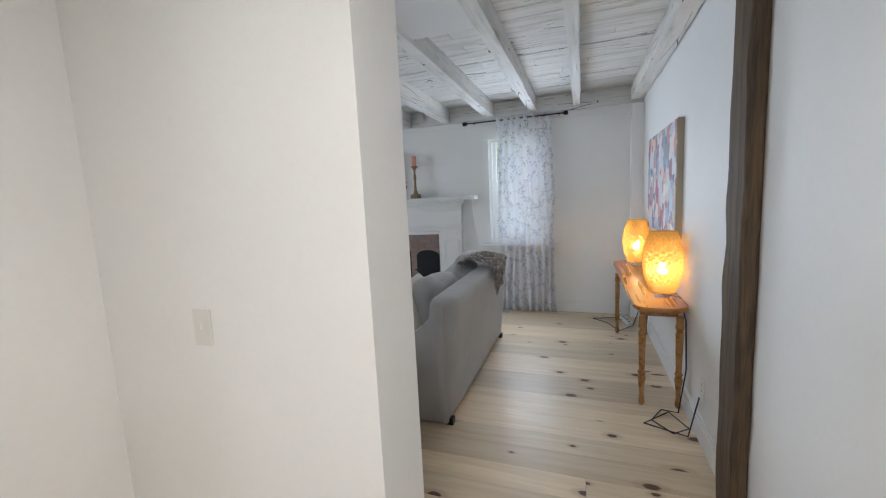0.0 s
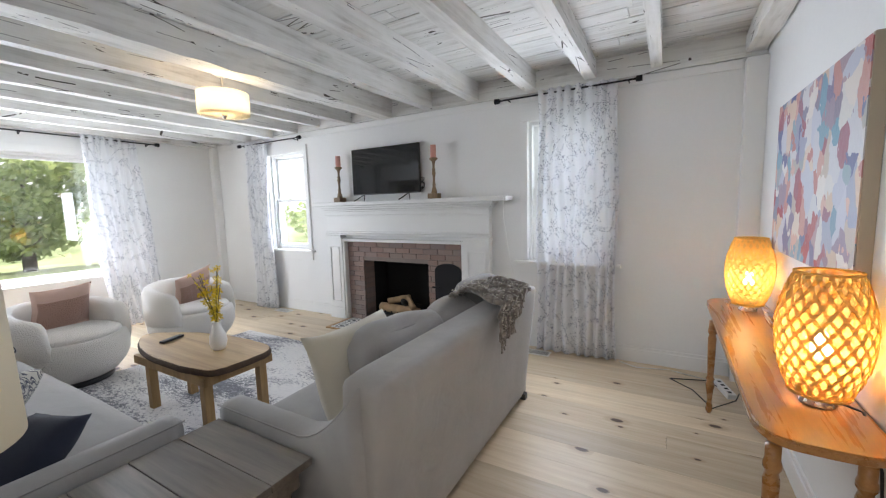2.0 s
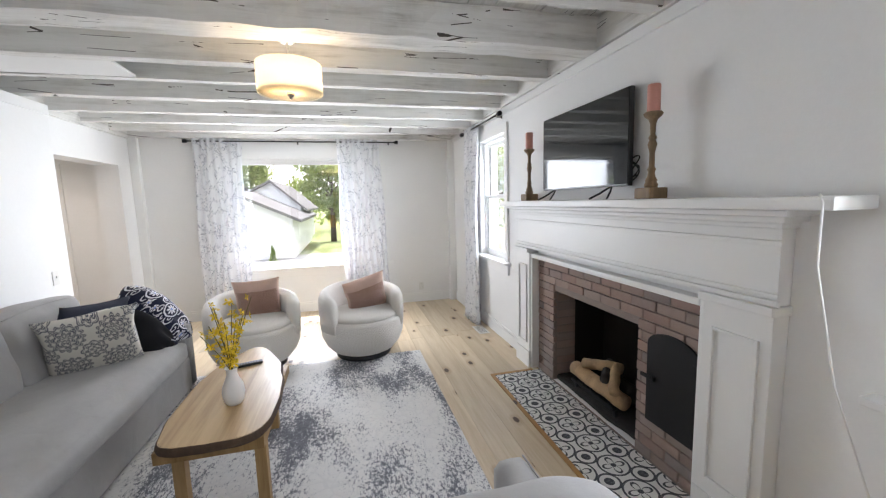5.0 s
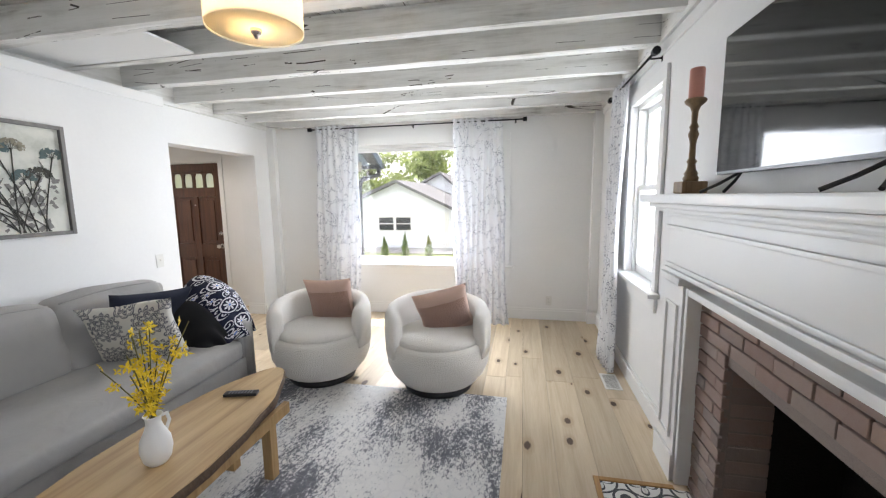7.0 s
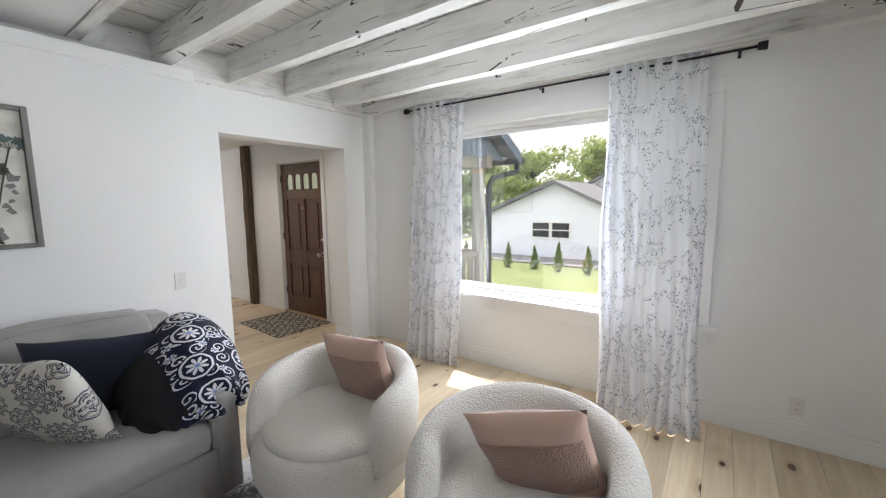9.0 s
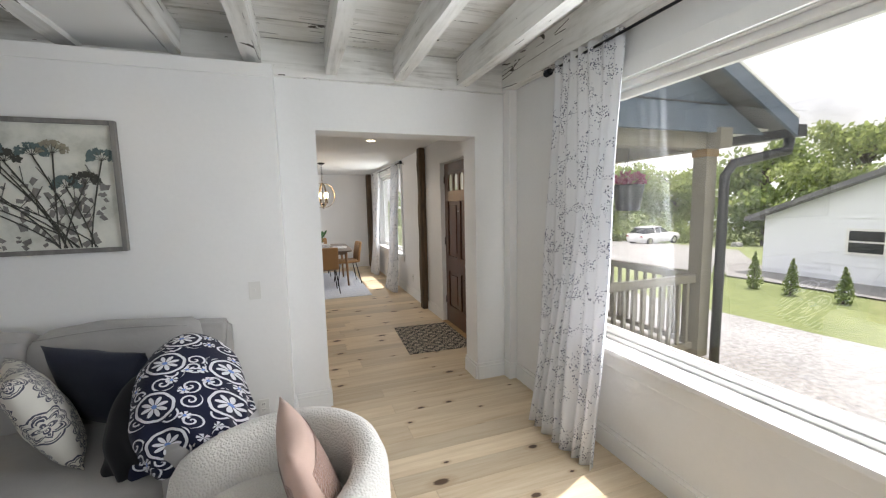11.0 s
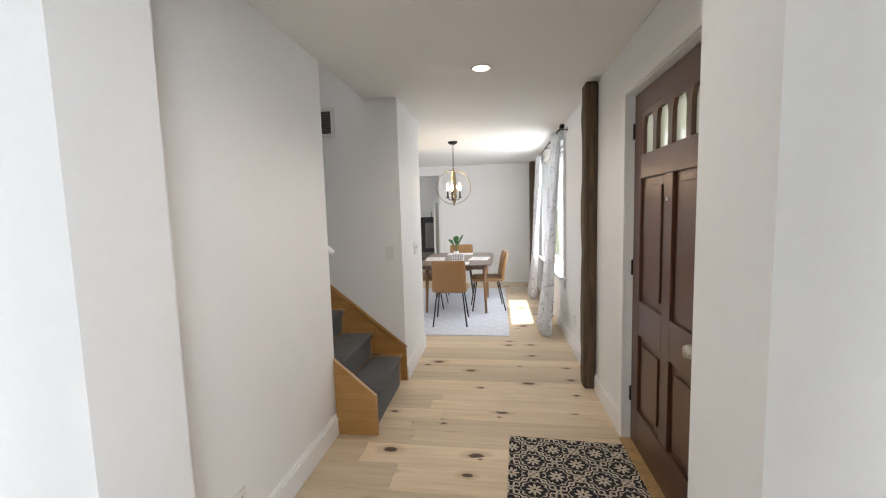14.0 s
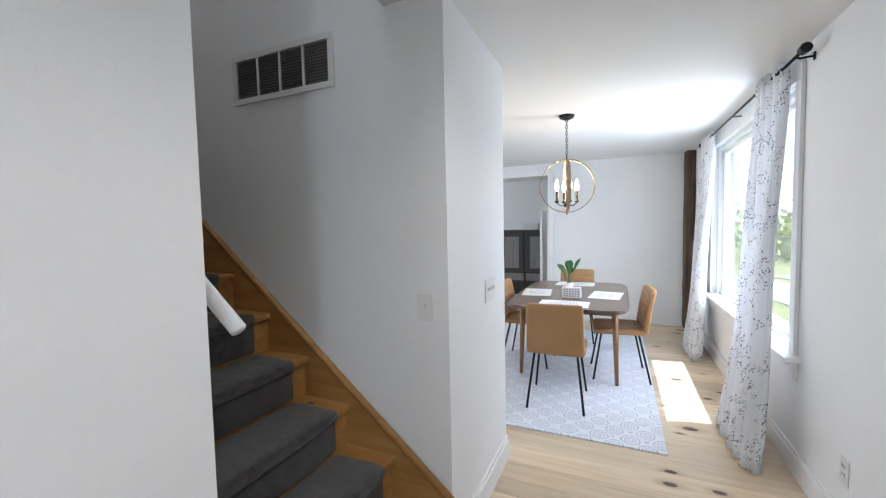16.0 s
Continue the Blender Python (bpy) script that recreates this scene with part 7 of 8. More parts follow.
dt = thing("dining_table", "dark walnut dining table on tapered legs", "table", pose(-4.88, -4.3, 0.0095))
ol = []
for k in range(44):
    a = 2 * math.pi * k / 44
    ol.append((0.52 * math.copysign(abs(math.cos(a)) ** 0.28, math.cos(a)), 0.82 * math.copysign(abs(math.sin(a)) ** 0.28, math.sin(a))))
part("tabletop", prism(ol, 0.685, 0.715, 0.006), WALNUT, dt)
part("apron", boxed(-0.4, 0.4, -0.56, 0.56, 0.62, 0.6845, 0.004), WALNUT, dt)
for sx in (-1, 1):
    for sy in (-1, 1):
        part("leg", tube(shape(), [(sx * 0.4, sy * 0.49, 0.684), (sx * 0.42, sy * 0.51, 0.0)], [0.028, 0.016], 14), WALNUTLEG, dt, "", True)


def dining_chair(m):
    """Faces +y; its back stands at y = 0."""
    c = thing("dining_chair", "tan leather dining chair with black metal legs", "chair", m, "chairs round the table")
    st = soft_box(-0.215, 0.215, 0.0, 0.43, 0.42, 0.47, 0.022, 8, 0.008)
    seat = part("seat", st, TAN, c, "", True)
    bk = soft_box(-0.215, 0.215, -0.03, 0.022, 0.43, 0.83, 0.022, 10)
    for v in bk.verts:
        k = max(0, v.co.z - 0.43)
        v.co.y -= 0.06 * k + 0.25 * k * k
        v.co.y += 0.35 * v.co.x ** 2
        v.co.x *= 1 - 0.12 * k
    back = part("backrest", bk, TAN, c, "", True)
    for k in range(7):
        z = 0.5 + k * 0.045
        q = z - 0.43
        pts = [(x, 0.0245 - 0.06 * q - 0.25 * q * q + 0.35 * x * x, z) for x in (-0.19, -0.1, 0, 0.1, 0.19)]
        part("stitched_channel", tube(shape(), pts, 0.005, 5), TAN, back, "", True)
    for k in range(7):
        part("stitched_channel", tube(shape(), [(-0.185 + k * 0.062, 0.04, 0.4735), (-0.185 + k * 0.062, 0.41, 0.4735)], 0.004, 5), TAN, seat, "", True)
    for sx in (-1, 1):
        part("leg", tube(shape(), [(sx * 0.16, 0.06, 0.42), (sx * 0.21, -0.03, 0.0)], 0.009, 8), BLACK, c, "", True)
        part("leg", tube(shape(), [(sx * 0.16, 0.37, 0.42), (sx * 0.21, 0.44, 0.0)], 0.009, 8), BLACK, c, "", True)
    part("cross_bar", tube(shape(), [(-0.16, 0.06, 0.415), (0.16, 0.06, 0.415)], 0.008, 6), BLACK, c)
    part("cross_bar", tube(shape(), [(-0.16, 0.37, 0.415), (0.16, 0.37, 0.415)], 0.008, 6), BLACK, c)
    return c


ch = dining_chair(pose(-4.87, -3.13, 0.0095, 0, 0, 182))
copy_thing(ch, pose(-5.52, -4.12, 0.0095, 0, 0, -84))
copy_thing(ch, pose(-4.24, -4.2, 0.0095, 0, 0, 88))
copy_thing(ch, pose(-4.82, -5.42, 0.0095, 0, 0, 2))


def placemat(m):
    p = thing("placemat", "white rectangular placemat with a grey ring print", "placemat", m, "placemats on the table")
    part("sheet", boxed(-0.21, 0.21, -0.14, 0.14, 0, 0.003, 0.001), PAPER, p)
    ink = bmesh.new()
    for r in (0.045, 0.07, 0.095):
        n = 36
        ring = [[ink.verts.new((math.cos(2 * math.pi * k / n) * q * 1.15, math.sin(2 * math.pi * k / n) * q * 0.8, 0.0036)) for k in range(n)] for q in (r, r + 0.005)]
        for k in range(n):
            ink.faces.new((ring[0][k], ring[1][k], ring[1][(k + 1) % n], ring[0][(k + 1) % n]))
    part("ring_print", ink, INK, p, "thin grey concentric rings")
    return p


TZ = 0.7255
pm = placemat(pose(-4.87, -3.68, TZ))
copy_thing(pm, pose(-5.2, -4.22, TZ, 0, 0, 84))
copy_thing(pm, pose(-4.54, -4.22, TZ, 0, 0, 96))
copy_thing(pm, pose(-4.85, -4.9, TZ))

nh = thing("napkin_holder", "small white desk calendar holder with black grid", "holder", pose(-4.9, -4.02, TZ))
part("block", boxed(-0.085, 0.085, -0.035, 0.035, 0, 0.1, 0.004), PAPER, nh)
for i in range(6):
    for j in range(4):
        part("grid_mark", boxed(-0.072 + i * 0.025, -0.055 + i * 0.025, 0.0352, 0.0358, 0.012 + j * 0.021, 0.024 + j * 0.021), INK, nh)

pl = thing("potted_plant", "broad green leaves in a small glass vase", "plant", pose(-4.86, -4.16, TZ))
part("vase", lathe([(0.0001, 0), (0.035, 0), (0.04, 0.01), (0.036, 0.08), (0.04, 0.12), (0.034, 0.12), (0.0001, 0.02)], 20), CERAMIC, pl, "", True)
rng = random.Random(9)
for k in range(7):
    a, tilt, ln = k * 0.9 + rng.uniform(-0.2, 0.2), rng.uniform(0.1, 0.75), rng.uniform(0.2, 0.36)
    d = Vector((math.cos(a) * math.sin(tilt), math.sin(a) * math.sin(tilt), math.cos(tilt)))
    tip = Vector((0, 0, 0.1)) + d * ln
    part("stem", tube(shape(), [(0, 0, 0.08), Vector((0, 0, 0.1)) + d * ln * 0.6], 0.003, 5), GREENLEAF, pl)
    bm = bmesh.new()
    side = d.cross(Vector((0, 0, 1))).normalized()
    up = side.cross(d)
    prev = None
    for i in range(9):
        s = i / 8
        w = 0.038 * math.sin(math.pi * min(1, s * 0.93 + 0.05)) ** 0.8
        p = Vector((0, 0, 0.1)) + d * ln * (0.5 + 0.55 * s) - Vector((0, 0, 1)) * 0.05 * s * s
        row = [bm.verts.new(p - side * w + up * 0.008), bm.verts.new(p), bm.verts.new(p + side * w + up * 0.008)]
        if prev:
            for q in (0, 1):
                bm.faces.new((prev[q], prev[q + 1], row[q + 1], row[q]))
        prev = row
    part("leaf", bm, GREENLEAF, pl, "", True)

pd = thing("globe_pendant", "weathered hoop globe pendant with four candle bulbs, lit", "pendant light", pose(-4.9, -3.66, 1.51))
CZ, GR = 0.245, 0.225
part("canopy", lathe([(0.0001, ZH - 1.511), (0.065, ZH - 1.511), (0.06, ZH - 1.53), (0.03, ZH - 1.545), (0.0001, ZH - 1.545)], 24), BLACK, pd, "", True)
z = CZ + GR + 0.02
k = 0
while z < ZH - 1.545:
    ring = [(0.009 * math.cos(a) * (1 if k % 2 else 0), 0.009 * math.cos(a) * (0 if k % 2 else 1), z + 0.017 * math.sin(a) + 0.012) for a in [2 * math.pi * i / 12 for i in range(13)]]
    part("chain_link", tube(shape(), ring, 0.0026, 5, False), BLACK, pd)
    z += 0.027
    k += 1


def hoop(r, turn):
    bm = bmesh.new()
    n = 56
    rings = [[bm.verts.new((math.cos(2 * math.pi * k / n) * (r + dr), w, math.sin(2 * math.pi * k / n) * (r + dr))) for dr, w in ((-0.004, -0.014), (0.004, -0.014), (0.004, 0.014), (-0.004, 0.014))] for k in range(n)]
    for k in range(n):
        a, b = rings[k], rings[(k + 1) % n]
        for i in range(4):
            bm.faces.new((a[i], a[(i + 1) % 4], b[(i + 1) % 4], b[i]))
    bmesh.ops.recalc_face_normals(bm, faces=bm.faces[:])
    return turned(bm, Matrix.Translation((0, 0, CZ)) @ pose(0, 0, 0, 0, 0, turn))


part("hoop", hoop(GR, 12), ROPE, pd)
part("hoop", hoop(GR - 0.012, 102), ROPE, pd)
part("rod", tube(shape(), [(0, 0, 0.0), (0, 0, CZ + GR + 0.03)], 0.006, 8), BLACK, pd)
part("hub", lathe([(0.0001, 0.06), (0.02, 0.07), (0.026, 0.085), (0.014, 0.105), (0.0001, 0.11)], 16), BLACK, pd, "", True)
for a in (0.4, 1.97, 3.54, 5.11):
    c, s = math.cos(a), math.sin(a)
    part("arm", tube(shape(), [(0, 0, 0.09), (c * 0.05, s * 0.05, 0.075), (c * 0.085, s * 0.085, 0.1)], 0.005, 6), BLACK, pd, "", True)
    part("cup", lathe([(0.0001, 0.1), (0.022, 0.108), (0.02, 0.116), (0.011, 0.12), (0.011, 0.2), (0.0001, 0.2)], 12, (c * 0.085, s * 0.085, 0)), BLACK, pd, "", True)
    part("bulb", lathe([(0.0001, 0.2), (0.009, 0.205), (0.017, 0.235), (0.012, 0.27), (0.003, 0.3), (0.0001, 0.302)], 12, (c * 0.085, s * 0.085, 0)), BULB, pd, "glowing candle bulb", True)

rod("y", -5.3, -2.72, XW, 1, 2.27, (-2.78, -4.0, -5.2))
curtain("curtain", "y", -3.38, -2.94, XW, 1, 2.27, 6, 0.04, 0.5, 0.09, "white sprig-print curtain pooling on the floor", 0.16)
curtain("curtain", "y", -5.25, -4.75, XW, 1, 2.27, 6, 0.04, 0.25, -0.02, "white sprig-print curtain pooling on the floor", 0.12)

# ---- far room seen past the dining table ----
kb = thing("black_cabinet", "black two-door cabinet with pale panels and drawers", "cabinet", pose(-3.62, -7.75, 0))
part("carcass", boxed(-0.55, 0.5, -0.35, 0.0, 0.06, 1.3, 0.006), BLACKP, kb)
part("top", boxed(-0.58, 0.53, -0.37, 0.03, 1.301, 1.33, 0.006), BLACKP, kb)
for x in (-0.49, 0.01):
    d = part("cabinet_door", boxed(x, x + 0.46, 0.0005, 0.02, 0.5, 1.27, 0.004), BLACKP, kb)
    part("door_panel", boxed(x + 0.09, x + 0.37, 0.0205, 0.024, 0.58, 1.2, 0.002), FRAMEGREY, d, "pale mottled panel")
    part("drawer", boxed(x, x + 0.46, 0.0005, 0.02, 0.34, 0.48, 0.004), FRAMEGREY, kb, "pale drawer front")
    part("drawer", boxed(x, x + 0.46, 0.0005, 0.02, 0.12, 0.32, 0.004), BLACKP, kb)
for x in (-0.52, 0.45):
    part("foot", boxed(x, x + 0.05, -0.3, -0.02, 0.0, 0.06), BLACKP, kb)
bx = solid("white_box", boxed(-0.14, 0.14, -0.09, 0.09, 0, 0.13, 0.008), PLASTIC, "white rectangular box standing on black cabinet", "box", m=pose(-3.75, -7.85, 1.331))
d2 = tagged(new("door_2"), "white narrow glazed door standing ajar in the far doorway", "door", "", "structure")
part("stile", boxed(-4.318, -4.27, -6.5, -6.46, 0.01, 1.65, 0.003), TRIM, d2)
part("pane", boxed(-4.268, -4.2, -6.49, -6.485, 0.02, 1.64), FROST, d2)
part("stile", boxed(-4.198, -4.16, -6.5, -6.46, 0.01, 1.65, 0.003), TRIM, d2)
part("rail", boxed(-4.318, -4.16, -6.5, -6.46, 1.652, 1.7, 0.003), TRIM, d2)
setting("trim_header", boxed(-4.32, XE, -6.279, -6.262, 2.17, 2.27, 0.004), TRIM)
setting("trim_door_edge", boxed(-4.40, -4.321, -6.279, -6.262, 0.0, 2.168, 0.004), TRIM)

# ---- outside ----
GZ = -0.6


def lie(x, y):
    """Height of the ground, which falls away gently beyond the lawn."""
    return GZ - 0.071 * min(31.0, max(0.0, math.hypot(x + 5, y - 3) - 15))


gr = bmesh.new()
rings = []
for d in [4 + 3 * k for k in range(16)] + [60, 120, 300, 900]:
    rings.append([gr.verts.new((-5 + math.cos(a) * d, 3 + math.sin(a) * d, lie(-5 + d, 3))) for a in [2 * math.pi * k / 72 for k in range(72)]])
gr.faces.new(rings[0])
for a, b in zip(rings, rings[1:]):
    for k in range(72):
        gr.faces.new((a[k], b[k], b[(k + 1) % 72], a[(k + 1) % 72]))
bmesh.ops.recalc_face_normals(gr, faces=gr.faces[:])
setting("ground", gr, GRASS, "mown green lawn")


def sheet(name, pts, z, mat, label):
    bm = bmesh.new()
    bm.faces.new([bm.verts.new((x, y, 0)) for x, y in pts])
    bmesh.ops.triangulate(bm, faces=bm.faces[:])
    bmesh.ops.subdivide_edges(bm, edges=bm.edges[:], cuts=11, use_grid_fill=True)
    for v in bm.verts:
        v.co.z = lie(v.co.x, v.co.y) + z
    bmesh.ops.recalc_face_normals(bm, faces=bm.faces[:])
    return setting(name, bm, mat, label)


sheet("gravel_path", [(-11.9, -30), (-11.6, -4), (-11.9, 0.4), (-12.3, 4.0), (-14, 12), (-11.5, 12), (-8.6, 4.2), (-8.9, 0.8), (-9.2, -30)], 0.02, GRAVEL, "pale crushed gravel path")
sheet("road", [(-18.2, -4.4), (-17.6, 9), (-15.2, 9), (-15.5, -2.6), (-15.0, -8), (-12.5, -30), (-40, -30), (-29, -12)], 0.035, ASPHALT, "grey tarmac drive")
sheet("road", [(-25, 20), (18, 20), (18, 24), (-25, 24)], 0.035, ASPHALT, "grey road beyond the lawn")
hb = setting("trim_house_base", boxed(XW - 0.2, XE + 0.2, -8.6, YN + 0.3, GZ, -0.061), MORTAR, "grey foundation wall")

# white neighbouring house
ho = thing("neighbour_house", "white clapboard house with low gables and dark fascia", "house", pose(-17.0, -1.0, GZ))


def gable(parent, x0, x1, y0, y1, eave, ridge, yc):
    """A gabled wing with its gable end at x1, and clapboards on that end."""
    bm = bmesh.new()
    for x in (x0, x1):
        pass
    pts = [(y0, 0), (y1, 0), (y1, eave), (yc, ridge), (y0, eave)]
    a = [bm.verts.new((x1, y, z)) for y, z in pts]
    b = [bm.verts.new((x0, y, z)) for y, z in pts]
    bm.faces.new(a)
    bm.faces.new(b[::-1])
    for k in range(5):
        bm.faces.new((a[k], b[k], b[(k + 1) % 5], a[(k + 1) % 5]))
    bmesh.ops.recalc_face_normals(bm, faces=bm.faces[:])
    part("wall", bm, SIDING, parent)
    z = 0.15
    while z < ridge - 0.15:
        lo, hi = y0, y1
        if z + 0.14 > eave:
            t = (z + 0.14 - eave) / (ridge - eave)
            lo, hi = y0 + (yc - y0) * t, y1 + (yc - y1) * t
        if hi - lo > 0.2:
            cl = boxed(x1 + 0.002, x1 + 0.02, lo, hi, z, z + 0.14)
            for v in cl.verts:
                if v.co.z > z + 0.1 and v.co.x > x1 + 0.01:
                    v.co.x = x1 + 0.006
            part("clapboard", cl, SIDING, parent)
        z += 0.145
    for s, ya in ((-1, y0), (1, y1)):
        rf = bmesh.new()
        e = 0.35
        dz = (ridge - eave) / abs(yc - ya)
        q = [(x1 + 0.35, yc, ridge), (x1 + 0.35, ya + s * e, eave - e * dz), (x0 - 0.3, ya + s * e, eave - e * dz), (x0 - 0.3, yc, ridge)]
        lo = [rf.verts.new(p) for p in q]
        hi = [rf.verts.new((p[0], p[1], p[2] + 0.12)) for p in q]
        rf.faces.new(lo)
        rf.faces.new(hi[::-1])
        for k in range(4):
            rf.faces.new((lo[k], lo[(k + 1) % 4], hi[(k + 1) % 4], hi[k]))
        bmesh.ops.recalc_face_normals(rf, faces=rf.faces[:])
        part("roof", rf, SHINGLE, parent, "grey shingle roof")


def sash_window(parent, x, y0, y1, z0, z1):
    w = part("window", boxed(x + 0.021, x + 0.05, y0 - 0.06, y1 + 0.06, z0 - 0.06, z1 + 0.06, 0.004), TRIM, parent)
    part("pane", boxed(x + 0.051, x + 0.055, y0, y1, z0, (z0 + z1) / 2 - 0.02), CARGLASS, w)
    part("pane", boxed(x + 0.051, x + 0.055, y0, y1, (z0 + z1) / 2 + 0.02, z1), CARGLASS, w)


gable(ho, -9.0, 0.0, -2.5, 2.5, 1.62, 2.72, 0.2)
sash_window(ho, 0.0, -0.62, 0.0, 0.78, 1.3)
sash_window(ho, 0.0, 0.12, 0.74, 0.78, 1.3)
gable(ho, -14.0, -5.5, -1.6, 2.3, 2.1, 3.35, 0.9)
part("door", boxed(0.02, 0.05, 1.75, 2.35, 0.05, 1.5, 0.004), TRIM, ho)

fh = thing("far_house", "grey-roofed house far behind the trees", "house", pose(-56, -38, lie(-56, -38)))
gable(fh, -8, 0, -5, 5, 3.0, 4.9, 0.0)


# ---- small planted cypresses ----
def leaf_cloud(bm, rng, centre, size, count, leaf):
    """Many small leaves round a centre, thicker inside."""
    for _ in range(count):
        d = Vector((rng.gauss(0, 1), rng.gauss(0, 1), rng.gauss(0, 1)))
        d = d.normalized() * rng.uniform(0.35, 1.0) ** 0.6
        p = Vector(centre) + Vector((d.x * size[0], d.y * size[1], d.z * size[2]))
        n = Vector((rng.gauss(0, 1), rng.gauss(0, 1), rng.gauss(0.4, 1))).normalized()
        a = n.orthogonal().normalized()
        b = n.cross(a)
        s = leaf * rng.uniform(0.6, 1.4)
        bm.faces.new([bm.verts.new(p + a * s), bm.verts.new(p + b * s * 0.6), bm.verts.new(p - a * s), bm.verts.new(p - b * s * 0.6)])


def cypress(x, y, h, seed):
    rng3 = random.Random(seed)
    t = thing("cypress_shrub", "small conical green cypress planted in the lawn", "shrub", pose(x, y, lie(x, y)), "row of cypresses")
    part("trunk", tube(shape(), [(0, 0, 0), (0, 0, h * 0.6)], [0.03, 0.008], 6), TRUNK, t)
    bm = bmesh.new()
    for k in range(14):
        z = 0.06 + (h - 0.1) * k / 13
        r = 0.2 * (1 - k / 13.5) ** 0.8 * (0.6 + 0.4 * min(1, k / 2))
        leaf_cloud(bm, rng3, (rng3.gauss(0, 0.01), rng3.gauss(0, 0.01), z), (r, r, 0.07), 60, 0.028)
    part("foliage", bm, LEAVES2, t)


for i in range(6):
    cypress(-14.55 + 0.03 * (i % 3), -3.05 + 0.82 * i + 0.05 * (i % 2), 0.72 + 0.07 * ((i * 5) % 3), i)


# ---- trees ----
def tree(x, y, h, spread, seed, label, mat=LEAVES, leaf=0.16, dens=1.0, low=0.25):
    rng3 = random.Random(seed)
    t = thing("tree", label, "tree", pose(x, y, lie(x, y)))
    bm = bmesh.new()
    tube(bm, [(0, 0, 0), (rng3.uniform(-0.1, 0.1), 0.05, h * 0.3), (rng3.uniform(-0.3, 0.3), rng3.uniform(-0.3, 0.3), h * 0.8)], [h * 0.03, h * 0.024, 0.03], 9)
    crown = bmesh.new()
    for k in range(26):
        a = k * 2.4 + rng3.uniform(-0.4, 0.4)
        z = h * rng3.uniform(low, 0.92)
        r = spread * math.sin(math.pi * min(0.97, max(0.12, (z / h - low * 0.6) / (1.05 - low * 0.6)))) ** 0.7 * rng3.uniform(0.55, 1.0)
        tip = Vector((math.cos(a) * r, math.sin(a) * r, z))
        mid = Vector((math.cos(a) * r * 0.45, math.sin(a) * r * 0.45, z - h * 0.04))
        tube(bm, [(0, 0, z * 0.75), mid, tip], [h * 0.009, h * 0.006, 0.012], 5)
        for q in (0.5, 0.8, 1.05):
            c = Vector((0, 0, z * 0.8)).lerp(tip, q)
            s = spread * rng3.uniform(0.2, 0.34)
            leaf_cloud(crown, rng3, c, (s, s, s * 0.6), int(95 * dens), leaf)
    part("trunk", bm, TRUNK, t, "", True)
    part("crown", crown, mat, t, "uneven leafy crown with gaps")


tree(-23.5, 7.0, 8.0, 4.2, 1, "broad maple on the far lawn", LEAVES, 0.15, 1.3, 0.12)
tree(-25.5, 13.0, 8.5, 4.0, 2, "broad maple on the far lawn", LEAVES, 0.16, 1.1, 0.15)
tree(-37, -4.5, 8.8, 3.8, 3, "tall leafy tree behind the white house", LEAVES)
tree(-38, -10.5, 9.4, 4.0, 4, "tall leafy tree behind the white house", LEAVES)
tree(-36, 2.5, 8.8, 3.6, 5, "tall leafy tree behind the white house", LEAVES)
tree(-43, -19, 9.5, 4.5, 6, "leafy tree at the edge of the lawn", LEAVES2, 0.2)
tree(-45.7, -30.4, 9.0, 5.5, 7, "leafy tree behind the parked car", LEAVES, 0.2)
tree(-39.8, -34, 9.0, 5.5, 8, "leafy tree behind the parked car", LEAVES, 0.2)
tree(-33.8, -38, 9.5, 5.8, 9, "leafy tree behind the parked car", LEAVES2, 0.2)
tree(-9.5, 15.5, 8.0, 3.4, 10, "leafy garden tree outside the side window", LEAVES, 0.15, 1.0, 0.15)
tree(0.8, 13.5, 8.0, 3.2, 11, "leafy garden tree outside the side window", LEAVES, 0.15, 1.0, 0.15)
tree(-4.5, 27, 9.5, 4.2, 12, "leafy tree across the road", LEAVES2, 0.2)
tree(3.5, 28, 9.5, 4.2, 13, "leafy tree across the road", LEAVES, 0.2)
tree(-13, 29, 9.5, 4.2, 14, "leafy tree across the road", LEAVES, 0.2)
woods = bmesh.new()
rng = random.Random(77)
for k in range(150):
    a = radians(rng.uniform(75, 262))
    d = rng.uniform(52, 64)
    c = (-4 + math.cos(a) * d, 2 + math.sin(a) * d, GZ - 1.8 + rng.uniform(0.8, 5.2) + (1.2 if 150 < math.degrees(a) < 215 else 0))
    leaf_cloud(woods, rng, c, (3.4, 3.4, 2.4), 85, 0.42)
tagged(new("woodland", link_mesh("woodland", woods, LEAVES2)), "dense green woodland in the distance", "woods", "", "stuff")
bush = bmesh.new()
for k in range(46):
    u = k / 45
    leaf_cloud(bush, rng, (-35 - 13 * u + rng.uniform(-1, 1), -32 + 18 * u, GZ - 2.1 + rng.uniform(0.3, 2.2)), (1.9, 1.9, 1.3), 110, 0.18)
tagged(new("hedge_bushes", link_mesh("hedge_bushes", bush, LEAVES)), "loose green bushes along the lawn edge", "bushes", "", "stuff")
rock = soft_box(-0.35, 0.35, -0.3, 0.3, -0.1, 0.35, 0.15, 6, 0, 3, 0.12)
solid("boulder", rock, GRAVEL, "grey boulder lying on the lawn", "rock", True, m=pose(-36, -16.7, lie(-36, -16.7)))

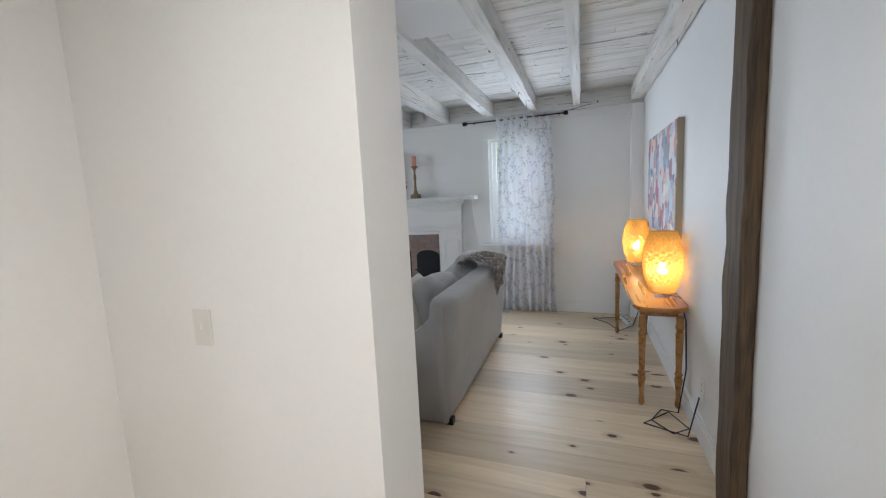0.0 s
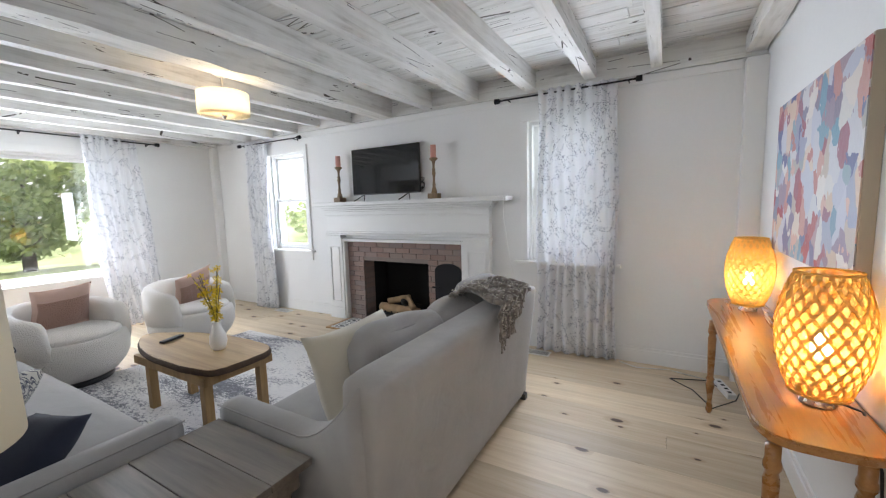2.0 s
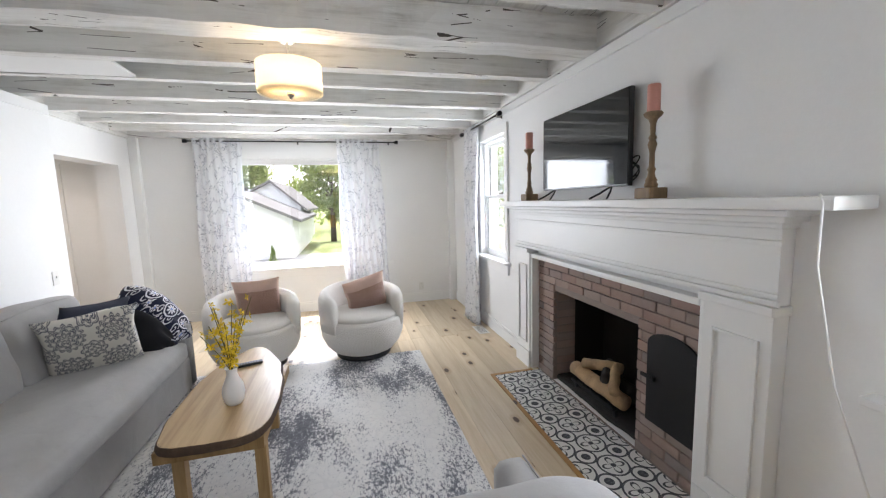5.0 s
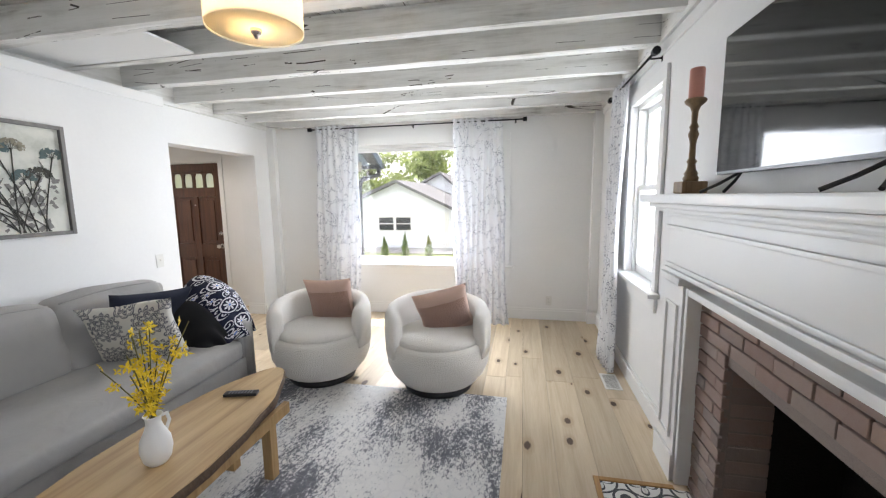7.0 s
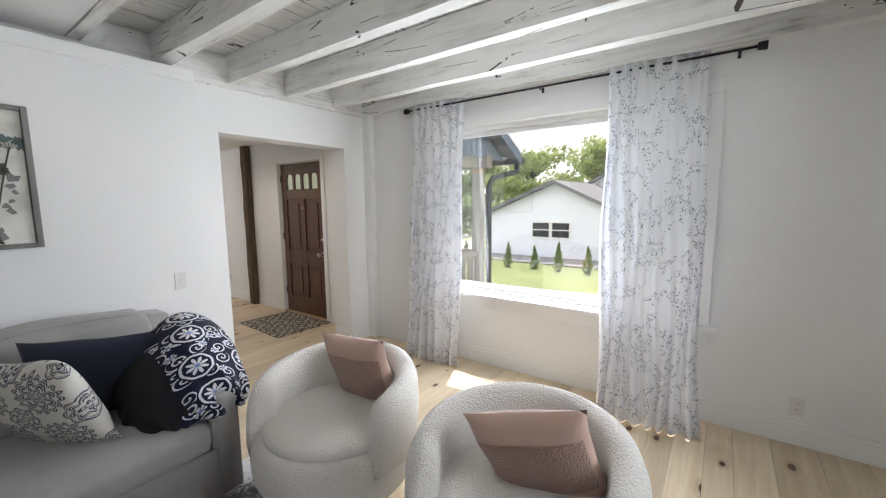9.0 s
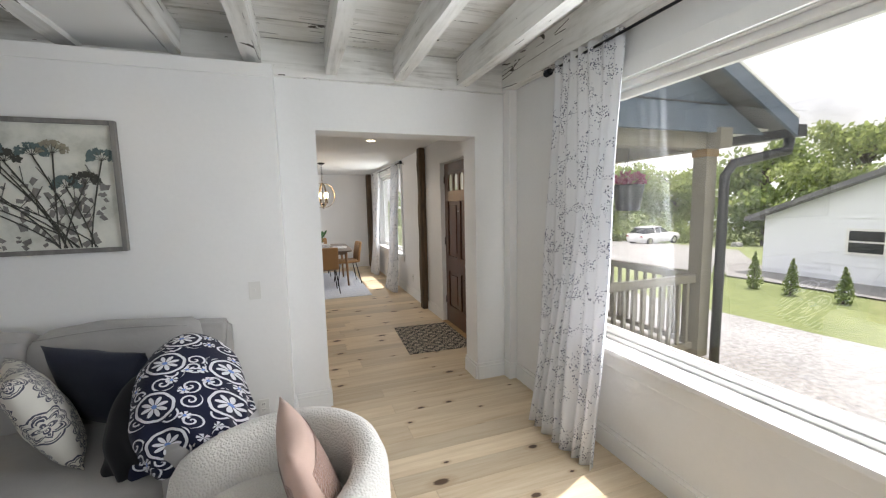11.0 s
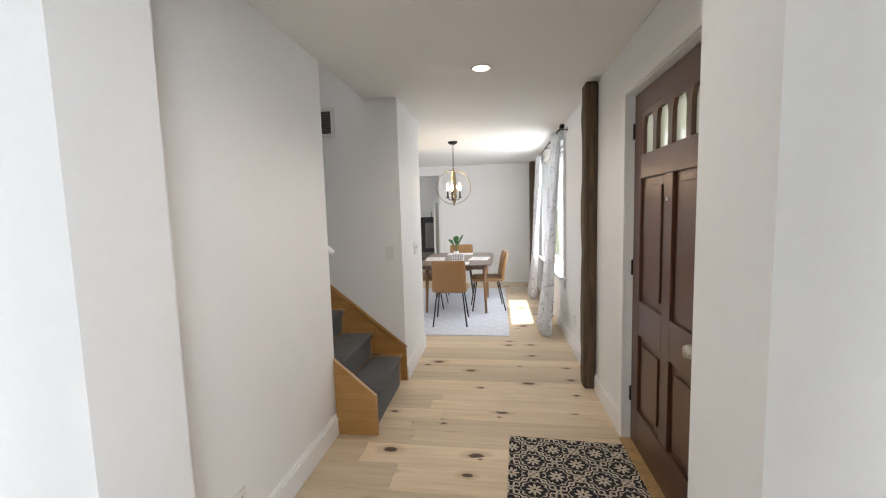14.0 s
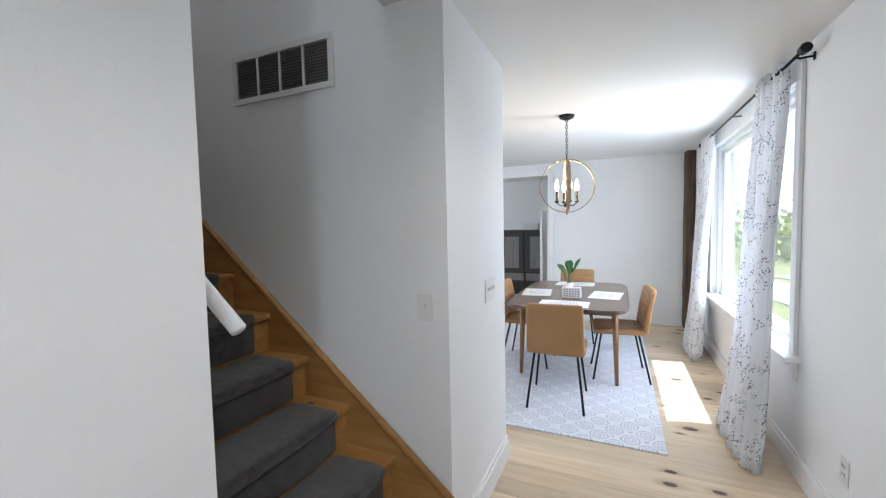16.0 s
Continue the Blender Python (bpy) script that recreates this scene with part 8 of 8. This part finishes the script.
# ---- parked car ----
car = thing("parked_car", "white compact estate car parked on the drive", "car", pose(-33.3, -21.9, lie(-33.3, -21.9) + 0.035, 0, -1.5, 182))
sec = [(-2.25, 0.45, 0.85, 0.86), (-2.15, 0.3, 0.98, 0.9), (-1.6, 0.25, 1.02, 0.92), (-0.8, 0.25, 1.0, 0.93), (0.6, 0.25, 1.0, 0.93), (1.4, 0.25, 0.97, 0.92), (2.0, 0.3, 0.85, 0.88), (2.25, 0.42, 0.7, 0.8)]
bm = bmesh.new()
rings = []
for x, z0, z1, w in sec:
    rings.append([bm.verts.new(p) for p in ((x, -w * 0.92, z0), (x, -w, (z0 + z1) / 2), (x, -w * 0.93, z1), (x, 0, z1 + 0.03), (x, w * 0.93, z1), (x, w, (z0 + z1) / 2), (x, w * 0.92, z0))])
for a, b in zip(rings, rings[1:]):
    for i in range(7):
        bm.faces.new((a[i], a[(i + 1) % 7], b[(i + 1) % 7], b[i]))
bm.faces.new(rings[0][::-1])
bm.faces.new(rings[-1])
bmesh.ops.recalc_face_normals(bm, faces=bm.faces[:])
part("body", bm, CARPAINT, car, "", True)


def cabin(scale, mat, name, z_top, z_bot):
    bm = bmesh.new()
    lo = [(-2.0, 0.82), (0.95, 0.82), (0.95, -0.82), (-2.0, -0.82)]
    hi = [(-1.55, 0.64), (0.15, 0.64), (0.15, -0.64), (-1.55, -0.64)]
    a = [bm.verts.new((x * scale, y * scale, z_bot)) for x, y in lo]
    b = [bm.verts.new((x * scale, y * scale, z_top)) for x, y in hi]
    bm.faces.new(a[::-1])
    bm.faces.new(b)
    for i in range(4):
        bm.faces.new((a[i], a[(i + 1) % 4], b[(i + 1) % 4], b[i]))
    bmesh.ops.recalc_face_normals(bm, faces=bm.faces[:])
    bmesh.ops.bevel(bm, geom=bm.edges[:], offset=0.05, segments=2, affect="EDGES")
    return part(name, bm, mat, car, "", True)


cabin(1.0, CARGLASS, "glasshouse", 1.5, 0.97)
part("roof", boxed(-1.6, 0.2, -0.66, 0.66, 1.49, 1.55, 0.02), CARPAINT, car)
for x in (-0.72, -0.1):
    for sy in (-1, 1):
        part("pillar", tube(shape(), [(x - 0.03, sy * 0.83, 0.98), (x, sy * 0.67, 1.5)], 0.03, 6), CARPAINT, car)
for x in (-1.45, 1.4):
    for sy in (-1, 1):
        w = part("wheel", turned(lathe([(0.0001, -0.11), (0.3, -0.11), (0.35, -0.08), (0.35, 0.08), (0.3, 0.11), (0.0001, 0.11)], 22), Matrix.Translation((x, sy * 0.82, 0.35)) @ pose(0, 0, 0, 90, 0, 0)), RUBBER, car)
        part("rim", turned(lathe([(0.0001, -0.115), (0.2, -0.115), (0.22, -0.1), (0.22, 0.1), (0.2, 0.115), (0.0001, 0.115)], 16), Matrix.Translation((x, sy * 0.82, 0.35)) @ pose(0, 0, 0, 90, 0, 0)), NICKEL, w)
for sy in (-1, 1):
    part("tail_light", boxed(-2.26, -2.1, sy * 0.72 - 0.12, sy * 0.72 + 0.12, 0.75, 0.87, 0.01), plain("red_lens", (0.3, 0.01, 0.01), 0.3), car)

# ---- porch over the front door ----
po = thing("porch", "slate-blue gabled porch with timber post and railing", "porch", pose(0, 0, 0))
PX, PY0, PY1 = -8.25, -2.4, 1.15
for k in range(14):
    y = PY0 - 0.1 + k * 0.262
    part("deck_board", boxed(PX - 0.1, XW - 0.19, y, y + 0.255, -0.09, -0.06, 0.003), DECKWOOD, po)
part("deck_skirt", boxed(PX - 0.08, PX - 0.05, PY0 - 0.1, PY1 + 0.1, GZ, -0.091), DECKWOOD, po)
part("deck_skirt", boxed(PX - 0.05, XW - 0.21, PY1 + 0.05, PY1 + 0.08, GZ, -0.091), DECKWOOD, po)
for y in (PY0, PY1):
    part("post", boxed(PX - 0.07, PX + 0.07, y - 0.07, y + 0.07, -0.059, 1.93, 0.006), DECKWOOD, po)
    part("post_cap", boxed(PX - 0.08, PX + 0.08, y - 0.08, y + 0.08, 1.931, 2.0, 0.004), LEGWOOD, po)
part("beam", boxed(PX - 0.08, PX + 0.08, PY0 - 0.2, PY1 + 0.2, 2.001, 2.18, 0.006), DECKWOOD, po)
part("beam", boxed(PX + 0.085, XW - 0.19, PY1 - 0.07, PY1 + 0.07, 2.001, 2.18, 0.006), DECKWOOD, po)
part("soffit", boxed(-8.9, XW - 0.19, PY0 - 0.3, PY1 + 0.15, 2.181, 2.2), TRIM, po)
EX, EZ, HX, HZ, EY0, EY1 = -8.95, 2.12, XW - 0.19, 3.42, PY0 - 0.3, PY1 + 0.22
gb = prism([(EX + 0.12, EZ + 0.02), (HX, EZ + 0.02), (HX, HZ - 0.04)], 0, 0.04)
part("gable_board", turned(gb, Matrix(((1, 0, 0, 0), (0, 0, -1, EY1 - 0.06), (0, 1, 0, 0), (0, 0, 0, 1)))), BLUEWOOD, po, "slate-blue boarded gable end")
for z in (2.38, 2.62, 2.86, 3.1):
    xl = EX + 0.12 + (z - EZ - 0.02) / (HZ - EZ) * (HX - EX)
    part("board_joint", boxed(xl + 0.08, HX, EY1 - 0.06, EY1 - 0.052, z, z + 0.012), GUTTER, po)
rf = bmesh.new()
q = [(EX, EY0, EZ + 0.06), (HX, EY0, HZ + 0.03), (HX, EY1 + 0.12, HZ + 0.03), (EX, EY1 + 0.12, EZ + 0.06)]
lo = [rf.verts.new(p) for p in q]
hi = [rf.verts.new((p[0], p[1], p[2] + 0.07)) for p in q]
rf.faces.new(lo)
rf.faces.new(hi[::-1])
for k in range(4):
    rf.faces.new((lo[k], lo[(k + 1) % 4], hi[(k + 1) % 4], hi[k]))
bmesh.ops.recalc_face_normals(rf, faces=rf.faces[:])
part("roof_slope", rf, SHINGLE, po, "grey shingle slope")
fas = prism([(EX - 0.01, EZ - 0.02), (HX, HZ - 0.05), (HX, HZ + 0.1), (EX - 0.01, EZ + 0.13)], 0, 0.03)
part("rake_board", turned(fas, Matrix(((1, 0, 0, 0), (0, 0, -1, EY1 + 0.151), (0, 1, 0, 0), (0, 0, 0, 1)))), BLUEWOOD, po)
fas = prism([(EX - 0.01, EZ + 0.135), (HX, HZ + 0.105), (HX, HZ + 0.135), (EX - 0.01, EZ + 0.165)], 0, 0.035)
part("drip_edge", turned(fas, Matrix(((1, 0, 0, 0), (0, 0, -1, EY1 + 0.155), (0, 1, 0, 0), (0, 0, 0, 1)))), TRIM, po)
part("gutter", boxed(EX - 0.13, EX - 0.012, EY0, EY1 + 0.16, EZ - 0.02, EZ + 0.09, 0.012), GUTTER, po, "black gutter")
dsp = tube(shape(), [(EX - 0.07, EY1 + 0.05, EZ - 0.02), (EX - 0.06, EY1 + 0.05, EZ - 0.14), (PX - 0.2, PY1 + 0.14, 1.86), (PX - 0.1, PY1 + 0.13, 1.74), (PX - 0.09, PY1 + 0.13, -0.5)], 0.045, 10)
part("downspout", dsp, GUTTER, po, "black downspout", True)
rail = part("rail_top", boxed(PX - 0.03, PX + 0.03, PY0 + 0.08, PY1 - 0.08, 0.7, 0.78, 0.006), DECKWOOD, po)
part("rail_top", boxed(PX + 0.08, XW - 0.2, PY1 - 0.03, PY1 + 0.03, 0.7, 0.78, 0.006), DECKWOOD, po)
part("rail_low", boxed(PX + 0.08, XW - 0.2, PY1 - 0.02, PY1 + 0.02, 0.02, 0.08, 0.004), DECKWOOD, po)
part("rail_low", boxed(PX - 0.02, PX + 0.02, PY0 + 0.08, PY1 - 0.08, 0.02, 0.08, 0.004), DECKWOOD, po)
bm0 = link_mesh("baluster", boxed(-0.017, 0.017, -0.017, 0.017, 0.081, 0.699, 0.003, 1), DECKWOOD)
for k in range(15):
    ob = new("baluster", bm0)
    ob.parent = po
    ob.location = (PX + 0.16 + k * 0.115, PY1, 0)
for k in range(26):
    ob = new("baluster", bm0)
    ob.parent = po
    ob.location = (PX, PY0 + 0.2 + k * 0.128, 0)
hbk = thing("hanging_basket", "dark hanging flower basket with magenta petunias", "flower basket", pose(-7.9, 0.55, 1.42))
part("pot", lathe([(0.0001, 0), (0.12, 0), (0.16, 0.26), (0.165, 0.28), (0.15, 0.28), (0.0001, 0.24)], 20), GUTTER, hbk, "", True)
fb2 = bmesh.new()
rng = random.Random(31)
leaf_cloud(fb2, rng, (0, 0, 0.33), (0.2, 0.2, 0.1), 300, 0.025)
part("blooms", fb2, PETAL, hbk)
for a in (0, 2.1, 4.2):
    part("wire", tube(shape(), [(math.cos(a) * 0.16, math.sin(a) * 0.16, 0.28), (0, 0, 0.62)], 0.003, 4), BLACK, hbk)
part("hook", tube(shape(), [(0, 0, 0.62), (0, 0, 0.758)], 0.004, 5), BLACK, hbk)

# ---- bricks of the fireplace lining ----
ub = bmesh.new()
box(ub, -0.5, 0.5, 0, 1, -0.5, 0.5)
brick_meshes = {}


def brick(x0, x1, z0, z1):
    w, h = round(x1 - x0, 3), round(z1 - z0, 3)
    if (w, h) not in brick_meshes:
        brick_meshes[w, h] = link_mesh("brick", boxed(-w / 2, w / 2, -0.003, 0.03, -h / 2, h / 2, 0.003, 1), BRICK)
    ob = new("brick", brick_meshes[w, h])
    ob.parent = fire
    ob.location = ((x0 + x1) / 2 + 2.6, rng.uniform(-0.003, 0.003), (z0 + z1) / 2)
    ob.rotation_euler = (0, radians(rng.uniform(-0.5, 0.5)), 0)


rng = random.Random(3)
BW, BHH, J = 0.195, 0.056, 0.006
row, z = 0, 0.002
while z + BHH < 1.02:
    x = LX + 0.004 - (BW / 2 if row % 2 else 0)
    while x < RX - 0.01:
        p, q = max(x, LX + 0.004), min(x + BW - J, RX - 0.004)
        spans = [(p, q)]
        if z < 0.77:
            spans = [(p, min(q, -3.205)), (max(p, -2.235), q)]
        for a, b in spans:
            if b - a > 0.02:
                brick(a, b, z, z + BHH)
        x += BW
    row += 1
    z += BHH + 0.0075
for r in range(11):
    for side, x in ((1, -3.208), (-1, -2.232)):
        ob = new("brick", brick_meshes.setdefault("reveal", link_mesh("brick", boxed(-0.004, 0.004, 0.0, 0.17, -0.029, 0.029, 0.002, 1), BRICK)))
        ob.parent = fire
        ob.location = (x + 2.6, 0.034, 0.033 + r * 0.0675)

# ---- floor planks ----
floor = setting("floor", boxed(XW - 0.02, XE + 0.02, -8.6, YN + 0.3, -0.06, -0.014), DARK, "wide knotty pine plank floor with a satin finish")
unit = bmesh.new()
box(unit, 0, 1, 0, 1, -0.0135, 0)
bmesh.ops.bevel(unit, geom=[e for e in unit.edges if e.verts[0].co.z == 0 and e.verts[1].co.z == 0], offset=0.0012, segments=1, affect="EDGES")
plank_mesh = link_mesh("plank", unit, FLOOR)
rng = random.Random(11)
y = YN - 0.005
while y > -8.4:
    wd = rng.choice((0.14, 0.165, 0.19, 0.22))
    x = XW
    first = True
    while x < XE:
        ln = rng.uniform(1.1, 2.0) if first else rng.uniform(2.4, 3.6)
        first = False
        end = min(x + ln, XE)
        if XE - end < 0.5:
            end = XE
        ob = new("plank", plank_mesh)
        ob.parent = floor
        ob.location = (x + 0.0006, y - wd + 0.0006, 0)
        ob.scale = (end - x - 0.0012, wd - 0.0012, 1)
        x = end
    y -= wd
